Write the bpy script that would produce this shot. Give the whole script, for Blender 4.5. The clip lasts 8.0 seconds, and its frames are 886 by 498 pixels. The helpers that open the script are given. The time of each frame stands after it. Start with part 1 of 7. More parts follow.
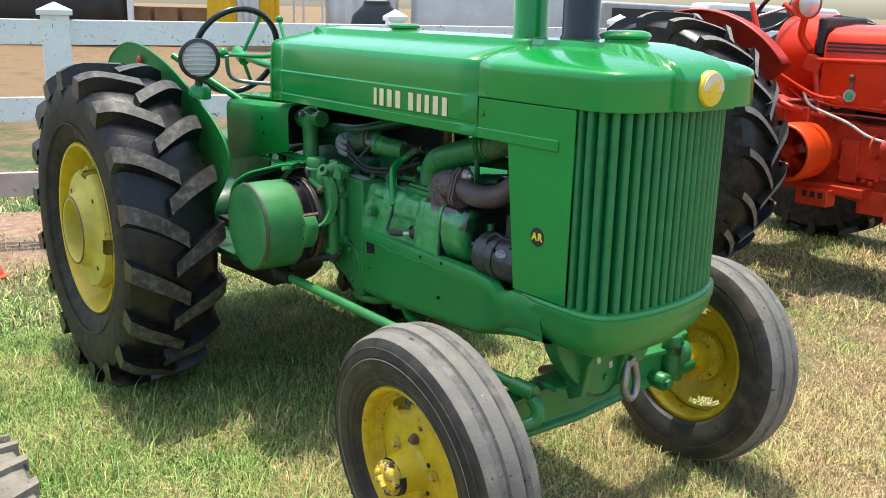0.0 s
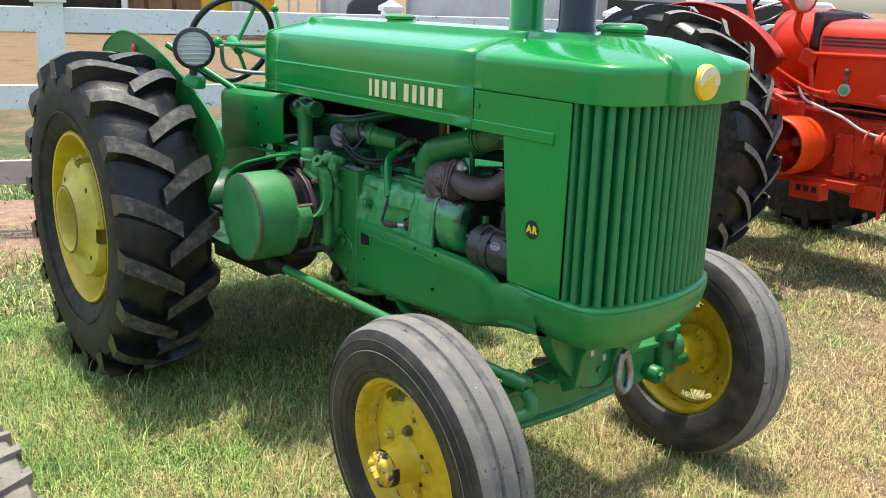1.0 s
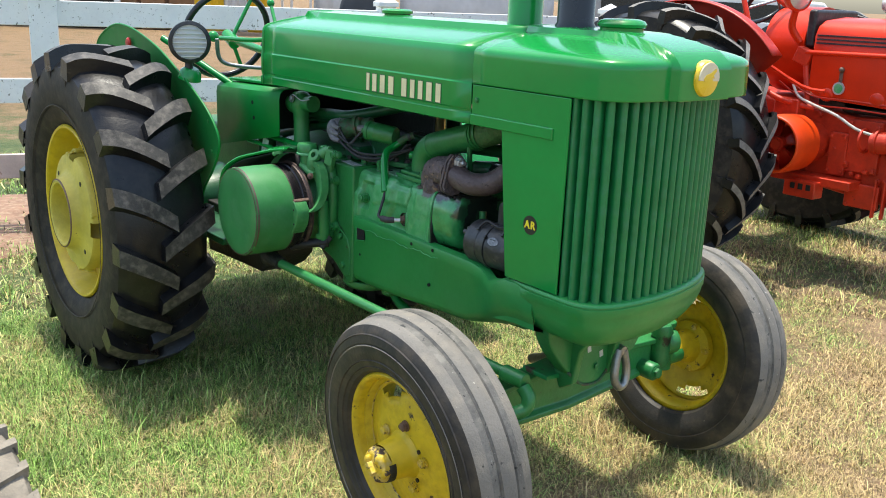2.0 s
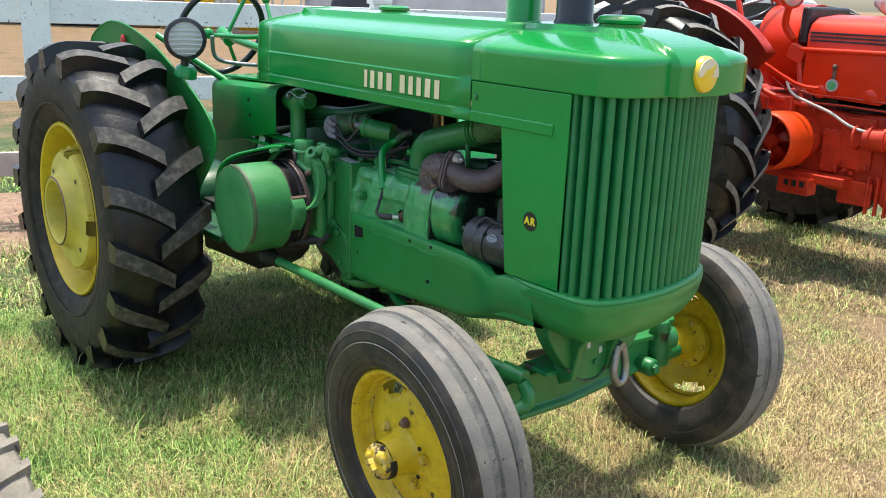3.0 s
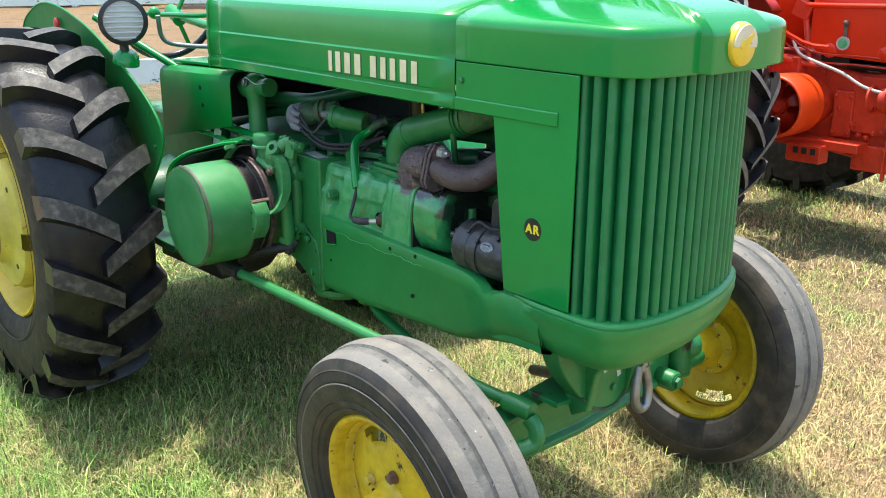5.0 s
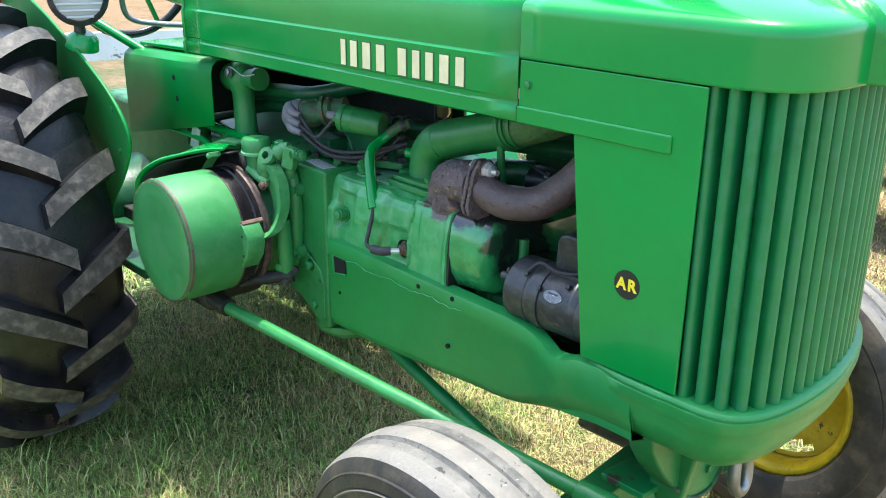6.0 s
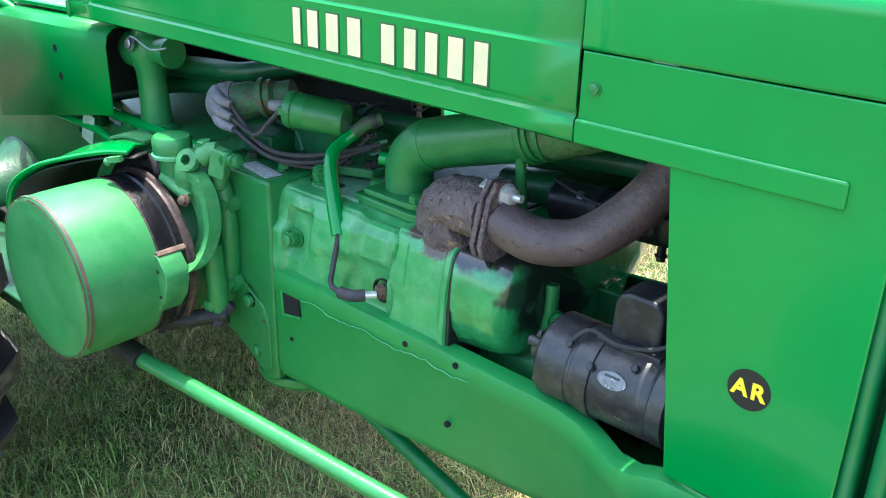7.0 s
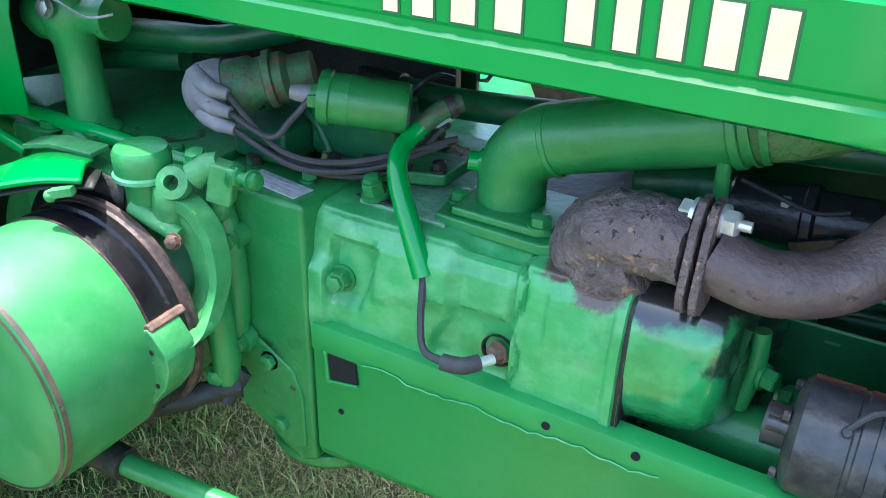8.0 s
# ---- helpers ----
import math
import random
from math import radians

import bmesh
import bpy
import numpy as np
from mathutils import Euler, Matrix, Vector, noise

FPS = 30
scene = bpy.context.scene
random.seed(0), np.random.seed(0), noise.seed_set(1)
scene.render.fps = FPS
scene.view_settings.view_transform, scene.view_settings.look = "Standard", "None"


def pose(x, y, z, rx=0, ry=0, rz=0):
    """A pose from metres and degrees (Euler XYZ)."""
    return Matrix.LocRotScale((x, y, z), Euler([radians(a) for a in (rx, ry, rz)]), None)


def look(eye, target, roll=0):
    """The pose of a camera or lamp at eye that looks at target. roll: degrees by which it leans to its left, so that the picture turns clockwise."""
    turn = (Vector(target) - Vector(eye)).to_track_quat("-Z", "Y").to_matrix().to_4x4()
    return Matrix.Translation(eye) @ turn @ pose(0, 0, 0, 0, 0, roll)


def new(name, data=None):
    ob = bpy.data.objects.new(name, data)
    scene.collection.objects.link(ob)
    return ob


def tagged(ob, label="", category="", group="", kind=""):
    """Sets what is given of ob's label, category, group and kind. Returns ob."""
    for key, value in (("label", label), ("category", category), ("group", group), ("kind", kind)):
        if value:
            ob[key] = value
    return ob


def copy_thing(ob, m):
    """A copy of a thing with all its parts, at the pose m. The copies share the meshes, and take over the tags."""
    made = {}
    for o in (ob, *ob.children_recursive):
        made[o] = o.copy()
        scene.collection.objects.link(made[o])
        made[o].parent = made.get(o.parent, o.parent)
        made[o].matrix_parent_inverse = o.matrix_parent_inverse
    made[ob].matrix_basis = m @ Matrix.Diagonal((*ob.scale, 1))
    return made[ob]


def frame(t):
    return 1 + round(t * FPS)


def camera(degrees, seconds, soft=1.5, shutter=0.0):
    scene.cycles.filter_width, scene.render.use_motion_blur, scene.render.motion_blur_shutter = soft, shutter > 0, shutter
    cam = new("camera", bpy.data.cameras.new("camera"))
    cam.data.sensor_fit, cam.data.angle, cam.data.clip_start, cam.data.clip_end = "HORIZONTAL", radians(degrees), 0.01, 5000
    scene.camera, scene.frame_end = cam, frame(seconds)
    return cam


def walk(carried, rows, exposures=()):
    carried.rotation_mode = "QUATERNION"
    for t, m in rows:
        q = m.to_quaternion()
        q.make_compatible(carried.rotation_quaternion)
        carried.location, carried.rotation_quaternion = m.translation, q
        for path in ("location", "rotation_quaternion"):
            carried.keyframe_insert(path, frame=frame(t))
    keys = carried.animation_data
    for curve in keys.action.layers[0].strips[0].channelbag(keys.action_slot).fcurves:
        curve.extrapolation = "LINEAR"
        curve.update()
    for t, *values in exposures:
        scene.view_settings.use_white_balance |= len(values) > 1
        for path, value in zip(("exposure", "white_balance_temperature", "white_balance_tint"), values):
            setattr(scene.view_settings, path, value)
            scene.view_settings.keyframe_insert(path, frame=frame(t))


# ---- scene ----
cam = camera(51.5, 8.0, soft=1.0)
PATH = [
    (0, (2.572, -1.937, 1.544), (1.047, -0.746, 1.039), 1.3),
    (0.5, (2.569, -1.934, 1.549), (1.05, -0.741, 1.03), 1.5),
    (1, (2.569, -1.938, 1.547), (1.057, -0.739, 1.023), 1.8),
    (1.5, (2.565, -1.939, 1.543), (1.059, -0.734, 1.016), 2.0),
    (3, (2.541, -1.965, 1.533), (1.054, -0.738, 1.001), 2.2),
    (3.5, (2.54, -1.958, 1.545), (1.056, -0.732, 1.0), 1.5),
    (4, (2.511, -1.952, 1.535), (1.035, -0.722, 0.981), 0.9),
    (4.5, (2.415, -1.869, 1.532), (0.947, -0.638, 0.957), 0.3),
    (4.7, (2.34, -1.797, 1.524), (0.877, -0.563, 0.942), 0.2),
    (5.8, (1.817, -1.513, 1.543), (0.413, -0.25, 0.886), 0.3),
    (6, (1.709, -1.481, 1.534), (0.323, -0.205, 0.863), 0.5),
    (6.5, (1.432, -1.324, 1.53), (0.114, -0.004, 0.806), 1.1),
    (7, (1.202, -1.194, 1.516), (-0.014, 0.182, 0.723), 1.5),
    (7.5, (0.913, -1.111, 1.486), (-0.125, 0.353, 0.603), 1.6),
    (8, (0.591, -1.036, 1.471), (-0.277, 0.486, 0.506), 1.3),
]
walk(cam, [(t, look(eye, target, roll)) for t, eye, target, roll in PATH],
     [(0, 1.30, 6700, 4), (3.5, 1.30, 6700, 4), (4.5, 1.43, 6650, 4), (6.0, 2.00, 6300, 4), (7.0, 2.38, 6100, 4), (8.0, 2.60, 6000, 4)])

# ---- world, sun ----
world = bpy.data.worlds.new("sky")
scene.world = world
world.use_nodes = True
wn = world.node_tree
sky = wn.nodes.new("ShaderNodeTexSky")
sky.sky_type = "NISHITA"
sky.sun_disc = False
SUN_EL, SUN_AZ = 80.0, 285.0  # high noon
sky.sun_elevation = radians(SUN_EL)
sky.sun_rotation = radians(SUN_AZ)
sky.air_density, sky.dust_density = 1.0, 2.5
wn.links.new(sky.outputs[0], wn.nodes["Background"].inputs[0])
wn.nodes["Background"].inputs[1].default_value = 0.15
sun_data = bpy.data.lights.new("sun", "SUN")
sun_data.energy, sun_data.angle, sun_data.color = 2.3, radians(0.53), (1.0, 0.95, 0.87)
sun = new("sun", sun_data)
sun.matrix_world = look((-0.170, 0.045, 1.0), (0, 0, 0))


# ---- materials ----
def rgb(*c):
    return (*c, 1.0)


def material(name, base, rough=0.5, metal=0.0, var=0.15, scale=6.0, bump=0.0, bscale=120.0, coat=0.0,
             spots=None, spots2=None, rvar=0.1, tone=None, per_object=0.0, stains=(), spec=0.5):
    """A procedural surface: base colour with drift at two scales, optional patches of other colours, roughness drift, fine relief."""
    m = bpy.data.materials.new(name)
    m.use_nodes = True
    t = m.node_tree
    n, l = t.nodes, t.links
    b = n["Principled BSDF"]
    geo = n.new("ShaderNodeNewGeometry")

    def noise_at(s, detail=4.0, rough_=0.55, dist=0.0):
        x = n.new("ShaderNodeTexNoise")
        x.inputs["Scale"].default_value = s
        x.inputs["Detail"].default_value = detail
        x.inputs["Roughness"].default_value = rough_
        x.inputs["Distortion"].default_value = dist
        l.new(geo.outputs["Position"], x.inputs["Vector"])
        return x

    def ramp(src, p0, p1, c0=rgb(0, 0, 0), c1=rgb(1, 1, 1)):
        r = n.new("ShaderNodeValToRGB")
        r.color_ramp.elements[0].position, r.color_ramp.elements[1].position = p0, p1
        r.color_ramp.elements[0].color, r.color_ramp.elements[1].color = c0, c1
        l.new(src, r.inputs[0])
        return r

    def mix(fac, a, c, kind="MIX"):
        x = n.new("ShaderNodeMix")
        x.data_type, x.blend_type = "RGBA", kind
        for src, i in ((fac, 0), (a, 6), (c, 7)):
            if isinstance(src, (int, float)):
                x.inputs[i].default_value = src
            elif isinstance(src, tuple):
                x.inputs[i].default_value = src
            else:
                l.new(src, x.inputs[i])
        return x.outputs[2]

    big, fine = noise_at(scale), noise_at(bscale, 3.0)
    lo, hi = rgb(*[c * (1 - var) for c in base]), rgb(*[min(1, c * (1 + var)) for c in base])
    col = ramp(big.outputs[0], 0.3, 0.7, lo, hi).outputs[0]
    if tone:
        mid = noise_at(scale * 3.1, 5.0)
        col = mix(ramp(mid.outputs[0], 0.45, 0.7).outputs[0], col, rgb(*tone))
    speck = ramp(fine.outputs[0], 0.25, 0.75, rgb(1 - var * 0.6, 1 - var * 0.6, 1 - var * 0.6), rgb(1, 1, 1))
    col = mix(1.0, col, speck.outputs[0], "MULTIPLY")
    for sp in (spots, spots2):
        if sp:
            colour, threshold, size = sp
            col = mix(ramp(noise_at(size, 6.0, 0.65, 0.4).outputs[0], threshold, threshold + 0.03).outputs[0], col, rgb(*colour))
    for centre, radius, colour in stains:
        off = n.new("ShaderNodeVectorMath")
        off.operation = "DISTANCE"
        off.inputs[1].default_value = centre
        wob = mix(0.028, geo.outputs["Position"], noise_at(26.0, 5.0, 0.7).outputs["Color"], "LINEAR_LIGHT")
        l.new(wob, off.inputs[0])
        col = mix(ramp(off.outputs["Value"], radius * 0.72, radius, rgb(1, 1, 1), rgb(0, 0, 0)).outputs[0], col, rgb(*colour))
    if per_object:
        info = n.new("ShaderNodeObjectInfo")
        r = ramp(info.outputs["Random"], 0, 1, rgb(1 - per_object, 1 - per_object, 1 - per_object))
        col = mix(1.0, col, r.outputs[0], "MULTIPLY")
    l.new(col, b.inputs["Base Color"])
    rr = n.new("ShaderNodeMapRange")
    rr.inputs[3].default_value, rr.inputs[4].default_value = max(0.02, rough - rvar), min(1, rough + rvar)
    l.new(noise_at(scale * 2.3, 5.0).outputs[0], rr.inputs[0])
    l.new(rr.outputs[0], b.inputs["Roughness"])
    b.inputs["Metallic"].default_value = metal
    b.inputs["Coat Weight"].default_value = coat
    b.inputs["Specular IOR Level"].default_value = spec
    b.inputs["Coat Roughness"].default_value = 0.06
    if bump:
        bp = n.new("ShaderNodeBump")
        bp.inputs["Strength"].default_value = bump
        bp.inputs["Distance"].default_value = 0.01
        l.new(fine.outputs[0], bp.inputs["Height"])
        l.new(bp.outputs[0], b.inputs["Normal"])
    return m


GREEN = material("green_enamel", (0.008, 0.245, 0.043), 0.20, var=0.10, scale=3.0, bump=0.005, bscale=35, coat=0.25, rvar=0.07, spec=0.42)
GREEN_SHEET = material("dull_green_sheet_paint", (0.008, 0.200, 0.038), 0.42, var=0.14, scale=4.0, bump=0.02, bscale=40, spec=0.25, spots=((0.012, 0.10, 0.03), 0.68, 7.0))
GREEN_CAST = material("green_painted_casting", (0.024, 0.195, 0.048), 0.40, var=0.22, scale=7.0, bump=0.12, bscale=90, coat=0.1,
                      tone=(0.036, 0.21, 0.060), spots=((0.03, 0.032, 0.022), 0.665, 26.0))
GREEN_CASE = material("green_case_paint", (0.022, 0.185, 0.045), 0.40, var=0.22, scale=7.0, bump=0.12, bscale=90, coat=0.1,
                      tone=(0.034, 0.205, 0.058), spots=((0.03, 0.032, 0.022), 0.665, 26.0),
                      stains=(((-0.20, -0.06, 0.962), 0.10, (0.014, 0.022, 0.014)), ((-0.34, -0.14, 0.962), 0.08, (0.016, 0.030, 0.016)), ((-0.09, -0.05, 0.962), 0.07, (0.012, 0.020, 0.012)), ((-0.17, -0.235, 0.70), 0.05, (0.010, 0.016, 0.010))))
GREEN_DUSTY = material("dusty_green_casting", (0.055, 0.34, 0.12), 0.45, var=0.25, scale=9.0, bump=0.2, bscale=70,
                       tone=(0.15, 0.42, 0.21), spots=((0.05, 0.05, 0.03), 0.68, 30.0))
GREEN_FRAME = material("green_frame_paint", (0.020, 0.225, 0.050), 0.40, var=0.12, scale=5.0, bump=0.05, bscale=60, coat=0.05,
                       tone=(0.026, 0.24, 0.060), spots=((0.05, 0.045, 0.025), 0.72, 20.0))
GREEN_BLOCK = material("dusty_green_block_paint", (0.045, 0.285, 0.082), 0.34, var=0.22, scale=9.0, bump=0.16, bscale=70,
                       tone=(0.105, 0.36, 0.145), spots=((0.06, 0.055, 0.03), 0.695, 30.0), coat=0.2,
                       stains=(((0.312, -0.205, 0.950), 0.030, (0.085, 0.055, 0.04)), ((0.265, -0.180, 0.955), 0.026, (0.08, 0.055, 0.04)), ((0.225, 0.02, 0.957), 0.11, (0.03, 0.03, 0.028))))
# soot and grease on top; end and lower edge also darkened for shade
GREEN_COVER = material("glossy_green_cover_paint", (0.030, 0.27, 0.075), 0.22, var=0.25, scale=11.0, bump=0.05, bscale=40, coat=0.7,
                       tone=(0.05, 0.33, 0.11), stains=(((0.375, -0.195, 0.965), 0.050, (0.018, 0.016, 0.016)), ((0.425, -0.185, 0.972), 0.048, (0.018, 0.016, 0.016)), ((0.455, -0.205, 0.945), 0.020, (0.02, 0.03, 0.02)), ((0.42, -0.12, 0.975), 0.09, (0.015, 0.018, 0.015)), ((0.490, -0.110, 0.880), 0.095, (0.012, 0.020, 0.014)), ((0.462, -0.190, 0.905), 0.030, (0.015, 0.05, 0.022)), ((0.45, -0.10, 0.760), 0.075, (0.010, 0.020, 0.012))))
DUST_TOP = material("dust_bleached_paint", (0.12, 0.31, 0.16), 0.7, var=0.25, scale=14, bump=0.35, bscale=50, tone=(0.24, 0.38, 0.27), spots=((0.03, 0.05, 0.03), 0.64, 24.0))
GREEN_DRUM = material("sun_faded_drum_paint", (0.034, 0.205, 0.056), 0.42, var=0.18, scale=6.0, bump=0.02, coat=0.1,
                      tone=(0.060, 0.235, 0.082), spots=((0.16, 0.07, 0.04), 0.745, 9.0))
BAND_RUST = material("browned_band_edge", (0.055, 0.034, 0.030), 0.5, metal=0.2, var=0.5, scale=25, bump=0.2, tone=(0.14, 0.085, 0.065))
BLACK_OIL = material("oily_black_iron", (0.014, 0.014, 0.016), 0.35, var=0.3, scale=18, bump=0.15, tone=(0.03, 0.03, 0.032))
GEN_GREY = material("worn_grey_black_generator", (0.042, 0.043, 0.046), 0.36, metal=0.2, var=0.35, scale=14, bump=0.15, bscale=70,
                    tone=(0.075, 0.072, 0.068), spots=((0.14, 0.115, 0.08), 0.67, 30.0), spots2=((0.03, 0.03, 0.03), 0.66, 24.0))
DIST_BROWN = material("rust_tinged_green_iron", (0.035, 0.12, 0.045), 0.6, var=0.35, scale=22, bump=0.3, bscale=60, tone=(0.075, 0.055, 0.04), spots=((0.13, 0.06, 0.04), 0.60, 28.0))
HOSE = material("crackled_hose_paint", (0.045, 0.16, 0.045), 0.6, var=0.35, scale=16, bump=0.7, bscale=55, tone=(0.09, 0.17, 0.06), spots=((0.04, 0.035, 0.02), 0.62, 38.0))
BRAID = material("woven_brown_wire", (0.10, 0.085, 0.05), 0.8, var=0.5, scale=120, bump=0.6, bscale=300)
# oily dark green parts, also green darkened in place of shade
GREEN_DARK = material("oil_and_shade_dark_green", (0.008, 0.085, 0.028), 0.4, var=0.3, scale=10, bump=0.1, tone=(0.012, 0.12, 0.04))
GREEN_FORK = material("pale_dusty_green_paint", (0.048, 0.235, 0.072), 0.46, var=0.25, scale=12, bump=0.15, bscale=70, tone=(0.095, 0.30, 0.105), spots=((0.28, 0.42, 0.10), 0.68, 24.0), spots2=((0.04, 0.035, 0.02), 0.70, 40.0))
RIM_EDGE = material("chipped_brown_rim", (0.085, 0.05, 0.038), 0.6, var=0.4, scale=30, spots=((0.03, 0.22, 0.06), 0.58, 24.0))
GREEN_OIL = material("oil_stained_green_casting", (0.018, 0.17, 0.045), 0.42, var=0.35, scale=11, bump=0.12, tone=(0.03, 0.21, 0.06), spots=((0.018, 0.02, 0.014), 0.60, 14.0))
HOLE = material("unlit_hole", (0.002, 0.002, 0.002), 1.0, var=0.1)
BADGE = material("dulled_silver_badge", (0.20, 0.20, 0.21), 0.4, metal=0.5, var=0.4, scale=90, spots=((0.55, 0.55, 0.56), 0.60, 160.0))
GREEN_WORN = material("worn_green_paint", (0.008, 0.19, 0.045), 0.45, var=0.25, scale=9.0, bump=0.1, bscale=80,
                      spots=((0.05, 0.035, 0.02), 0.62, 16.0))
GREEN_GRILLE = material("green_grille_paint", (0.012, 0.185, 0.050), 0.36, var=0.15, scale=12, bump=0.05, tone=(0.025, 0.19, 0.075))
YELLOW = material("yellow_wheel_paint", (0.62, 0.45, 0.015), 0.42, var=0.12, scale=7, bump=0.06, bscale=60, coat=0.1,
                  spots=((0.06, 0.04, 0.02), 0.74, 21.0), tone=(0.52, 0.36, 0.012))
YELLOW_CHIPPED = material("chipped_yellow_paint", (0.62, 0.44, 0.015), 0.45, var=0.15, scale=12, bump=0.1, bscale=60,
                          spots=((0.045, 0.03, 0.022), 0.635, 26.0), tone=(0.50, 0.34, 0.012))
YELLOW_PEEL = material("peeling_yellow_paint", (0.60, 0.41, 0.02), 0.5, var=0.2, scale=12, bump=0.4, bscale=60,
                       spots=((0.05, 0.03, 0.02), 0.555, 34.0), tone=(0.58, 0.46, 0.20))
YELLOW_HUB = material("yellow_hub_paint", (0.62, 0.44, 0.015), 0.42, var=0.12, scale=9, bump=0.06, bscale=60, coat=0.1,
                      spots=((0.05, 0.035, 0.02), 0.70, 24.0), tone=(0.50, 0.36, 0.012))
YELLOW_DULL = material("faded_yellow_casting", (0.56, 0.46, 0.07), 0.55, var=0.18, scale=9, bump=0.15, bscale=70,
                       spots=((0.10, 0.06, 0.02), 0.70, 15.0))
RED = material("red_enamel", (0.62, 0.030, 0.005), 0.34, var=0.14, scale=4, bump=0.02, coat=0.08, spec=0.3)
RED_CAST = material("red_painted_casting", (0.58, 0.034, 0.008), 0.5, var=0.25, scale=9, bump=0.15, bscale=80, spots=((0.05, 0.012, 0.01), 0.68, 18.0))
RED_DEEP = material("dull_red_fender_paint", (0.46, 0.022, 0.008), 0.4, var=0.2, scale=6)
ORANGE = material("orange_red_pulley_paint", (0.75, 0.06, 0.006), 0.4, var=0.15, scale=7)
RUBBER = material("black_rubber", (0.009, 0.009, 0.010), 0.30, spec=0.38, var=0.3, scale=7, bump=0.10, bscale=110, tone=(0.020, 0.018, 0.017), spots=((0.045, 0.036, 0.029), 0.67, 5.0))
RUBBER_LUG = material("dark_lug_rubber", (0.052, 0.048, 0.044), 0.55, spec=0.3, var=0.35, scale=12, bump=0.15, bscale=120, tone=(0.14, 0.125, 0.108))
RUBBER_WORN = material("scuffed_lug_rubber", (0.17, 0.16, 0.145), 0.72, var=0.35, scale=14, bump=0.2, bscale=130, tone=(0.26, 0.235, 0.21))
RUBBER_GREY = material("weathered_grey_rubber", (0.175, 0.163, 0.147), 0.7, spec=0.3, var=0.2, scale=5, bump=0.2, bscale=160,
                       tone=(0.235, 0.21, 0.175), spots=((0.42, 0.39, 0.34), 0.67, 80.0), spots2=((0.055, 0.053, 0.05), 0.64, 40.0))
RUBBER_SIDE = material("dusty_sidewall_rubber", (0.019, 0.016, 0.015), 0.58, spec=0.22, var=0.3, scale=8, bump=0.1, bscale=90, tone=(0.050, 0.039, 0.030))
RUBBER_WALL = material("brown_grey_sidewall_rubber", (0.034, 0.031, 0.029), 0.50, spec=0.32, var=0.35, scale=6, bump=0.12, bscale=90, tone=(0.075, 0.060, 0.046), spots=((0.13, 0.115, 0.09), 0.70, 70.0))
RUBBER_SPECK = material("speckled_worn_rubber", (0.125, 0.119, 0.110), 0.55, spec=0.3, var=0.35, scale=9, bump=0.2, bscale=150, tone=(0.19, 0.178, 0.158), spots=((0.46, 0.44, 0.41), 0.67, 85.0), spots2=((0.03, 0.03, 0.03), 0.62, 45.0))
RUBBER_CRACKED = material("cracked_dry_rubber", (0.22, 0.19, 0.15), 0.85, var=0.3, scale=14, bump=0.5, bscale=60, spots=((0.05, 0.045, 0.04), 0.62, 25.0))
BLACK = material("black_painted_metal", (0.018, 0.019, 0.021), 0.45, var=0.3, scale=14, bump=0.1, bscale=90, tone=(0.05, 0.05, 0.052))
BLACK_GLOSS = material("black_gloss_tube", (0.012, 0.013, 0.015), 0.28, var=0.2, scale=9)
# grease on metal, and shade put as colour into gaps, recesses and openings
DARK = material("grease_and_shade_dark", (0.012, 0.012, 0.011), 0.6, var=0.4, scale=18, bump=0.3, bscale=60)
BAND = material("scorched_steel_band", (0.018, 0.015, 0.018), 0.24, metal=0.3, var=0.5, scale=16, bump=0.1, spots=((0.10, 0.055, 0.04), 0.72, 14.0))
RUST = material("rust_pitted_iron", (0.125, 0.088, 0.086), 0.75, var=0.45, scale=22, bump=1.0, bscale=75, tone=(0.15, 0.115, 0.11), spots=((0.26, 0.16, 0.115), 0.60, 48.0), spots2=((0.022, 0.017, 0.016), 0.60, 75.0))
PIPE_BROWN = material("heat_browned_pipe", (0.115, 0.078, 0.076), 0.5, var=0.3, scale=12, bump=0.3, bscale=110, tone=(0.085, 0.058, 0.056), spots=((0.19, 0.11, 0.09), 0.64, 75.0), spots2=((0.05, 0.032, 0.03), 0.62, 60.0))
STEEL = material("grey_galvanised_steel", (0.32, 0.33, 0.33), 0.42, metal=0.85, var=0.25, scale=20, bump=0.1)
ZINC = material("bright_zinc_bolt", (0.72, 0.72, 0.70), 0.35, metal=0.6, var=0.15, scale=30)
RUST_EDGE = material("rusty_bare_edge", (0.15, 0.085, 0.06), 0.6, var=0.4, scale=40, bump=0.3)
GREY_RUBBER = material("grey_rubber_cap", (0.19, 0.185, 0.20), 0.62, var=0.25, scale=20, bump=0.1, tone=(0.15, 0.13, 0.125), spots=((0.08, 0.05, 0.04), 0.68, 40.0))
WIRE = material("dark_ignition_lead", (0.035, 0.034, 0.037), 0.68, var=0.3, scale=30)
WHITE_WOOD = material("weathered_white_fence_paint", (0.82, 0.82, 0.81), 0.6, var=0.08, scale=3, bump=0.1, bscale=40,
                      spots=((0.15, 0.15, 0.12), 0.635, 17.0), spots2=((0.22, 0.21, 0.18), 0.63, 50.0))
PINKISH = material("clay_stained_fence_paint", (0.58, 0.44, 0.40), 0.7, var=0.2, scale=5, bump=0.1, spots=((0.35, 0.2, 0.15), 0.64, 12.0))
CREAM = material("cream_decal", (0.75, 0.68, 0.40), 0.5, var=0.1, scale=25, spots=((0.20, 0.28, 0.12), 0.71, 90.0))
DECAL_DARK = material("dark_decal_edge", (0.02, 0.10, 0.035), 0.5)
DECAL_BLACK = material("black_decal", (0.012, 0.014, 0.014), 0.4)
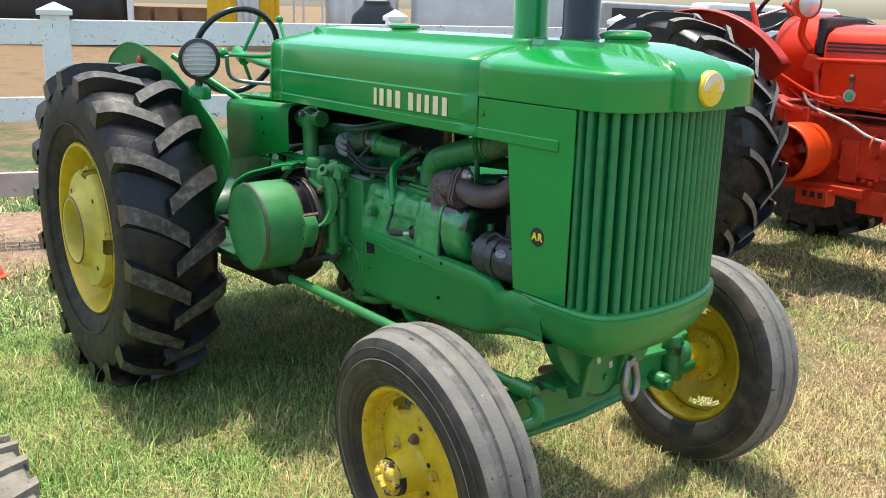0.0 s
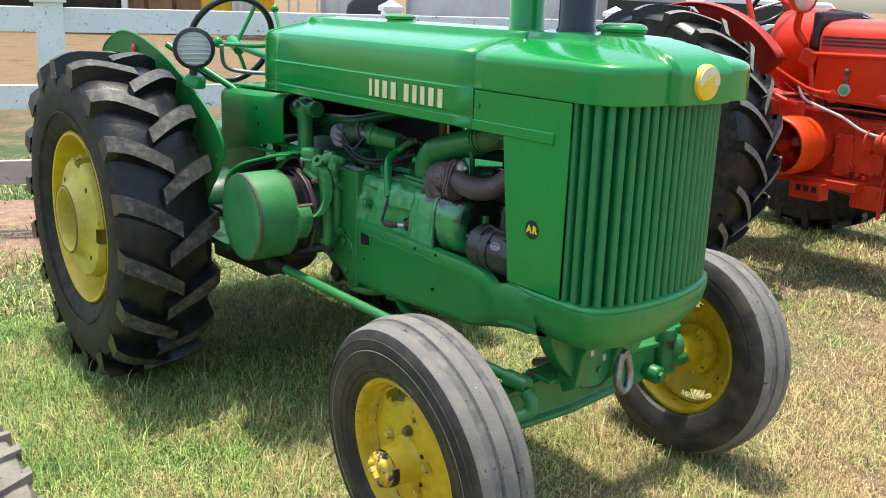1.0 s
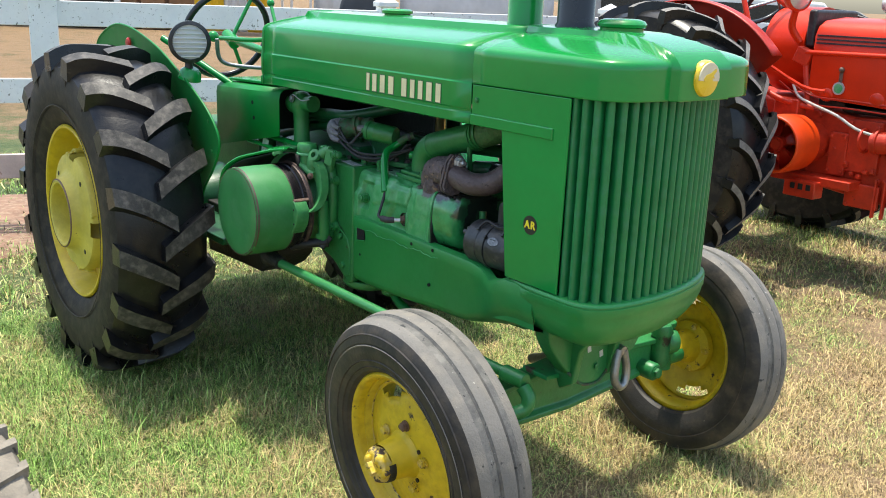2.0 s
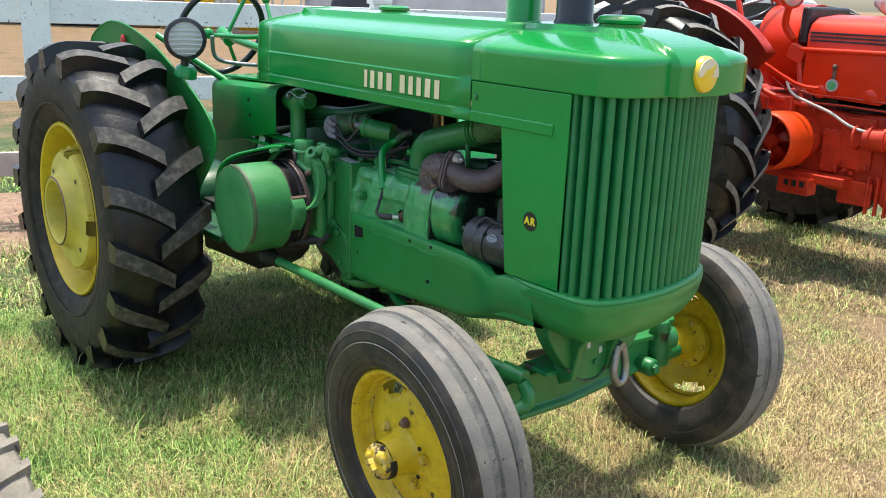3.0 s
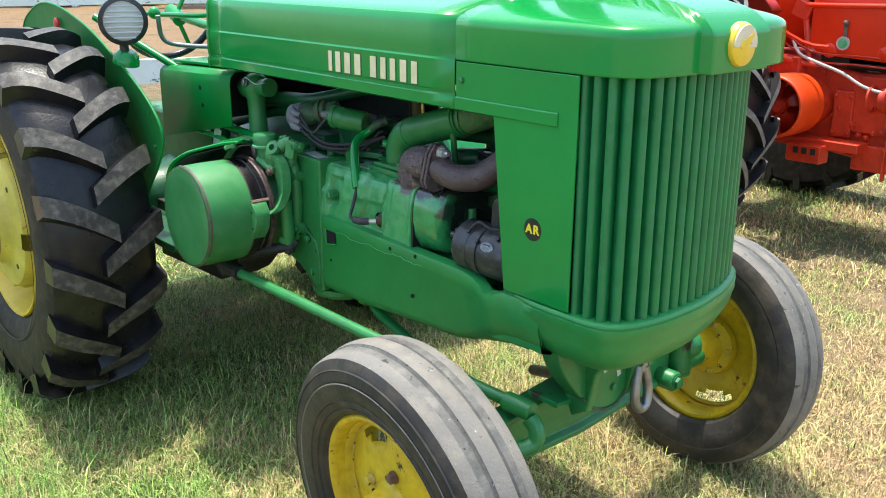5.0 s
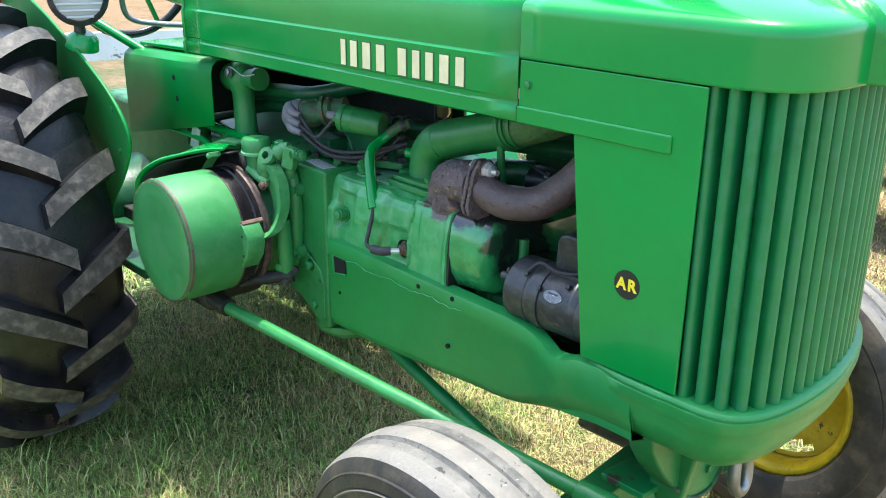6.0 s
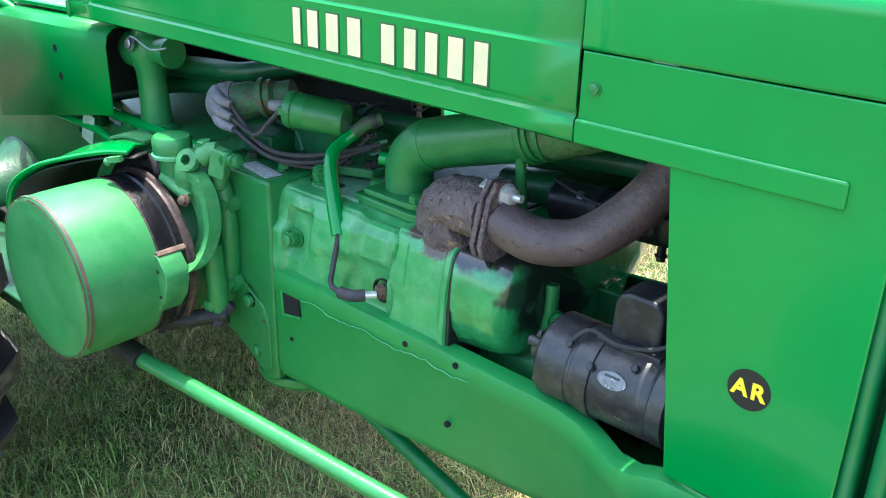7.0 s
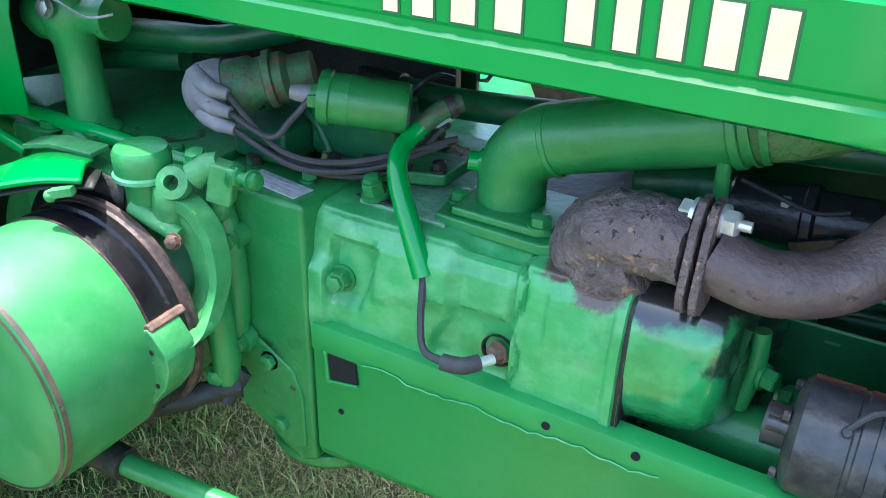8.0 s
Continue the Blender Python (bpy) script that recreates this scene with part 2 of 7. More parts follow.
DECAL_YELLOW = material("yellow_decal", (0.80, 0.66, 0.03), 0.45, var=0.08)
MEDAL_YELLOW = material("yellow_badge_enamel", (0.78, 0.54, 0.02), 0.3, coat=0.6, var=0.08)
MEDAL_GLARE = material("pale_badge_glare", (0.66, 0.60, 0.42), 0.35, coat=0.4)
LENS = material("frosted_ribbed_lens", (0.52, 0.54, 0.54), 0.25, var=0.06, coat=0.4)
LENS_BRIGHT = material("silvered_lamp_lens", (0.62, 0.60, 0.60), 0.18, metal=0.3, coat=0.6)
LABEL = material("worn_silver_plate", (0.62, 0.62, 0.66), 0.4, metal=0.5, var=0.2, scale=60)
WHITE = material("white_paint", (0.78, 0.78, 0.77), 0.5, var=0.06)
GREY_PAINT = material("silver_rim_paint", (0.42, 0.42, 0.43), 0.4, metal=0.4, var=0.2, scale=10)
DIRT = material("bare_red_brown_soil", (0.23, 0.13, 0.085), 0.95, var=0.3, scale=7, bump=0.8, bscale=25, tone=(0.34, 0.24, 0.16))
BRASS = material("amber_glass_bowl_metal", (0.55, 0.42, 0.20), 0.2, metal=0.7)
CANVAS = material("grey_white_canvas", (0.62, 0.62, 0.62), 0.8, var=0.12, scale=1.2, bump=0.1, bscale=8)
TARP_DARK = material("black_plastic_tarp", (0.02, 0.021, 0.024), 0.45, var=0.4, scale=1.5, bump=0.6, bscale=3)
TARP_YELLOW = material("yellow_tent_cloth", (0.72, 0.45, 0.02), 0.7, var=0.12, scale=1.5)
CARTON = material("brown_cardboard", (0.30, 0.17, 0.09), 0.85, var=0.25, scale=2.5, per_object=0.5)
CAR_GREY = material("grey_van_paint", (0.32, 0.32, 0.33), 0.35, coat=0.4)
CONE_RED = material("orange_red_plastic", (0.80, 0.09, 0.03), 0.4)
PAPER = material("grubby_white_tag", (0.55, 0.55, 0.50), 0.7, var=0.2, scale=40)


def lawn(name, blades):
    """Grass colours: green and straw patches that drift over metres; blades also differ one by one."""
    m = bpy.data.materials.new(name)
    m.use_nodes = True
    t = m.node_tree
    n, l = t.nodes, t.links
    b = n["Principled BSDF"]
    geo = n.new("ShaderNodeNewGeometry")
    sep = n.new("ShaderNodeSeparateXYZ")
    l.new(geo.outputs["Position"], sep.inputs[0])

    def noise_at(s, detail=4.0):
        x = n.new("ShaderNodeTexNoise")
        x.inputs["Scale"].default_value, x.inputs["Detail"].default_value = s, detail
        x.inputs["Roughness"].default_value = 0.6
        l.new(geo.outputs["Position"], x.inputs["Vector"])
        return x.outputs[0]

    def math_(op, a, c):
        x = n.new("ShaderNodeMath")
        x.operation = op
        for v, i in ((a, 0), (c, 1)):
            if isinstance(v, (int, float)):
                x.inputs[i].default_value = v
            else:
                l.new(v, x.inputs[i])
        return x.outputs[0]

    # drier towards +x +y (trodden way between the machines), greener beside the wheels
    def drift(axis, a, b, lo, hi):
        x = n.new("ShaderNodeMapRange")
        for i, v in enumerate((a, b, lo, hi)):
            x.inputs[i + 1].default_value = v
        l.new(sep.outputs[axis], x.inputs[0])
        return x.outputs[0]

    dry = math_("ADD", drift(0, -1.0, 1.5, -0.16, 0.50), drift(1, -1.2, 2.2, -0.06, 0.20))
    dry = math_("ADD", dry, drift(0, -7.0, -12.0, 0.0, 0.55))
    dry = math_("ADD", dry, math_("MULTIPLY", math_("SUBTRACT", noise_at(1.7, 5.0), 0.5), 2.4))
    dry = math_("ADD", dry, math_("MULTIPLY", math_("SUBTRACT", noise_at(11.0, 5.0), 0.5), 1.3))
    if blades:
        dry = math_("ADD", dry, math_("MULTIPLY", math_("SUBTRACT", geo.outputs["Random Per Island"], 0.5), 1.2))
    r = n.new("ShaderNodeValToRGB")
    e = r.color_ramp.elements
    if blades:
        stops = ((0.0, (0.16, 0.28, 0.055)), (0.28, (0.30, 0.40, 0.12)), (0.5, (0.42, 0.42, 0.16)), (0.72, (0.44, 0.345, 0.15)), (1.0, (0.44, 0.325, 0.165)))
    else:
        stops = ((0.0, (0.055, 0.09, 0.025)), (0.3, (0.10, 0.12, 0.04)), (0.55, (0.16, 0.125, 0.060)), (0.8, (0.23, 0.16, 0.088)), (1.0, (0.27, 0.182, 0.108)))
    e[0].position, e[0].color = stops[0][0], rgb(*stops[0][1])
    e[1].position, e[1].color = stops[-1][0], rgb(*stops[-1][1])
    for p, c in stops[1:-1]:
        s = e.new(p)
        s.color = rgb(*c)
    l.new(math_("ADD", dry, 0.41), r.inputs[0])
    if blades:
        lot = n.new("ShaderNodeTexWhiteNoise")
        lot.noise_dimensions = "1D"
        l.new(geo.outputs["Random Per Island"], lot.inputs["W"])
        shade = n.new("ShaderNodeMapRange")
        shade.inputs[3].default_value, shade.inputs[4].default_value = 0.15, 1.85
        l.new(lot.outputs["Value"], shade.inputs[0])
        mul = n.new("ShaderNodeMix")
        mul.data_type, mul.blend_type = "RGBA", "MULTIPLY"
        mul.inputs[0].default_value = 1.0
        l.new(r.outputs[0], mul.inputs[6])
        l.new(shade.outputs[0], mul.inputs[7])
        l.new(mul.outputs[2], b.inputs["Base Color"])
    else:
        # bare trodden soil over the far field
        soil_ = n.new("ShaderNodeMix")
        soil_.data_type, soil_.blend_type = "RGBA", "MULTIPLY"
        soil_.inputs[7].default_value = rgb(0.80, 0.73, 0.60)
        l.new(drift(0, -6.0, -10.0, 0.0, 1.0), soil_.inputs[0])
        l.new(r.outputs[0], soil_.inputs[6])
        l.new(soil_.outputs[2], b.inputs["Base Color"])
    b.inputs["Roughness"].default_value = 0.6 if blades else 0.95
    if not blades:
        bp = n.new("ShaderNodeBump")
        bp.inputs["Strength"].default_value, bp.inputs["Distance"].default_value = 0.9, 0.03
        l.new(noise_at(60.0, 6.0), bp.inputs["Height"])
        l.new(bp.outputs[0], b.inputs["Normal"])
    else:
        b.inputs["Specular IOR Level"].default_value = 0.3
    return m


GRASS, TURF = lawn("grass_blades", True), lawn("dry_turf", False)


# ---- shape building ----
def basis(axis):
    a = Vector(axis).normalized()
    u = Vector((1, 0, 0)) if abs(a.x) < 0.9 else Vector((0, 0, 1))
    u = (u - a * u.dot(a)).normalized()
    return a, u, a.cross(u)


def curve(points, steps=6):
    """A smooth way through points."""
    p = [Vector(q) for q in points]
    out = []
    for i in range(len(p) - 1):
        a, b, c, d = p[max(i - 1, 0)], p[i], p[i + 1], p[min(i + 2, len(p) - 1)]
        for k in range(steps):
            t = k / steps
            out.append(0.5 * (2 * b + (c - a) * t + (2 * a - 5 * b + 4 * c - d) * t * t + (3 * b - a - 3 * c + d) * t ** 3))
    return out + [p[-1]]


class Shape:
    def __init__(self):
        self.v, self.f = [], []

    def add(self, vs, fs):
        o = len(self.v)
        self.v += [tuple(x) for x in vs]
        self.f += [tuple(i + o for i in f) for f in fs]
        return self

    def box(self, c, s, turn=(0, 0, 0)):
        m = Matrix.Translation(c) @ Euler([radians(a) for a in turn]).to_matrix().to_4x4()
        vs = [m @ Vector((x * s[0] / 2, y * s[1] / 2, z * s[2] / 2)) for x in (-1, 1) for y in (-1, 1) for z in (-1, 1)]
        return self.add(vs, [(0, 1, 3, 2), (4, 6, 7, 5), (0, 4, 5, 1), (2, 3, 7, 6), (0, 2, 6, 4), (1, 5, 7, 3)])

    def prism(self, poly, a, b, axis="y"):
        put = {"y": lambda u, w, t: (u, t, w), "x": lambda u, w, t: (t, u, w), "z": lambda u, w, t: (u, w, t)}[axis]
        k = len(poly)
        vs = [put(u, w, a) for u, w in poly] + [put(u, w, b) for u, w in poly]
        return self.add(vs, [tuple(range(k)), tuple(range(2 * k - 1, k - 1, -1))] + [(i, (i + 1) % k, k + (i + 1) % k, k + i) for i in range(k)])

    def lathe(self, profile, origin, axis, n=40, ring=False, skip=None):
        """Revolve (radius, along) pairs round an axis through origin; ring closes the profile on itself."""
        a, u, w = basis(axis)
        o = Vector(origin)
        k = len(profile)
        vs, fs = [], []
        for j in range(n):
            t = 2 * math.pi * j / n
            d = u * math.cos(t) + w * math.sin(t)
            vs += [o + a * h + d * r for r, h in profile]
        for j in range(n):
            for i in range(k if ring else k - 1):
                if skip and skip(i, j):
                    continue
                i2, j2 = (i + 1) % k, (j + 1) % n
                fs.append((j * k + i, j * k + i2, j2 * k + i2, j2 * k + i))
        return self.add(vs, fs)

    def cyl(self, p0, p1, r0, r1=None, n=20):
        p0, p1 = Vector(p0), Vector(p1)
        h = (p1 - p0).length
        r1 = r0 if r1 is None else r1
        return self.lathe([(0.0001, 0), (r0, 0), (r1, h), (0.0001, h)], p0, p1 - p0, n)

    def tube(self, points, r, n=12, steps=0):
        p = curve(points, steps) if steps else [Vector(q) for q in points]
        k = len(p)
        rs = [r] * k if isinstance(r, (int, float)) else [r[0] + (r[1] - r[0]) * i / (k - 1) for i in range(k)]
        d0 = (p[1] - p[0]).normalized()
        _, u, _ = basis(d0)
        vs, fs = [], []
        for i in range(k):
            d = (p[min(i + 1, k - 1)] - p[max(i - 1, 0)]).normalized()
            u = (u - d * u.dot(d)).normalized()
            w = d.cross(u)
            vs += [p[i] + (u * math.cos(2 * math.pi * j / n) + w * math.sin(2 * math.pi * j / n)) * rs[i] for j in range(n)]
        for i in range(k - 1):
            for j in range(n):
                fs.append((i * n + j, i * n + (j + 1) % n, (i + 1) * n + (j + 1) % n, (i + 1) * n + j))
        fs += [tuple(range(n - 1, -1, -1)), tuple(range((k - 1) * n, k * n))]
        return self.add(vs, fs)

    def loft(self, rings, closed=True, caps=True):
        k = len(rings[0])
        vs = [p for r in rings for p in r]
        fs = []
        for i in range(len(rings) - 1):
            for j in range(k if closed else k - 1):
                fs.append((i * k + j, i * k + (j + 1) % k, (i + 1) * k + (j + 1) % k, (i + 1) * k + j))
        if closed and caps:
            fs += [tuple(range(k - 1, -1, -1)), tuple(range((len(rings) - 1) * k, len(rings) * k))]
        return self.add(vs, fs)

    def bolt(self, p, axis, r=0.012, h=0.010):
        a, u, w = basis(axis)
        p = Vector(p)
        self.lathe([(0.0001, 0), (r * 1.25, 0), (r * 1.25, h * 0.25), (0.0001, h * 0.25)], p, a, 14)
        return self.lathe([(0.0001, 0), (r, 0), (r, h * 0.9), (r * 0.8, h), (0.0001, h)], p, a, 6)

    def ball(self, c, r, squash=(1, 1, 1), n=16):
        prof = [(max(0.0001, r * math.sin(math.pi * i / 10)), -r * math.cos(math.pi * i / 10)) for i in range(11)]
        s = Shape().lathe(prof, (0, 0, 0), (0, 0, 1), n)
        return self.add([(c[0] + x * squash[0], c[1] + y * squash[1], c[2] + z * squash[2]) for x, y, z in s.v], s.f)

    def moved(self, m):
        out = Shape()
        out.v, out.f = [tuple(m @ Vector(v)) for v in self.v], list(self.f)
        return out


def roughened(shape, amount, size):
    """Pushes every point about by a steady noise, for rough castings."""
    out = Shape()
    out.v, out.f = [tuple(Vector(v) + noise.noise_vector(Vector(v) * size) * amount) for v in shape.v], list(shape.f)
    return out


def mesh_of(name, shape, mat, smooth=38):
    me = bpy.data.meshes.new(name)
    me.from_pydata(shape.v, [], shape.f)
    bm = bmesh.new()
    bm.from_mesh(me)
    bmesh.ops.remove_doubles(bm, verts=bm.verts, dist=0.00012)
    bmesh.ops.recalc_face_normals(bm, faces=bm.faces)
    bm.to_mesh(me)
    bm.free()
    me.polygons.foreach_set("use_smooth", [True] * len(me.polygons))
    me.set_sharp_from_angle(angle=radians(smooth))
    me.materials.append(mat)
    return me


def part(name, shape, mat, parent=None, label="", bevel=0.0, smooth=38, solid=0.0):
    """Links a shape, given in world places, as ONE mesh object under a thing or a part."""
    ob = new(name, mesh_of(name, shape, mat, smooth))
    if parent is not None:
        ob.parent = parent
        ob.matrix_parent_inverse = Matrix.Translation(-parent.location) if parent.type == "EMPTY" else Matrix.Identity(4)
    if solid:
        s = ob.modifiers.new("thickness", "SOLIDIFY")
        s.thickness, s.offset = solid, -1
    if bevel:
        b = ob.modifiers.new("edges", "BEVEL")
        b.width, b.segments, b.limit_method, b.angle_limit, b.harden_normals = bevel, 2, "ANGLE", radians(38), True
    if label:
        ob["label"] = label
    return ob


def thing(name, at, label, category, group="", kind=""):
    ob = new(name)
    ob.empty_display_size = 0.2
    ob.location = at
    return tagged(ob, label, category, group, kind)


def structure(name, shape, mat, label, **kw):
    return tagged(part(name, shape, mat, None, label, **kw), label, name.split("_")[0], "", "structure")


# ---- ground ----
def ground_sheet():
    """One sheet to the horizon, finer and slightly uneven near the machines."""
    def axis():
        near = [i * 0.25 for i in range(-28, 29)]
        out = [7 * 1.35 ** i for i in range(1, 22)]
        return [-x for x in reversed(out)] + near + out
    ax = axis()
    k = len(ax)
    s = Shape()
    vs = []
    for y in ax:
        for x in ax:
            d = math.hypot(x, y)
            z = (noise.noise(Vector((x * 0.9, y * 0.9, 3.0))) * 0.012 if d < 8 else 0.0)
            vs.append((x, y, z - 0.008))
    s.add(vs, [(j * k + i, j * k + i + 1, (j + 1) * k + i + 1, (j + 1) * k + i) for j in range(k - 1) for i in range(k - 1)])
    return structure("ground", s, TURF, "patchy dry lawn with green and straw-coloured grass")


ground_sheet()

# ---- green tractor ----
tractor = thing("green_tractor", (0, 0, 0), "green vintage row tractor with yellow wheels parked on grass", "tractor")



def outline(front, half, p, q, skew, gap=0.006):
    """Plan of a rounded nose, from the one side round the front to the other, in even steps."""
    raw = []
    for i in range(-3000, 3001):
        a = math.pi / 2 * i / 3000
        y = math.copysign(half * abs(math.sin(a)) ** (2 / p), i)
        raw.append(Vector((0.94 + (front - 0.94) * max(0.0, math.cos(a)) ** (2 / q) - skew * y, y, 0)))
    out, left = [raw[0]], 0.0
    for a, b in zip(raw, raw[1:]):
        d = (b - a).length
        while d > 0 and left + d >= gap:
            a = a.lerp(b, (gap - left) / d)
            out.append(a)
            d, left = (b - a).length, 0.0
        left += d
    return out + [raw[-1]]


BROW = outline(1.127, 0.289, 5.0, 4.2, 0.0, 0.0045)
GRILLE = outline(1.112, 0.288, 1.75, 4.3, 0.120)


def nose_line(start, off=0.0, plan=GRILLE, tail=6):
    """A plan outline from x = start on the one side, round the front, to the other side; off: outwards."""
    run = [Vector((start + (plan[0].x - start) * i / tail, -0.290, 0)) for i in range(tail)]
    back = [Vector((start + (plan[-1].x - start) * i / tail, 0.290, 0)) for i in range(tail)]
    c = run + plan + list(reversed(back))
    out = []
    for i, p in enumerate(c):
        d = c[min(i + 1, len(c) - 1)] - c[max(i - 1, 0)]
        nrm = Vector((d.y, -d.x, 0)).normalized()
        out.append((p + nrm * off, nrm))
    return out


def ease(t):
    t = max(0.0, min(1.0, t))
    return t * t * (3 - 2 * t)


def crown(y):
    """Raised middle strip of the hood."""
    return 0.018 * ease((0.112 - abs(y)) / 0.012)


# rear part of the hood: one sheet across
SIDE = [(-0.296, 1.200), (-0.300, 1.204), (-0.300, 1.229), (-0.2955, 1.233), (-0.2955, 1.239), (-0.298, 1.243), (-0.2985, 1.311),
        (-0.2955, 1.316), (-0.295, 1.330), (-0.2930, 1.390), (-0.2905, 1.402), (-0.285, 1.411), (-0.273, 1.4175), (-0.24, 1.426), (-0.19, 1.436), (-0.14, 1.445)]
across = [0.128, 0.118, 0.112, 0.106, 0.100, 0.09, 0.05, 0.0]
SIDE += [(-y, 1.447 + 0.008 * (0.128 - y) / 0.128 + crown(y)) for y in across]
SECTION = SIDE + [(-y, z) for y, z in reversed(SIDE[:-1])]
rings = []
for i in range(13):
    x = -0.600 + 1.212 * i / 12
    rings.append([(x, y, z) for y, z in SECTION])
hood = part("hood", Shape().loft(rings, closed=False), GREEN, tractor, "glossy green sheet-metal hood", solid=0.004, smooth=28)
# rolled rear edge of the hood
part("hood_rear_edge", Shape().tube([(-0.602, y, z - 0.002) for y, z in SECTION], 0.0045, 8), GREEN, hood)

# front part of the hood: brow that wraps round the nose
cols = nose_line(0.616, 0.008, BROW)
rows = [(0.0, 1.3135), (0.0, 1.3180), (0.0, 1.350), (0.0004, 1.386), (0.0015, 1.392), (0.005, 1.3985), (0.011, 1.403), (0.020, 1.4065), (0.035, 1.410), (0.06, 1.414), (0.12, 1.421), (0.25, 1.432), (0.4, 1.441), (0.52, 1.448),
        (0.56, 1.449), (0.585, 1.4495), (0.61, 1.450), (0.635, 1.4503), (0.66, 1.451), (0.7, 1.452), (0.8, 1.454), (1.0, 1.456)]
brow = []
for p, nrm in cols:
    line = []
    for f, z in rows:
        q = Vector((min(p.x, 0.80), 0, 0))
        w = p + (q - p) * f
        c = crown(w.y)
        rise = ease((z - 1.392) / 0.02)
        front = ease((p.x - 1.06) / 0.04)
        out = nrm * c * 1.3 * front * (1 - rise)
        line.append((w.x + out.x, w.y + out.y, z + c * rise))
    brow.append(line)
part("hood_front", Shape().loft(brow, closed=False), GREEN, tractor, "glossy green nose cowl with rounded corners", solid=0.004, smooth=32)

# side panels beside the radiator, both sides, with the raised trim strip
for side in (1, -1):
    y0, y1 = -0.297 * side, -0.291 * side
    sp = Shape().prism([(0.616, 1.200), (0.742, 1.200), (0.786, 0.806), (0.984, 0.806), (0.988, 1.3115), (0.616, 1.3115)], y0, y1)
    panel = part("side_panel", sp, GREEN, tractor, "flat green radiator side panel", bevel=0.0025)
    part("trim_strip", Shape().box((0.775, -0.2975 * side, 1.2165), (0.322, 0.009, 0.031)), GREEN, panel, bevel=0.004)
    part("panel_bolt", Shape().bolt((0.637, -0.297 * side, 1.270), (0, -side, 0), 0.007, 0.005), GREEN_CAST, panel)

# grille: upright ribs over a backing coloured dark for the shade between them
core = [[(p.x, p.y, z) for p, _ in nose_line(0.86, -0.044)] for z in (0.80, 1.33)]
part("radiator_core", Shape().loft(core, closed=False), GREEN_DARK, tractor, "dark green backing for the shaded gaps between the grille bars", solid=0.01)
line = [p for p, _ in nose_line(0.968, -0.011, GRILLE, 1)]
run = [0.0]
for a, b in zip(line, line[1:]):
    run.append(run[-1] + (b - a).length)
BARS = int((run[-1] - 0.03) / 0.0328)
for i in range(BARS):
    s = 0.024 + 0.0328 * i
    k = max(j for j in range(len(run) - 1) if run[j] <= s)
    p = line[k].lerp(line[k + 1], (s - run[k]) / (run[k + 1] - run[k]))
    d = (line[k + 1] - line[k]).normalized()
    nrm = Vector((d.y, -d.x, 0))
    prof = [(-0.0108, -0.034), (-0.0108, -0.002), (-0.0086, 0.0055), (-0.0040, 0.0095), (0.0008, 0.0105), (0.0055, 0.0085), (0.0090, 0.003), (0.0100, -0.004), (0.0100, -0.034)]
    sh = Shape().loft([[(*(p + d * u + nrm * w).xy, z) for u, w in prof] for z in (0.798, 1.335)])
    part("grille_bar", sh, GREEN_GRILLE, tractor, smooth=50)

# lower nose shell below the grille
bowl = []
for p, nrm in nose_line(0.80, 0.0):
    line = []
    q = Vector((min(p.x, 0.84), 0, 0))
    for f, z, o in ((0.22, 0.802, 0), (0.10, 0.803, 0), (0.0, 0.803, 0.006), (0.0, 0.800, 0.009), (0.0, 0.795, 0.0095), (0.0, 0.7935, 0.0075), (0.0, 0.7905, 0.0075), (0.0, 0.789, 0.010), (0.0, 0.768, 0.0095), (0, 0.765, 0.0075), (0.004, 0.745, 0.006),
                    (0.020, 0.724, 0.003), (0.050, 0.704, 0), (0.095, 0.686, 0), (0.16, 0.670, 0), (0.25, 0.657, 0), (0.38, 0.648, 0), (0.6, 0.643, 0), (1.0, 0.642, 0)):
        w = p + nrm * (o * 1.25 * ease((p.x - 0.78) / 0.12))
        line.append((*(w + (q - w) * f).xy, z))
    bowl.append(line)
part("nose_shell", Shape().loft(bowl, closed=False), GREEN_FRAME, tractor, "rounded green lower nose casting", solid=0.006, smooth=50)

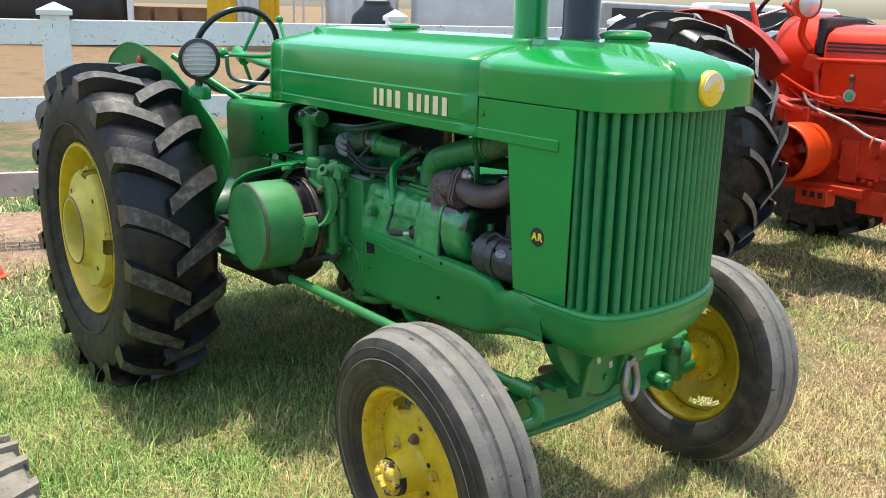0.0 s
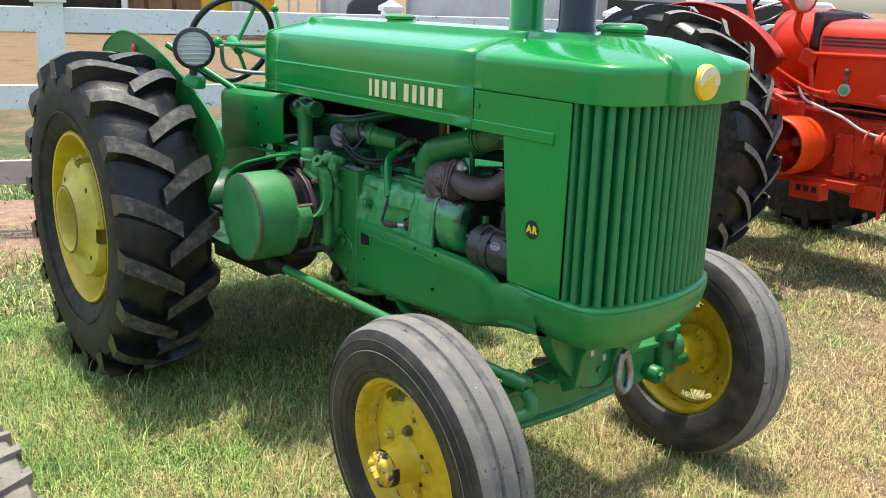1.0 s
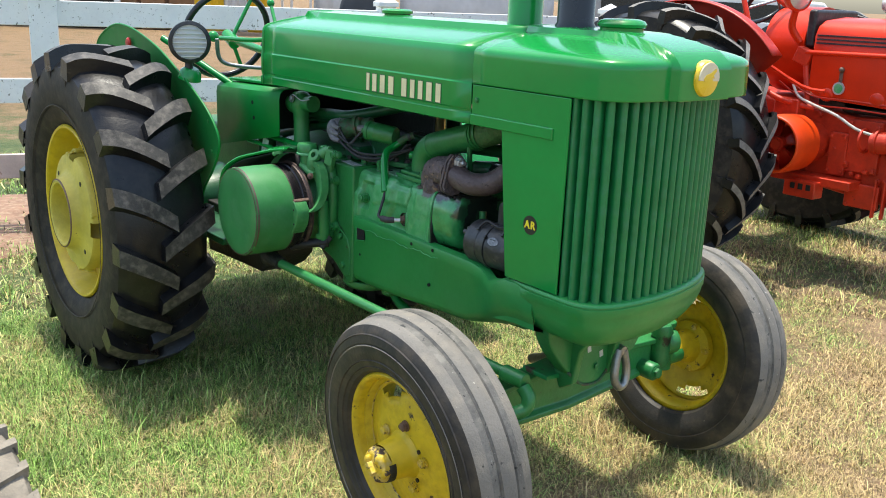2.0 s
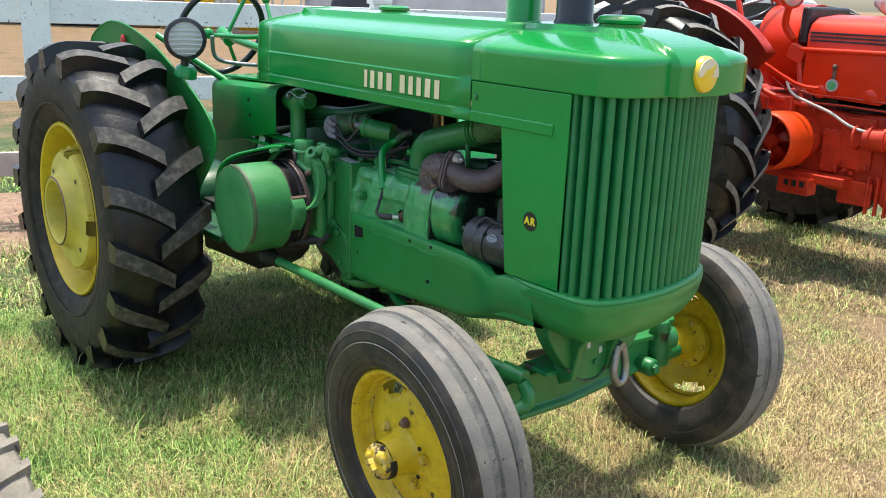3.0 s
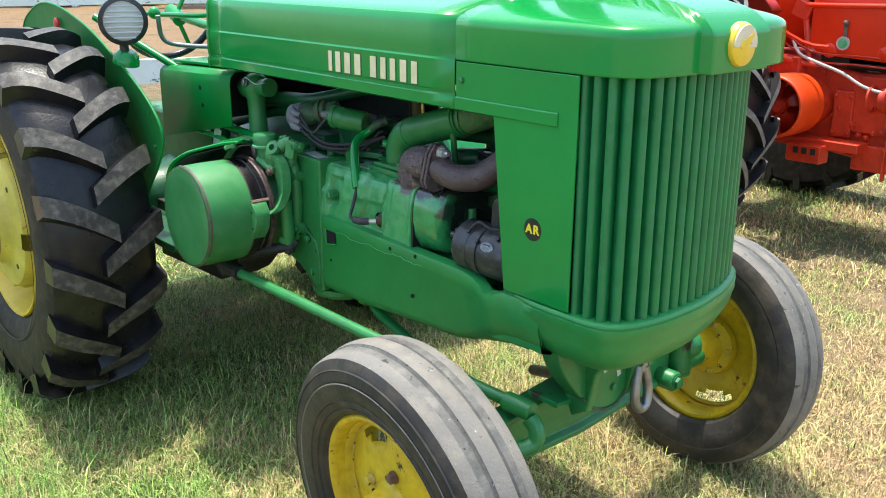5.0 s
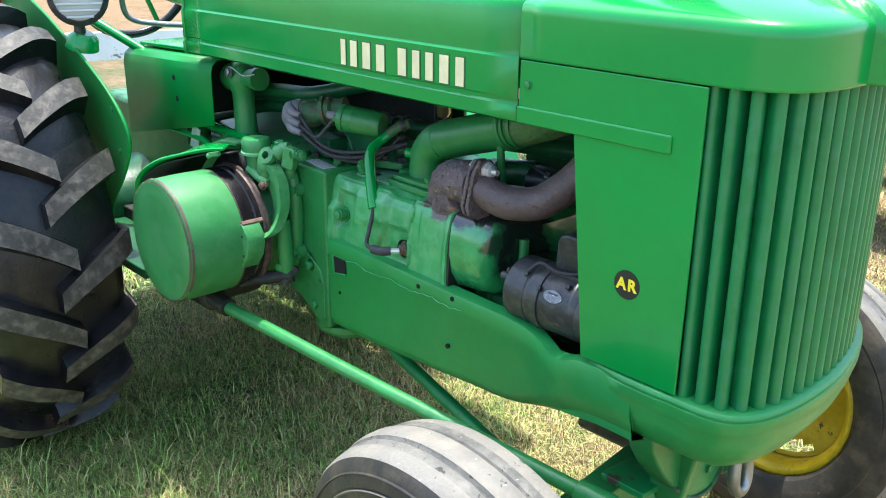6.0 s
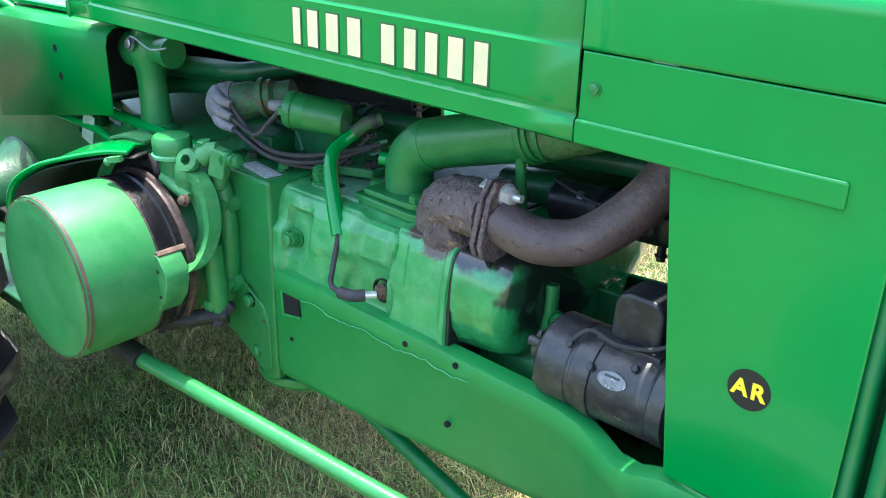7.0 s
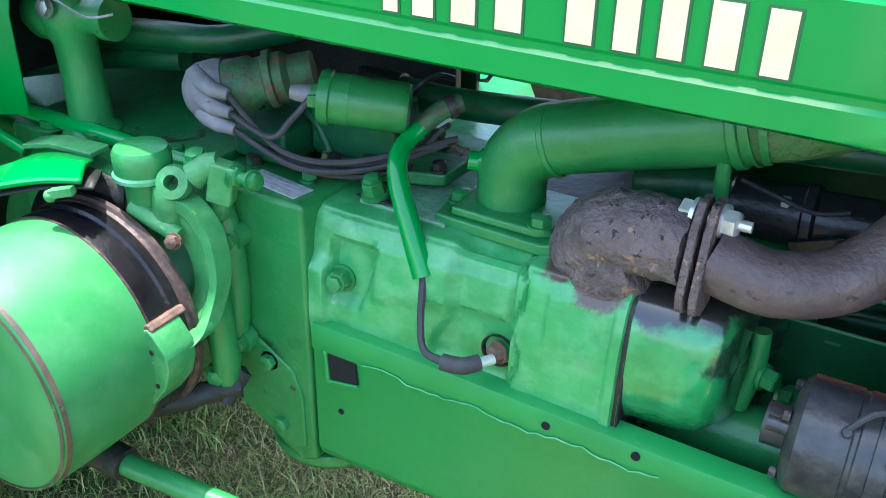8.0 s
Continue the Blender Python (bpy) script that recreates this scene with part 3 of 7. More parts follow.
# frame rails: flared out towards the nose
for side in (1, -1):
    rings = []
    for i in range(25):
        x = -0.062 + (0.90 + 0.062) * i / 24
        k = ease((x - 0.60) / 0.17)
        yo = -(0.236 + 0.062 * k) * side
        top = 0.797 - 0.010 * ease(x / 0.6) + 0.012 * ease((x - 0.7) / 0.09) - 0.018 * ease((x - 0.55) / 0.14) * (1 - ease((x - 0.70) / 0.09))
        low = 0.556 + 0.03 * ease(x / 0.6) + 0.062 * ease((x - 0.5) / 0.34)
        yi = yo + 0.016 * side
        band = yo - 0.0035 * (1 - ease((x - 0.68) / 0.16)) * side
        yt = yo + 0.030 * side
        q_ = ease((x - 0.55) / 0.25)
        rings.append([(x, yt, top), (x, band + 0.012 * side, top), (x, band + 0.003 * side, top - 0.003), (x, band, top - 0.012), (x, band, top - 0.040), (x, yo, top - 0.046),
                      (x, yo, low + 0.03 + 0.055 * q_), (x, yo + (0.006 + 0.012 * q_) * side, low + 0.012 + 0.028 * q_), (x, yo + (0.02 + 0.045 * q_) * side, low + 0.006 * q_), (x, yo + 0.11 * side, low), (x, yo + 0.11 * side, low + 0.012), (x, yi, low + 0.03), (x, yi, top - 0.014), (x, yt, top - 0.012)])
    rail = part("frame_rail", Shape().loft(rings), GREEN_FRAME, tractor, "heavy green side frame rail", smooth=45)
    for x, z in ((0.281, 0.772), (0.391, 0.776), (0.377, 0.660)):
        part("bolt_hole", Shape().cyl((x, -0.2355 * side, z), (x, -0.2412 * side, z), 0.0055, n=12), HOLE, rail)
    part("rail_slot", Shape().prism([(-0.037, 0.757), (0.008, 0.757), (0.0115, 0.722), (-0.034, 0.714)], -0.2360 * side, -0.2405 * side), HOLE, rail, "dark rectangular opening", bevel=0.002)
    rj = random.Random(5)
    chip = [(0.018 + 0.0115 * i, (-0.2408 if side > 0 else 0.2408), 0.7545 + 0.005 * rj.random() + 0.004 * math.sin(i * 0.55)) for i in range(36)]
    part("chipped_paint_edge", Shape().tube(chip, 0.0010, 6), GREEN_DUSTY, rail, "pale chipped edge of thick paint")
    # rolled rim round the slot
    part("slot_rim", Shape().prism([(-0.044, 0.758), (-0.037, 0.758), (-0.034, 0.714), (0.0115, 0.722), (0.012, 0.717), (-0.040, 0.707)], -0.236 * side, -0.2425 * side), GREEN_FRAME, rail, bevel=0.002)
    part("bolt_hole", Shape().cyl((-0.02, -0.2355 * side, 0.663), (-0.02, -0.2376 * side, 0.663), 0.0045, n=12), HOLE, rail)

# word decal on the hood: plain upright blocks, two groups
def word_blocks(parent):
    x, z, h = 0.094, 1.272, 0.053
    widths = [0.026, 0.036, 0.040, 0.042, 0.0, 0.040, 0.034, 0.034, 0.040, 0.036]
    gap = (0.396 - sum(widths) - 0.022) / 9
    for w in widths:
        if not w:
            x += 0.022
            continue
        part("decal_block_edge", Shape().box((x + w / 2, -0.2988, z), (w * 0.62 + 0.005, 0.0008, h + 0.005)), DECAL_DARK, parent)
        part("decal_block", Shape().box((x + w / 2, -0.2995, z), (w * 0.62, 0.0010, h)), CREAM, parent, "cream decal block")
        x += w + gap


word_blocks(hood)


def lettering(text, size, at, mat, parent, turn):
    cu = bpy.data.curves.new("lettering", "FONT")
    cu.body, cu.size, cu.extrude, cu.align_x, cu.align_y, cu.offset = text, size, 0.0006, "CENTER", "CENTER", 0.0010
    cu.space_character = 1.25
    tmp = new("lettering", cu)
    dg = bpy.context.evaluated_depsgraph_get()
    me = bpy.data.meshes.new_from_object(tmp.evaluated_get(dg))
    bpy.data.objects.remove(tmp)
    me.transform(pose(*at, *turn))
    me.materials.clear()
    me.materials.append(mat)
    ob = new("lettering", me)
    ob.parent = parent
    return ob


badge = part("round_decal", Shape().cyl((0.874, -0.2965, 0.969), (0.874, -0.2979, 0.969), 0.0255, n=40), DECAL_BLACK, tractor, "round black decal with yellow letters A R")
lettering("AR", 0.028, (0.874, -0.2984, 0.969), DECAL_YELLOW, badge, (90, 0, 0))

# nose badge
emblem = part("nose_badge", Shape().lathe([(0.0001, 0.012), (0.033, 0.010), (0.0425, 0.006), (0.0455, 0.0), (0.0455, -0.01), (0.0001, -0.01)], (1.161, -0.006, 1.368), (1, 0, 0), 40), MEDAL_YELLOW, tractor, "round yellow enamel badge")
relief = [(-0.030, 1.368), (-0.022, 1.378), (-0.004, 1.383), (0.016, 1.393), (0.019, 1.386), (0.008, 1.376), (0.014, 1.368), (0.002, 1.371), (-0.014, 1.369), (-0.024, 1.360)]
part("badge_relief", Shape().prism(relief, 1.163, 1.1735, "x"), MEDAL_YELLOW, emblem, "yellow raised figure", bevel=0.001)
# glare on the badge, painted as a pale upper half
part("badge_band", Shape().prism([(-0.006 + 0.040 * math.cos(radians(a)), 1.368 + 0.040 * math.sin(radians(a))) for a in range(-10, 191, 15)], 1.161, 1.1722, "x"), MEDAL_GLARE, emblem, "upper half of the badge painted pale for glare", bevel=0.001)

# caps and stacks on the hood
part("radiator_cap", Shape().lathe([(0.0001, 0.024), (0.045, 0.024), (0.060, 0.019), (0.066, 0.010), (0.064, 0.003), (0.058, 0.0), (0.058, -0.02), (0.0001, -0.02)], (0.872, 0.0, 1.476), (0, 0, 1), 36), GREEN, tractor, "green pressed radiator cap")
part("fuel_cap", Shape().lathe([(0.0001, 0.018), (0.045, 0.018), (0.055, 0.012), (0.055, 0.003), (0.046, 0.0), (0.046, -0.02), (0.0001, -0.02)], (-0.16, 0.0, 1.474), (0, 0, 1), 32), GREEN, tractor, "low green fuel filler cap")
part("air_intake_pipe", Shape().lathe([(0.060, -0.03), (0.056, -0.01), (0.052, 0.0), (0.052, 0.75), (0.07, 0.78), (0.07, 0.9), (0.0001, 0.92)], (0.515, -0.02, 1.475), (0, 0, 1), 32), GREEN, tractor, "tall green air intake stack")
part("muffler", Shape().lathe([(0.060, -0.03), (0.057, 0.0), (0.052, 0.008), (0.052, 0.85), (0.042, 0.87), (0.0001, 0.87)], (0.72, -0.02, 1.475), (0, 0, 1), 32), BLACK_GLOSS, tractor, "black exhaust stack")


# ---- wheels ----
def front_wheel(at, outer, spin=0.0, grow=1.0, lean=0.0, steer=0.0):
    """Ribbed front tyre on a chipped yellow disc; outer: -1 where its face looks to -y."""
    m = Matrix.Translation(at) @ pose(0, 0, 0, lean, 0, steer) @ Matrix.Diagonal((grow, -outer * grow, grow, 1)) @ pose(0, 0, 0, 0, spin, 0)
    # profile: (radius, across), the face at negative y
    face = [(0.226, -0.066), (0.219, -0.071), (0.211, -0.068), (0.205, -0.056), (0.201, -0.030), (0.193, -0.022), (0.182, -0.022), (0.165, -0.027), (0.150, -0.033), (0.125, -0.040),
            (0.100, -0.044), (0.070, -0.046), (0.050, -0.048)]
    cut = lambda i, j: (i == 6 and (j - 7) % 36 < 9) or (i == 7 and (j - 9) % 36 < 5)
    rim = part("front_wheel", Shape().lathe(face, (0, 0, 0), (0, 1, 0), 72, skip=cut).lathe([(0.203, -0.040), (0.196, 0.02), (0.200, 0.045), (0.210, 0.056), (0.224, 0.055)], (0, 0, 0), (0, 1, 0), 72).moved(m), YELLOW_CHIPPED, tractor, "chipped yellow steel disc wheel", solid=0.004, smooth=45)
    part("disc_weld", Shape().lathe([(0.1915, -0.0225), (0.1905, -0.0245), (0.1880, -0.0250), (0.1865, -0.0230)], (0, 0, 0), (0, 1, 0), 72).moved(m), YELLOW_PEEL, rim, "chipped dark joint round the disc")
    tyre = [(0.222, -0.064), (0.232, -0.078), (0.252, -0.087), (0.275, -0.091), (0.300, -0.0925), (0.304, -0.0910), (0.308, -0.0925), (0.325, -0.089), (0.3375, -0.084), (0.3480, -0.0775), (0.3520, -0.0745),
            (0.3560, -0.068), (0.3590, -0.058), (0.3610, -0.046), (0.3625, -0.034), (0.3622, -0.0285), (0.3600, -0.0265), (0.3585, -0.0245), (0.3600, -0.0225), (0.3655, -0.0195), (0.3675, -0.0145), (0.3686, -0.007), (0.3690, 0.0)]
    tyre = tyre + [(r, -h) for r, h in reversed(tyre[:-1])]
    part("tyre", Shape().lathe(tyre[:11], (0, 0, 0), (0, 1, 0), 96).lathe(tyre[-11:], (0, 0, 0), (0, 1, 0), 96).moved(m), RUBBER_WALL, rim, "brown-grey dusty sidewalls", smooth=30)
    part("tread", Shape().lathe(tyre[10:14], (0, 0, 0), (0, 1, 0), 96).lathe(tyre[-14:-10], (0, 0, 0), (0, 1, 0), 96).lathe(tyre[19:-19], (0, 0, 0), (0, 1, 0), 96).moved(m), RUBBER_GREY, rim, "weathered grey ribs of the tread", smooth=30)
    part("tread_groove", Shape().lathe(tyre[13:20], (0, 0, 0), (0, 1, 0), 96).lathe(tyre[-20:-13], (0, 0, 0), (0, 1, 0), 96).moved(m), RUBBER_SPECK, rim, "darker speckled grooves of the tread", smooth=30)
    for r_, a_ in ((0.244, -0.0840), (0.262, -0.0892), (0.330, -0.0880)):
        part("sidewall_rib", Shape().lathe([(r_ - 0.0022, a_ + 0.001), (r_, a_ - 0.0022), (r_ + 0.0022, a_ + 0.001)], (0, 0, 0), (0, 1, 0), 96).moved(m), RUBBER_WALL, rim)
    part("sidewall_line", Shape().lathe([(0.2995, -0.0925), (0.3020, -0.0945), (0.3035, -0.0925)], (0, 0, 0), (0, 1, 0), 96).moved(m), RUBBER_GREY, rim, "pale moulded ring")
    hub = [(0.068, -0.042), (0.060, -0.054), (0.056, -0.064), (0.051, -0.104), (0.049, -0.114)]
    part("hub", Shape().lathe(hub, (0, 0, 0), (0, 1, 0), 36).moved(m), YELLOW_HUB, rim, "yellow hub barrel", smooth=45)
    cap_ = [(0.0445, -0.112), (0.0455, -0.118), (0.0450, -0.124), (0.0440, -0.132), (0.0410, -0.139), (0.036, -0.143), (0.028, -0.145), (0.018, -0.146), (0.009, -0.1465), (0.0001, -0.147)]
    part("hub_cap", roughened(Shape().lathe(cap_, (0, 0, 0), (0, 1, 0), 48), 0.007, 38).moved(m), YELLOW_PEEL, rim, "yellow hub cap with peeling paint", smooth=45)
    part("hub_band", Shape().lathe([(0.0500, -0.104), (0.0515, -0.106), (0.0500, -0.119), (0.045, -0.122)], (0, 0, 0), (0, 1, 0), 36, skip=lambda i, j: 21 < j < 33).moved(m), DARK, rim, "dark greasy ring")
    part("hub_pin", roughened(Shape().box((0.004, -0.149, 0.002), (0.034, 0.022, 0.018), (0, 30, 0)).ball((-0.018, -0.146, 0.016), 0.011), 0.003, 60).moved(m), YELLOW_PEEL, rim, bevel=0.003)
    for i in range(5):
        a = math.radians(20 + 72 * i)
        part("wheel_bolt", Shape().bolt((0.088 * math.cos(a), -0.046, 0.088 * math.sin(a)), (0, -1, 0), 0.012, 0.016).moved(m), RUST_EDGE if i % 2 else YELLOW_PEEL, rim)
        part("bolt_scar", Shape().cyl((0.074 * math.cos(a + 0.32), -0.044, 0.074 * math.sin(a + 0.32)), (0.074 * math.cos(a + 0.32), -0.0495, 0.074 * math.sin(a + 0.32)), 0.006, n=12).moved(m), DARK, rim)
    # back plate and stub axle
    part("hub_back", Shape().lathe([(0.0001, 0.11), (0.045, 0.11), (0.05, 0.05), (0.062, 0.0), (0.090, -0.010), (0.094, -0.030), (0.06, -0.040)], (0, 0, 0), (0, 1, 0), 32).moved(m), YELLOW_CHIPPED, rim)
    for i in range(5):
        a = math.radians(20 + 72 * i)
        part("back_nut", Shape().bolt((0.078 * math.cos(a), -0.010, 0.078 * math.sin(a)), (0, 1, 0), 0.011, 0.012).moved(m), YELLOW_PEEL, rim)
    return rim


front_wheel((0.803, -0.585, 0.378), -1, 10, 1.025, 5.0, -1.3)
front_wheel((0.711, 0.675, 0.369), 1, 17, 1.0, -5.3, -1.3)


def lug(centre_r, width, side, a0, base, sweep, thick=0.052, rise=0.040):
    """One tyre lug: a bar that starts at the shoulder and leads towards the middle, bent like a hockey stick."""
    vs = []
    n = 9
    for i in range(n):
        s = i / (n - 1)
        across = side * (width * 0.505 - s * width * 0.580)
        ang = a0 + base - sweep * (0.72 * s + 0.28 * s * s)
        shoulder = 0.042 * max(0.0, (abs(across) / (width * 0.5) - 0.50) / 0.50) ** 2
        r0 = centre_r - 0.02 - shoulder
        r1 = centre_r + rise - shoulder * 0.75
        wid = thick * (1.06 - 0.16 * s) / centre_r
        for r, w in ((r0, wid * 0.70), (r1, wid * 0.5), (r1, -wid * 0.5), (r0, -wid * 0.70)):
            vs.append(((r * math.cos(ang + w), across, r * math.sin(ang + w))))
    fs = [(0, 1, 2, 3), tuple(range(4 * n - 1, 4 * n - 5, -1))]
    for i in range(n - 1):
        for j in range(4):
            fs.append((4 * i + j, 4 * i + (j + 1) % 4, 4 * i + 4 + (j + 1) % 4, 4 * i + 4 + j))
    return Shape().add(vs, fs)


def rear_tyre(m, rim, R=0.622, W=0.36, count=18, phase=0.0, rim_r=0.352, top=None, thick=0.060, sweep=0.185):
    """Carcass, then lugs: the lugs of both sides lie staggered."""
    h = W / 2
    prof = [(rim_r - 0.012, h - 0.055), (rim_r + 0.02, h - 0.028), (rim_r + 0.08, h - 0.006), (rim_r + 0.14, h), (rim_r + 0.20, h - 0.004), (R - 0.045, h - 0.012), (R - 0.022, h - 0.035), (R - 0.008, h - 0.075), (R, 0.04), (R, 0.0)]
    prof = prof + [(r, -a) for r, a in reversed(prof[:-1])]
    part("tyre", Shape().lathe(prof[5:-5], (0, 0, 0), (0, 1, 0), 84).moved(m), RUBBER, rim, "black rubber carcass", smooth=50)
    part("sidewall", Shape().lathe(prof[:6], (0, 0, 0), (0, 1, 0), 84).lathe(prof[-6:], (0, 0, 0), (0, 1, 0), 84).lathe([(rim_r + 0.07, -h + 0.003), (rim_r + 0.074, -h), (rim_r + 0.078, -h + 0.001)], (0, 0, 0), (0, 1, 0), 84).moved(m), RUBBER_SIDE, rim, "dull dark sidewalls", smooth=50)
    for side in (-1, 1):
        for i in range(count):
            a0 = 2 * math.pi * (i + (0.54 if side > 0 else 0.0)) / count + phase
            ob = part("lug", lug(R, W, side, a0, 0.14, sweep, thick).moved(m), RUBBER, rim, smooth=20)
            ob.data.materials.append(top or RUBBER_LUG)
            hub_ = m.translation
            for f in ob.data.polygons:
                d = Vector(f.center) - hub_
                d.y = 0
                if f.normal.dot(d.normalized()) > 0.72:
                    f.material_index = 1
        # shoulder buttresses below the lug ends
        for i in range(count):
            a0 = 2 * math.pi * (i + (0.54 if side > 0 else 0.0)) / count + phase + 0.14
            vs = []
            for r, a, w in ((R - 0.004, h * 0.975, 0.034), (R - 0.05, h * 1.008, 0.030), (R - 0.10, h * 0.985, 0.016)):
                for d in (-w, w):
                    vs.append((r * math.cos(a0 + d), side * a, r * math.sin(a0 + d)))
                    vs.append((r * math.cos(a0 + d), side * (a - 0.03), r * math.sin(a0 + d)))
            part("lug_foot", Shape().add(vs, [(0, 2, 6, 4), (4, 6, 10, 8), (0, 4, 5, 1), (4, 8, 9, 5), (2, 3, 7, 6), (6, 7, 11, 10), (0, 1, 3, 2), (8, 10, 11, 9)]).moved(m), RUBBER_SIDE, rim)


def rear_wheel(at, outer, owner, mats, spin=0.0, R=0.622, W=0.36, centre=True):
    """Deep yellow rim with a cast wedge-lock centre and a lugged tyre."""
    m = Matrix.Translation(at) @ Matrix.Diagonal((1, -outer, 1, 1)) @ pose(0, 0, 0, 0, spin, 0)
    rim_m, cast_m = mats
    h = W / 2
    prof = [(0.352, -h + 0.040), (0.345, -h + 0.032), (0.336, -h + 0.034), (0.328, -h + 0.05), (0.318, -0.07), (0.306, -0.055), (0.300, 0.0), (0.306, 0.055), (0.318, 0.07), (0.328, h - 0.05), (0.336, h - 0.034), (0.352, h - 0.04)]
    rim = part("rear_wheel", Shape().lathe(prof, (0, 0, 0), (0, 1, 0), 72).moved(m), rim_m, owner, "deep painted steel rear rim", solid=0.005, smooth=45)
    dish = [(0.302, -0.045), (0.285, -0.050), (0.262, -0.072), (0.235, -0.078), (0.215, -0.062), (0.20, -0.058)]
    part("rim_dish", Shape().lathe(dish, (0, 0, 0), (0, 1, 0), 64).moved(m), rim_m, rim, solid=0.006, smooth=50)
    # cast centre: thick round body with a stepped face, an open barrel and four clamp notches
    body = [(0.235, -0.055), (0.240, -0.064), (0.240, -0.128), (0.233, -0.142), (0.218, -0.147), (0.178, -0.150), (0.162, -0.155), (0.150, -0.164), (0.143, -0.180), (0.138, -0.192), (0.130, -0.196), (0.121, -0.192), (0.117, -0.180), (0.114, -0.110), (0.0001, -0.105)]
    notch = lambda i_, j: i_ in (1, 2, 3) and (j % 18) in (0, 1, 2)
    part("wheel_centre", Shape().lathe(body, (0, 0, 0), (0, 1, 0), 72, skip=notch).moved(m), cast_m, rim, "faded yellow cast wheel centre with an open barrel", smooth=40)
    part("barrel_edge", Shape().lathe([(0.1385, -0.1915), (0.1375, -0.1945), (0.134, -0.1965)], (0, 0, 0), (0, 1, 0), 48).moved(m), RUST_EDGE, rim, "bare worn edge of the barrel")
    for i in range(4):
        a = math.radians(90 * i + 7.5)
        at_ = lambda r, y: (r * math.cos(a), y, r * math.sin(a))
        part("clamp_pocket", Shape().box(at_(0.205, -0.110), (0.05, 0.066, 0.060), (0, -math.degrees(a), 0)).moved(m), cast_m, rim)
        part("wedge_clamp", Shape().box(at_(0.232, -0.100), (0.04, 0.035, 0.042), (0, -math.degrees(a), 0)).moved(m), cast_m, rim, bevel=0.006)
        part("clamp_bolt", Shape().bolt(at_(0.228, -0.116), (0, -1, 0), 0.014, 0.030).moved(m), cast_m, rim)
        b = a + math.radians(38)
        part("centre_hole", Shape().cyl((0.192 * math.cos(b), -0.140, 0.192 * math.sin(b)), (0.192 * math.cos(b), -0.1505, 0.192 * math.sin(b)), 0.010, n=6).moved(m), DARK, rim)
    rear_tyre(m, rim, R, W, phase=0.148)
    return rim


rear_wheel((-1.185, -0.706, 0.648), -1, tractor, (YELLOW, YELLOW_DULL), 0)
rear_wheel((-1.185, 0.706, 0.648), 1, tractor, (YELLOW, YELLOW_DULL), 5)

# ---- fenders, platform, steering ----
FENDER = [(-1.90, 1.15), (-1.84, 1.26), (-1.77, 1.315), (-1.60, 1.368), (-1.42, 1.368), (-1.22, 1.330), (-1.07, 1.288), (-0.92, 1.228), (-0.79, 1.172), (-0.68, 1.116), (-0.61, 1.066), (-0.572, 1.022), (-0.563, 0.98), (-0.588, 0.93), (-0.635, 0.87), (-0.71, 0.79), (-0.76, 0.68)]
FENDER = [(q.x, q.y) for q in curve([(x, z, 0) for x, z in FENDER], 4)]
for side in (1, -1):
    rings = []
    for x, z in FENDER:
        d = Vector((-1.10 - x, 0.80 - z)).normalized()
        at_ = lambda k, y: (x + d.x * k, y * side, z + d.y * k)
        rings.append([at_(0.45, -0.466), at_(0.22, -0.480), at_(0.08, -0.491), at_(0.012, -0.498), at_(0.003, -0.500), at_(0.0, -0.497), at_(0.001, -0.493), at_(0.004, -0.491)])
    fender = part("fender", Shape().loft(rings, closed=False), GREEN_SHEET, tractor, "curved green sheet-metal rear fender", solid=0.004, smooth=40)
    part("fender_bead", Shape().tube([(x, -0.499 * side, z) for x, z in FENDER], 0.0042, 8), GREEN_SHEET, fender)
    for x, z in ((-0.66, 1.06), (-0.64, 0.95)):
        part("fender_rivet", Shape().cyl((x, -0.485 * side, z), (x, -0.499 * side, z), 0.007, n=10), GREEN_CAST, fender)

# foot boards between the fenders and the gearbox, added to shade the ground
for side in (1, -1):
    part("foot_board", Shape().prism([(-1.55, 0.60), (-0.575, 0.60), (-0.56, 0.615), (-0.56, 0.628), (-1.55, 0.625)], -0.205 * side, -0.492 * side), GREEN_DARK, tractor, "dark green foot board added to shade the ground", bevel=0.004)

# unseen platform blocks the sun from the ground behind the gearbox
part("rear_platform", Shape().prism([(-2.05, 0.60), (-1.56, 0.60), (-1.56, 0.625), (-2.05, 0.625)], -0.492, 0.492), GREEN_WORN, tractor, "platform added out of sight to shade the ground", bevel=0.004)

part("under_linkage", roughened(Shape().prism([(-1.08, 0.446), (-0.786, 0.456), (-0.60, 0.462), (-0.52, 0.505), (-0.46, 0.56), (-0.46, 0.66), (-1.10, 0.66)], -0.32, -0.16), 0.008, 26), DARK, tractor, "greasy black clutch and brake linkage", bevel=0.006)

# headlamp on the near fender
lamp = part("headlamp", Shape().lathe([(0.0001, -0.10), (0.03, -0.098), (0.055, -0.075), (0.070, -0.03), (0.076, -0.012), (0.079, 0.0), (0.079, 0.014), (0.066, 0.019), (0.064, 0.012)], (-0.845, -0.478, 1.338), (0.97, -0.25, -0.05), 40), BLACK, tractor, "round black work lamp on the fender")
part("lens", Shape().lathe([(0.0001, 0.017), (0.03, 0.0155), (0.065, 0.010)], (-0.845, -0.478, 1.338), (0.97, -0.25, -0.05), 40), LENS, lamp, "ribbed frosted glass lens")
for i in range(7):
    z = 1.335 + (i - 3) * 0.017
    w = math.sqrt(max(0.0, 0.062 ** 2 - (z - 1.335) ** 2))
    part("lens_rib", Shape().box((-0.828, -0.4825, z), (0.004, 2 * w, 0.006), (0, 0, -14.5)), LENS, lamp, bevel=0.0015)
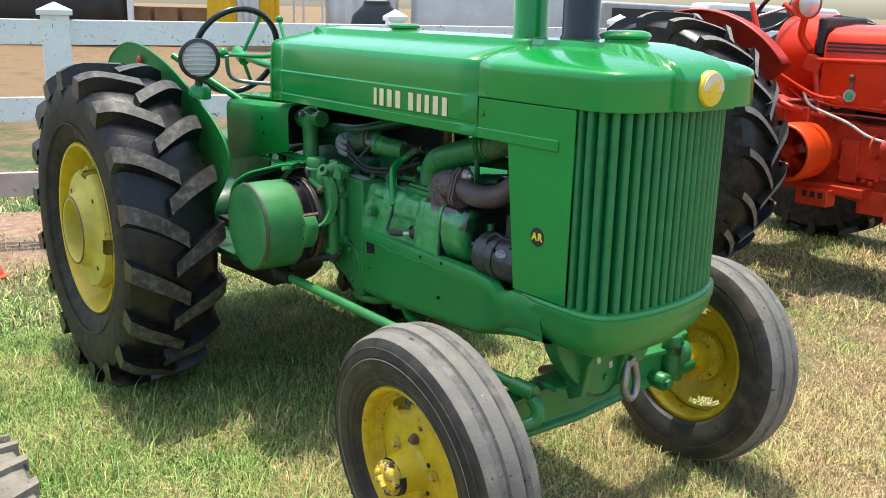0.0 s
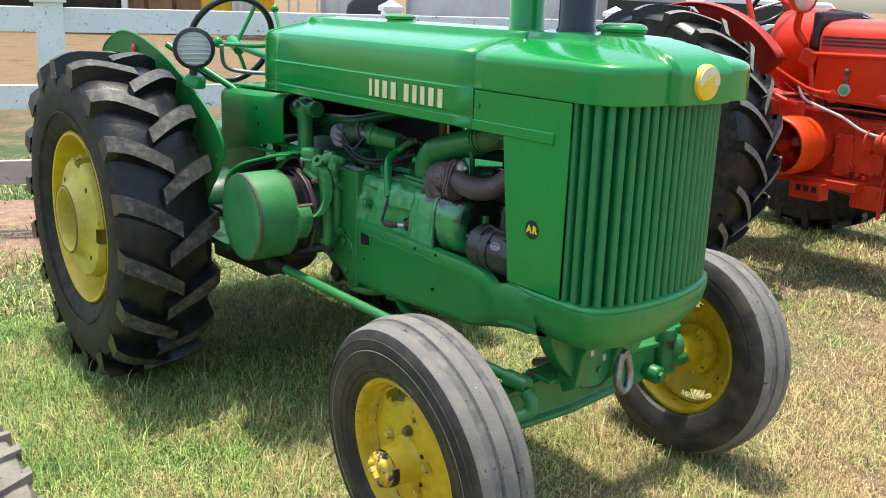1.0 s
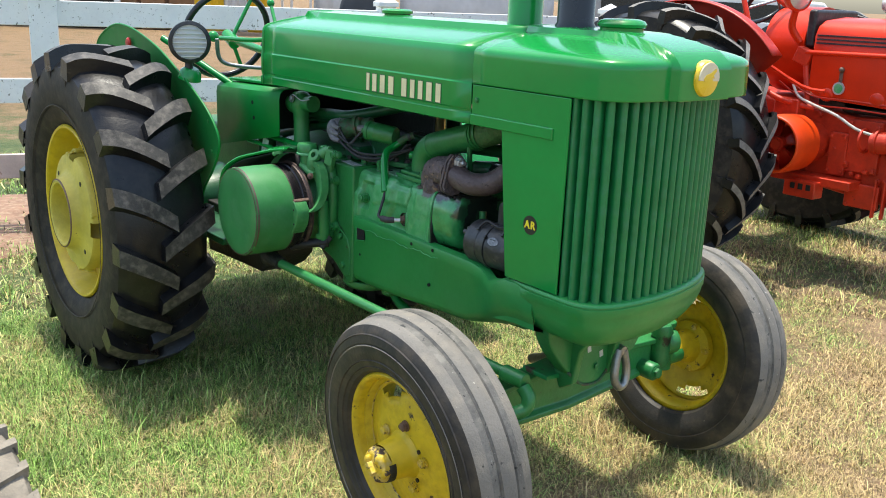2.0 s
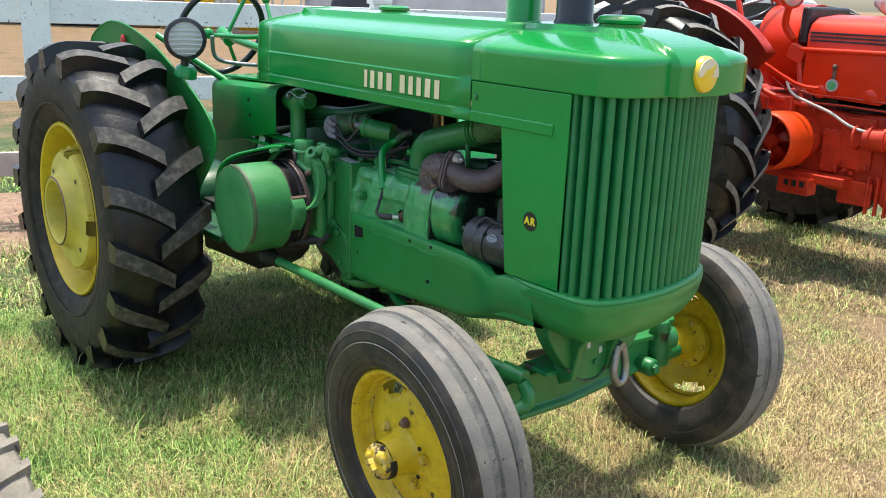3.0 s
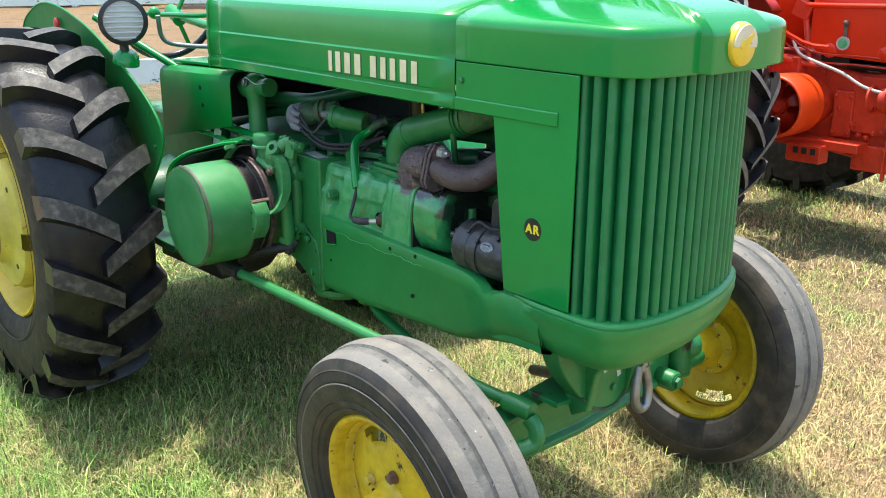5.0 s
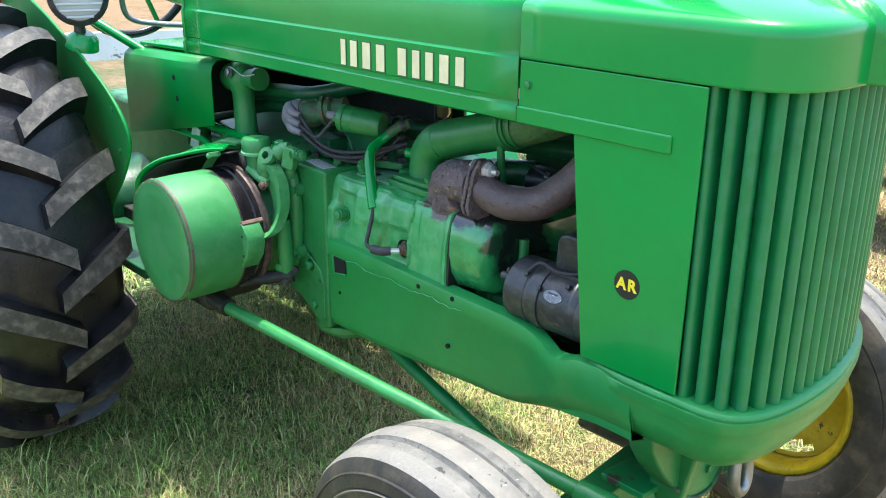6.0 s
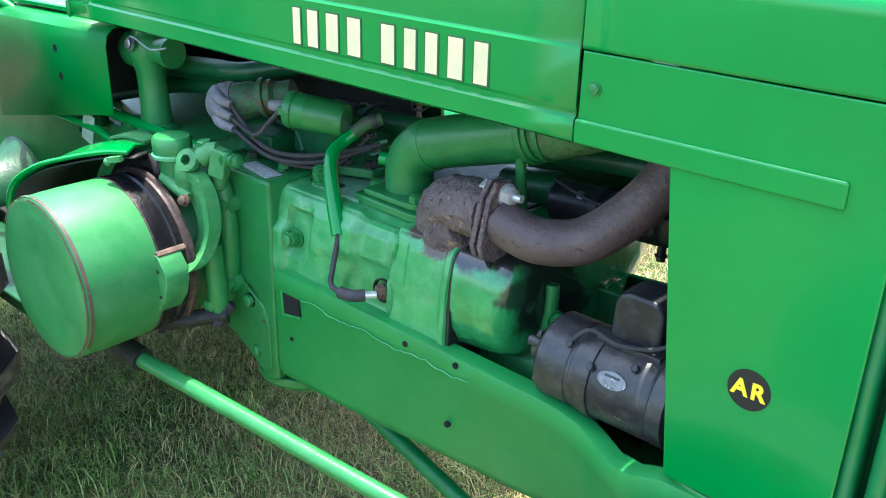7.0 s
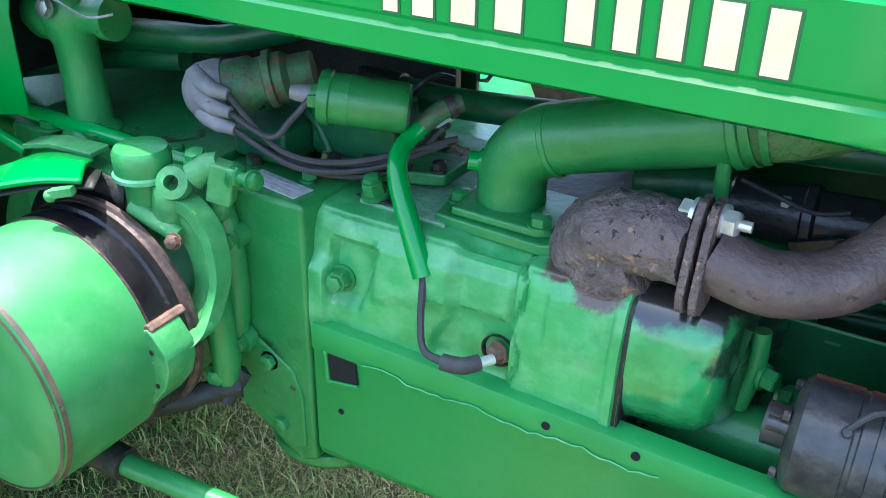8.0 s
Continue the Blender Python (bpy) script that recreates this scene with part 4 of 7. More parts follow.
part("lamp_stem", Shape().cyl((-0.87, -0.472, 1.22), (-0.87, -0.472, 1.275), 0.016, 0.014), BLACK, lamp)
part("lamp_foot", Shape().lathe([(0.045, -0.03), (0.040, 0.0), (0.026, 0.014), (0.0001, 0.016)], (-0.87, -0.465, 1.225), (0.3, 0.1, 1), 20), GREEN, lamp)
part("far_headlamp", Shape().lathe([(0.0001, -0.10), (0.055, -0.075), (0.076, -0.012), (0.079, 0.014), (0.0001, 0.017)], (-0.87, 0.475, 1.335), (1, 0, 0), 32), BLACK, tractor, "round black work lamp")
# reddish reflection on the fender, modelled as a flat red disc
part("warning_lamp", Shape().lathe([(0.0001, 0.012), (0.018, 0.010), (0.024, 0.004), (0.024, 0.0), (0.0001, 0.0)], (-1.42, -0.50, 1.300), (0, -1, 0), 20), RED_DEEP, tractor, "small red disc for the reflected red spot on the fender")

# dash box behind the hood
box = Shape()
sec = [(-0.292, 1.015), (-0.292, 1.15), (-0.287, 1.172), (-0.272, 1.186), (-0.24, 1.190)]
sec = sec + [(-y, z) for y, z in reversed(sec)]
box.loft([[(x, y, z - (0.10 * (-0.49 - x) / 0.5 if z < 1.1 else 0.018 * (-0.49 - x) / 0.5)) for y, z in sec] for x in (-1.02, -0.75, -0.49)], closed=False)
dash = part("dash_box", box, GREEN_SHEET, tractor, "green sheet-metal box under the controls", solid=0.003, smooth=30)
# the box is open; a dark plate paints its shaded inside
part("box_mouth", Shape().prism([(-0.286, 1.018), (-0.286, 1.150), (-0.281, 1.168), (-0.268, 1.180), (0.268, 1.180), (0.281, 1.168), (0.286, 1.150), (0.286, 1.018)], -0.640, -0.636, "x"), DARK, dash, "dark plate for the shade inside the box")
part("box_lid", Shape().box((-0.78, -0.02, 1.190), (0.42, 0.46, 0.012), (0, -2, 0)), GREEN, dash, bevel=0.004)
for x, z in ((-0.70, 1.118), (-0.69, 1.06)):
    part("box_hole", Shape().cyl((x, -0.290, z), (x, -0.2932, z), 0.008, n=12), HOLE, dash)
part("lid_bolt", Shape().bolt((-0.72, -0.14, 1.197), (0, 0, 1), 0.012, 0.018), ZINC, dash)

# steering column, wheel and hand levers
wc = Vector((-1.46, -0.03, 1.335))
wa = Vector((-0.93, 0.0, 0.36)).normalized()
_, wu, ww = basis(wa)
ringp = [wc + (wu * math.cos(2 * math.pi * i / 48) + ww * math.sin(2 * math.pi * i / 48)) * 0.205 for i in range(49)]
steer = part("steering_wheel", Shape().tube(ringp, 0.0145, 12), BLACK_GLOSS, tractor, "thin black steering wheel with green spokes")
for i in range(3):
    a = 2 * math.pi * i / 3 + 0.5
    part("spoke", Shape().tube([wc - wa * 0.05, wc + (wu * math.cos(a) + ww * math.sin(a)) * 0.20], 0.009, 10), GREEN, steer)
part("steering_hub", Shape().cyl(wc - wa * 0.09, wc + wa * 0.0, 0.03, 0.026), GREEN, steer)
part("steering_shaft", Shape().tube([wc - wa * 0.05, (-0.60, -0.03, 1.235)], 0.017, 12), GREEN, tractor, "green steering shaft")
part("column_bracket", Shape().prism([(-1.02, 1.19), (-0.93, 1.19), (-0.955, 1.385), (-0.995, 1.385)], -0.075, -0.045).prism([(-1.02, 1.19), (-0.93, 1.19), (-0.955, 1.385), (-0.995, 1.385)], 0.015, 0.045), GREEN, tractor, "flat upright steering support", bevel=0.004)
part("quadrant", Shape().cyl((-0.93, -0.02, 1.24), (-0.90, -0.02, 1.34), 0.04).bolt((-0.98, -0.076, 1.30), (0, -1, 0), 0.012, 0.01), GREEN_CAST, tractor, bevel=0.003)
part("hand_lever", Shape().tube([(-1.25, -0.16, 1.33), (-1.02, -0.12, 1.335), (-0.98, -0.06, 1.345)], 0.010, 10, 5).ball((-1.30, -0.17, 1.335), 0.024), GREEN, tractor, "hand lever with a ball knob")
part("throttle_lever", Shape().tube([(-0.97, -0.04, 1.27), (-1.02, 0.0, 1.33), (-1.14, 0.03, 1.47)], 0.008, 10, 5).ball((-1.15, 0.032, 1.485), 0.017), GREEN, tractor)
part("seat_rail", Shape().tube([(-1.20, -0.20, 1.33), (-1.21, -0.18, 1.24), (-1.17, -0.10, 1.215), (-1.0, 0.02, 1.215)], 0.009, 10, 6), STEEL, tractor, "bent bare-metal rod")
part("brace_bar", Shape().tube([(-1.25, -0.42, 1.33), (-0.96, -0.25, 1.16)], 0.014, 10), GREEN, tractor)

# ---- engine and running gear of the green tractor ----
PC_X = -0.328
case = part("main_case", Shape().prism([(-0.070, 0.962), (-0.070, 0.548), (-0.10, 0.535), (-0.20, 0.60), (-0.34, 0.64), (-0.62, 0.64), (-0.62, 0.962)], -0.235, 0.235), GREEN_CASE, tractor, "square green cast-iron engine case", bevel=0.008)
part("case_foot", Shape().lathe([(0.0001, 0.0), (0.09, 0.0), (0.10, 0.012), (0.10, 0.03), (0.0001, 0.03)], (-0.11, -0.13, 0.515), (0, 0, 1), 28), GREEN_CAST, case, bevel=0.004)
part("case_panel", Shape().prism([(-0.085, 0.66), (-0.10, 0.70), (-0.16, 0.735), (-0.25, 0.75), (-0.30, 0.66), (-0.20, 0.608), (-0.11, 0.56), (-0.085, 0.57)], -0.2385, -0.232), GREEN_CAST, case, bevel=0.003)
part("top_cover", Shape().box((-0.42, -0.02, 0.967), (0.36, 0.40, 0.014)), GREEN_OIL, case, "bolted cover plate", bevel=0.004)
part("rear_cover", Shape().box((-0.15, 0.0, 0.968), (0.13, 0.17, 0.016)), GREEN_CAST, case, bevel=0.004)
for p in ((-0.141, -0.235, 0.704),):
    part("case_bolt", Shape().bolt(p, (0, -1, 0), 0.012, 0.014), GREEN_CAST, case)
for p in ((-0.169, -0.117, 0.962), (-0.134, -0.060, 0.976), (-0.235, -0.225, 0.962), (-0.53, -0.205, 0.969), (-0.42, -0.215, 0.969), (-0.30, -0.215, 0.969)):
    part("cover_bolt", Shape().bolt(p, (0, 0, 1), 0.013, 0.018), GREEN_CAST, case)
for x, z in ((-0.255, 0.905), (-0.265, 0.69), (-0.125, 0.60)):
    part("case_bolt", Shape().bolt((x, -0.2345, z), (0, -1, 0), 0.012, 0.014), GREEN_CAST, case)
part("governor_base", roughened(Shape().prism([(-0.10, -0.150), (-0.03, -0.128), (0.055, -0.095), (0.06, -0.03), (-0.10, -0.03)], 0.966, 0.984, "z"), 0.002, 40), GREEN_OIL, case, "oily bolted casting", bevel=0.004)
for p in ((-0.088, -0.140, 0.984), (-0.045, -0.122, 0.984), (0.0, -0.106, 0.984), (0.042, -0.088, 0.984)):
    part("casting_bolt", Shape().bolt(p, (0, 0, 1), 0.0095, 0.013), BLACK_OIL, case)
for p in ((-0.205, -0.165, 0.962), (-0.110, -0.165, 0.962), (-0.265, -0.215, 0.969), (-0.365, -0.218, 0.969), (-0.20, -0.02, 0.962)):
    part("casting_bolt", Shape().bolt(p, (0, 0, 1), 0.011, 0.015), GREEN_OIL, case)
part("oil_pipe", Shape().tube([(-0.30, -0.03, 0.975), (-0.29, -0.06, 1.02), (-0.25, -0.08, 1.035), (-0.16, -0.10, 1.03), (-0.12, -0.11, 0.99), (-0.115, -0.115, 0.965)], 0.007, 10, 5), GREEN_DARK, case, "thin bent oil pipe")
part("pipe_nut", Shape().bolt((-0.115, -0.115, 0.968), (0, 0, 1), 0.011, 0.016), BRASS, case)
part("data_plate", Shape().box((-0.137, -0.199, 0.9635), (0.098, 0.034, 0.0016), (0, 0, -9)), LABEL, case, "small silver data plate")
for i in range(3):
    part("data_plate_line", Shape().box((-0.137 - 0.0012 * i, -0.191 - 0.008 * i, 0.9648), (0.070, 0.0011, 0.0006), (0, 0, -9)), GREY_PAINT, case)

# rear end is lengthened out of sight to shade the ground
part("gearbox", Shape().prism([(-1.58, 0.90), (-1.40, 0.98), (-0.62, 0.94), (-0.62, 0.60), (-0.9, 0.50), (-1.50, 0.50), (-1.58, 0.60)], -0.20, 0.20), GREEN_CAST, tractor, "long green gearbox casting", bevel=0.02)
# housings take the darker green in place of shade inside the fenders
for s in (-1, 1):
    part("axle_housing", Shape().lathe([(0.16, 0.19), (0.12, 0.24), (0.10, 0.40), (0.11, 0.48), (0.15, 0.49), (0.15, 0.53), (0.04, 0.53), (0.04, 0.66)], (-1.185, 0, 0.648), (0, s, 0), 32), GREEN_DARK, tractor, "axle housing in darker green for the shade", smooth=45)

# cylinder block: rounded casting with two flanges
HALF = [(-0.16, 0.690), (-0.205, 0.705), (-0.217, 0.740), (-0.222, 0.790), (-0.221, 0.850), (-0.215, 0.900), (-0.207, 0.936), (-0.198, 0.947), (-0.182, 0.952), (-0.10, 0.955), (0.0, 0.957)]
ROUND = HALF + [(-y, z) for y, z in reversed(HALF[:-1])]


def block_ring(x, grow=0.0):
    return [(x, y * (1 + grow / 0.22), 0.82 + (z - 0.82) * (1 + grow / 0.14)) for y, z in ROUND]


def bump_in(v, a, b, w):
    """1 between a and b, falling to 0 over w on either side."""
    return ease((v - a + w) / w) * (1 - ease((v - b) / w))


def block_wall(x, z, y):
    """How far the casting stands out from its plain section."""
    if y > 0.02:
        return 0.0
    side = ease((-0.15 - y) / 0.03)
    d = 0.0
    d += 0.010 * bump_in(x, -0.08, -0.050, 0.010) * (1 - ease((z - 0.87) / 0.02)) * side          # corner flange
    d -= 0.015 * bump_in(x, -0.038, 0.008 + 0.3 * (z - 0.86), 0.009) * bump_in(z, 0.836, 0.912, 0.010) * side        # bolt recess
    d += 0.006 * bump_in(x, 0.03, 0.205, 0.010) * bump_in(z, 0.880 - 0.25 * max(0, 0.13 - x), 0.925, 0.006) * side
    d -= 0.014 * ease((0.075 - math.hypot((x - 0.178) * 1.0, (min(z, 0.86) - 0.80) * 0.9 if z > 0.80 else 0.0)) / 0.014) * ease((z - 0.775) / 0.03) * (1 - ease((x - 0.214) / 0.006)) * side          # plug bowl
    d += 0.003 * bump_in(x, 0.262, 0.330, 0.006) * bump_in(z, 0.868, 0.930, 0.008) * side
    d += 0.0035 * bump_in(x, 0.339, 0.350, 0.004)
    d -= 0.005 * bump_in(x, 0.352, 0.3545, 0.0015)
    d -= 0.006 * bump_in(x, 0.2235 + 0.006 * math.sin(z * 70), 0.2260 + 0.006 * math.sin(z * 70), 0.0022)  # wavy joint
    return d + 0.0016 * noise.noise(Vector((x, y, z)) * 28)


fine = curve([(0, y, z) for y, z in HALF], 7)
section = [(p.y, p.z) for p in fine]
section = section + [(-y, z) for y, z in reversed(section[:-1])]
rings = []
for i in range(125):
    x = -0.0695 + (0.357 + 0.0695) * i / 124
    line = []
    for k, (y, z) in enumerate(section):
        y0, z0 = section[max(k - 1, 0)]
        y1, z1 = section[min(k + 1, len(section) - 1)]
        n_ = Vector((0, -(z1 - z0), y1 - y0)).normalized()
        d = block_wall(x, z, y)
        line.append((x, y + n_.y * d, z + n_.z * d))
    rings.append(line)
block = part("cylinder_block", Shape().loft(rings), GREEN_BLOCK, tractor, "square-shouldered green cylinder block dulled by dust", smooth=40)
part("block_top", Shape().prism([(-0.066, -0.06), (-0.03, -0.168), (0.100, -0.172), (0.075, -0.10), (0.12, 0.10), (-0.066, 0.10)], 0.950, 0.9572, "z"), DUST_TOP, block, "pale dust-bleached top face", bevel=0.003)
COVER = ((-0.09, 0.752), (-0.150, 0.764), (-0.192, 0.788), (-0.213, 0.822), (-0.221, 0.862), (-0.219, 0.90), (-0.212, 0.930), (-0.196, 0.952), (-0.16, 0.963), (-0.08, 0.966), (0.0, 0.967))
COVER = COVER + tuple((-y, z) for y, z in reversed(COVER[:-1]))


def cover_ring(x, grow):
    return [(x + 0.32 * max(0.0, x - 0.359) * ease((0.205 - abs(y)) / 0.15), y * (1 + grow / 0.22), 0.89 + (z - 0.89) * (1 + grow / (0.07 if z < 0.89 else 0.13))) for y, z in COVER]


cover = part("valve_cover", roughened(Shape().loft([cover_ring(x, g) for x, g in ((0.3582, 0.000), (0.364, -0.001), (0.39, -0.002), (0.42, -0.003), (0.438, -0.006), (0.450, -0.012), (0.458, -0.022), (0.462, -0.036), (0.466, -0.055))]), 0.002, 22), GREEN_COVER, tractor, "glossy rounded green valve cover with soot on top", smooth=50)
part("cover_seam", Shape().loft([block_ring(x, g) for x, g in ((0.352, 0.0), (0.3590, 0.0))]), DARK, cover)
for p, n_ in (((0.488, -0.12, 0.85), (1, -0.3, 0)), ((0.500, 0.02, 0.86), (1, 0, 0)), ((0.500, -0.05, 0.78), (1, 0, 0))):
    part("cover_stud", Shape().bolt(p, n_, 0.013, 0.02), GREEN_CAST, cover)
part("block_grime", roughened(Shape().prism([(0.075, -0.03), (0.335, -0.06), (0.335, 0.19), (0.09, 0.19)], 0.950, 0.9600, "z"), 0.003, 45), DARK, block, "greasy dirt behind the water elbow", bevel=0.003)
part("pocket", Shape().prism([(-0.036, -0.165), (0.028, -0.168), (0.030, -0.140), (-0.028, -0.138)], 0.9585, 0.9612, "z"), DARK, block)
part("pocket", Shape().prism([(-0.062, 0.03), (0.012, 0.05), (0.016, 0.005), (-0.05, -0.005)], 0.9585, 0.9612, "z"), DARK, block)
for p, n_ in (((-0.030, -0.2045, 0.859), (0.1, -1, 0.12)), ((-0.012, -0.155, 0.961), (-0.1, -0.25, 1)), ((-0.02, 0.02, 0.961), (-0.1, -0.25, 1))):
    part("head_bolt", Shape().bolt(p, n_, 0.0150, 0.024).bolt(Vector(p) + Vector(n_).normalized() * 0.022, n_, 0.011, 0.009), GREEN_CAST, block)
# spark plug and its lead in a conduit
part("plug_well", Shape().lathe([(0.012, -0.016), (0.017, -0.010), (0.020, 0.0), (0.022, 0.001), (0.018, -0.018), (0.0001, -0.018)], (0.200, -0.2125, 0.832), (0, -1, 0), 24), DARK, block, "dark plug well")
part("plug_hex", Shape().bolt((0.203, -0.213, 0.832), (-0.45, -1, 0), 0.012, 0.013), RUST_EDGE, block)
plug = part("spark_plug", Shape().cyl((0.203, -0.230, 0.832), (0.190, -0.252, 0.833), 0.0065), ZINC, tractor, "spark plug with a black boot")
part("boot", Shape().tube([(0.193, -0.246, 0.833), (0.178, -0.262, 0.832), (0.155, -0.268, 0.833)], 0.0105, 12, 4), WIRE, plug)
part("lead", Shape().tube([(0.155, -0.268, 0.833), (0.126, -0.262, 0.836), (0.108, -0.240, 0.860), (0.097, -0.216, 0.908)], 0.0048, 8, 6), WIRE, plug)
conduit = part("lead_conduit", Shape().tube([(0.097, -0.215, 0.905), (0.071, -0.202, 0.952), (0.040, -0.182, 1.002), (0.028, -0.164, 1.026), (0.026, -0.140, 1.040), (0.038, -0.115, 1.058)], (0.0145, 0.0115), 14, 7), GREEN, tractor, "bent green wire conduit")
part("conduit_tail", Shape().tube([(0.034, -0.120, 1.054), (0.052, -0.105, 1.073), (0.070, -0.085, 1.082)], 0.0125, 12, 4), DIST_BROWN, conduit, "bare rusty upper end")
part("conduit_clip", Shape().tube([(0.058, -0.100, 1.076), (0.064, -0.093, 1.080)], 0.0155, 14), BLACK, conduit)

# inlet pipe, manifold and exhaust
inlet = part("water_outlet_elbow", Shape().tube([(0.155, -0.098, 0.955), (0.152, -0.098, 0.995), (0.158, -0.098, 1.030), (0.185, -0.098, 1.058), (0.23, -0.098, 1.076), (0.425, -0.098, 1.133)], 0.0432, 26, 6), GREEN_CAST, tractor, "thick green cast water pipe")
part("elbow_collar", Shape().tube([(0.202, -0.098, 1.0655), (0.210, -0.098, 1.0685)], 0.0450, 26), GREEN_CAST, inlet, bevel=0.002)
part("pipe_collar", Shape().tube([(0.405, -0.098, 1.127), (0.417, -0.098, 1.1305)], 0.0475, 26), GREEN_CAST, inlet, bevel=0.003)
part("elbow_flange", Shape().prism([(0.080, -0.165), (0.225, -0.172), (0.262, -0.155), (0.265, -0.05), (0.085, -0.045), (0.072, -0.10)], 0.950, 0.966, "z").prism([(0.100, -0.160), (0.215, -0.162), (0.235, -0.15), (0.24, -0.05), (0.10, -0.05)], 0.966, 0.978, "z"), GREEN_CAST, inlet, bevel=0.004)
for p in ((0.216, -0.148, 0.976), (0.092, -0.118, 0.966)):
    part("flange_bolt", Shape().bolt(p, (0, 0, 1), 0.013, 0.016), GREEN_CAST, inlet)
part("elbow_plug", Shape().lathe([(0.022, -0.02), (0.02, 0.0), (0.012, 0.008), (0.012, 0.02), (0.0001, 0.02)], (0.118, -0.11, 1.022), (-0.8, -0.45, 0.1), 16), GREEN, inlet)
part("radiator_hose", Shape().tube([(0.425, -0.098, 1.133), (0.48, -0.093, 1.150), (0.60, -0.07, 1.20), (0.76, -0.05, 1.26)], 0.0415, 22, 5), HOSE, tractor, "crackled painted radiator hose")
part("hose_clip", Shape().tube([(0.432, -0.098, 1.136), (0.440, -0.097, 1.138)], 0.045, 26).tube([(0.425, -0.098, 1.1335), (0.428, -0.098, 1.1345)], 0.0465, 26), GREEN_CAST, tractor)
part("hose_stay", Shape().tube([(0.405, -0.12, 1.095), (0.408, -0.115, 1.02), (0.405, -0.10, 0.955)], 0.0085, 10), GREEN_CAST, tractor)
part("sensor_wire", Shape().tube([(0.113, -0.11, 1.024), (0.06, -0.085, 1.022), (0.0, -0.05, 1.01)], 0.004, 8, 4), BRAID, inlet, "braided sensor wire")

manifold = part("exhaust_manifold", roughened(Shape().tube([(0.278, -0.125, 0.93), (0.286, -0.145, 0.970), (0.308, -0.162, 1.000), (0.35, -0.172, 1.015), (0.402, -0.180, 1.018)], (0.057, 0.042), 40, 9).tube([(0.300, -0.150, 0.936), (0.318, -0.166, 0.965), (0.345, -0.172, 0.985)], (0.054, 0.038), 30, 8), 0.0045, 75), RUST, tractor, "rust-pitted cast exhaust manifold", smooth=60)
part("manifold_flange", Shape().prism([(-0.225, 0.965), (-0.232, 0.985), (-0.214, 1.055), (-0.195, 1.078), (-0.165, 1.075), (-0.142, 1.05), (-0.150, 0.985), (-0.168, 0.955), (-0.20, 0.952)], 0.402, 0.411, "x").prism([(-0.225, 0.965), (-0.232, 0.985), (-0.214, 1.055), (-0.195, 1.078), (-0.165, 1.075), (-0.142, 1.05), (-0.150, 0.985), (-0.168, 0.955), (-0.20, 0.952)], 0.416, 0.425, "x"), RUST, manifold, bevel=0.002)
for p in ((0.425, -0.178, 1.055),):
    part("clamp_bolt", Shape().cyl((0.395, p[1], p[2]), (0.43, p[1], p[2]), 0.007).bolt(p, (1, -0.1, 0), 0.0145, 0.018).bolt((0.400, p[1], p[2]), (-1, 0.1, 0), 0.0145, 0.018).cyl(p, (p[0] + 0.03, p[1], p[2]), 0.006), ZINC, manifold, "bright zinc bolt")
part("exhaust_pipe", Shape().tube([(0.42, -0.184, 1.016), (0.45, -0.182, 1.006), (0.49, -0.172, 0.998), (0.545, -0.146, 1.008), (0.595, -0.112, 1.052), (0.635, -0.080, 1.115), (0.665, -0.05, 1.20), (0.69, -0.03, 1.33), (0.705, -0.02, 1.49)], 0.0345, 24, 7), PIPE_BROWN, tractor, "heat-browned bent exhaust pipe", smooth=60)
carb = part("carburettor", Shape().lathe([(0.0001, 0), (0.030, 0.0), (0.036, 0.006), (0.036, 0.085), (0.040, 0.088), (0.040, 0.098), (0.034, 0.102), (0.034, 0.20), (0.028, 0.206), (0.0001, 0.206)], (0.395, 0.0, 0.995), (1, 0.0, 0.05), 28), BLACK_OIL, tractor, "black carburettor body", smooth=40)
part("carburettor_bowl", Shape().lathe([(0.0001, 0), (0.034, 0.0), (0.040, 0.01), (0.040, 0.045), (0.030, 0.055), (0.0001, 0.06)], (0.615, 0.0, 0.985), (0, 0, 1), 24).cyl((0.600, -0.01, 0.955), (0.600, -0.01, 0.99), 0.007).bolt((0.600, -0.01, 0.960), (0, 0, -1), 0.008, 0.010), BLACK_OIL, carb, smooth=40)
part("carburettor_clip", Shape().box((0.462, -0.034, 1.027), (0.010, 0.010, 0.012)), GREY_PAINT, carb, "bare metal clip", bevel=0.002)
# added plate hides sunlit grass behind the carburettor
part("far_shield", Shape().box((0.47, 0.225, 1.055), (0.60, 0.012, 0.26)), GREEN_DARK, tractor, "dark green plate added to hide the bright grass beyond", bevel=0.003)
part("choke_wire", Shape().tube([(0.41, -0.03, 1.04), (0.455, -0.045, 1.035), (0.495, -0.035, 1.022), (0.53, -0.03, 1.03)], 0.003, 8, 5), WIRE, carb)
part("carburettor_lever", Shape().box((0.505, -0.04, 0.985), (0.06, 0.006, 0.016), (0, -20, 0)).bolt((0.53, -0.043, 0.995), (0, -1, 0), 0.007, 0.008), BLACK_OIL, carb, bevel=0.002)
part("fuel_filter", Shape().lathe([(0.0001, 0), (0.028, 0.0), (0.030, 0.004), (0.030, 0.11), (0.026, 0.118), (0.0001, 0.118)], (0.275, 0.02, 0.990), (1, 0, 0.13), 24), GREEN_DARK, tractor, "dark green filter canister")
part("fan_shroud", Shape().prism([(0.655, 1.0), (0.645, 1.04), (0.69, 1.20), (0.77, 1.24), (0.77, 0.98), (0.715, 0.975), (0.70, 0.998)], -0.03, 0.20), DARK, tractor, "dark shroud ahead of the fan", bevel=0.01)
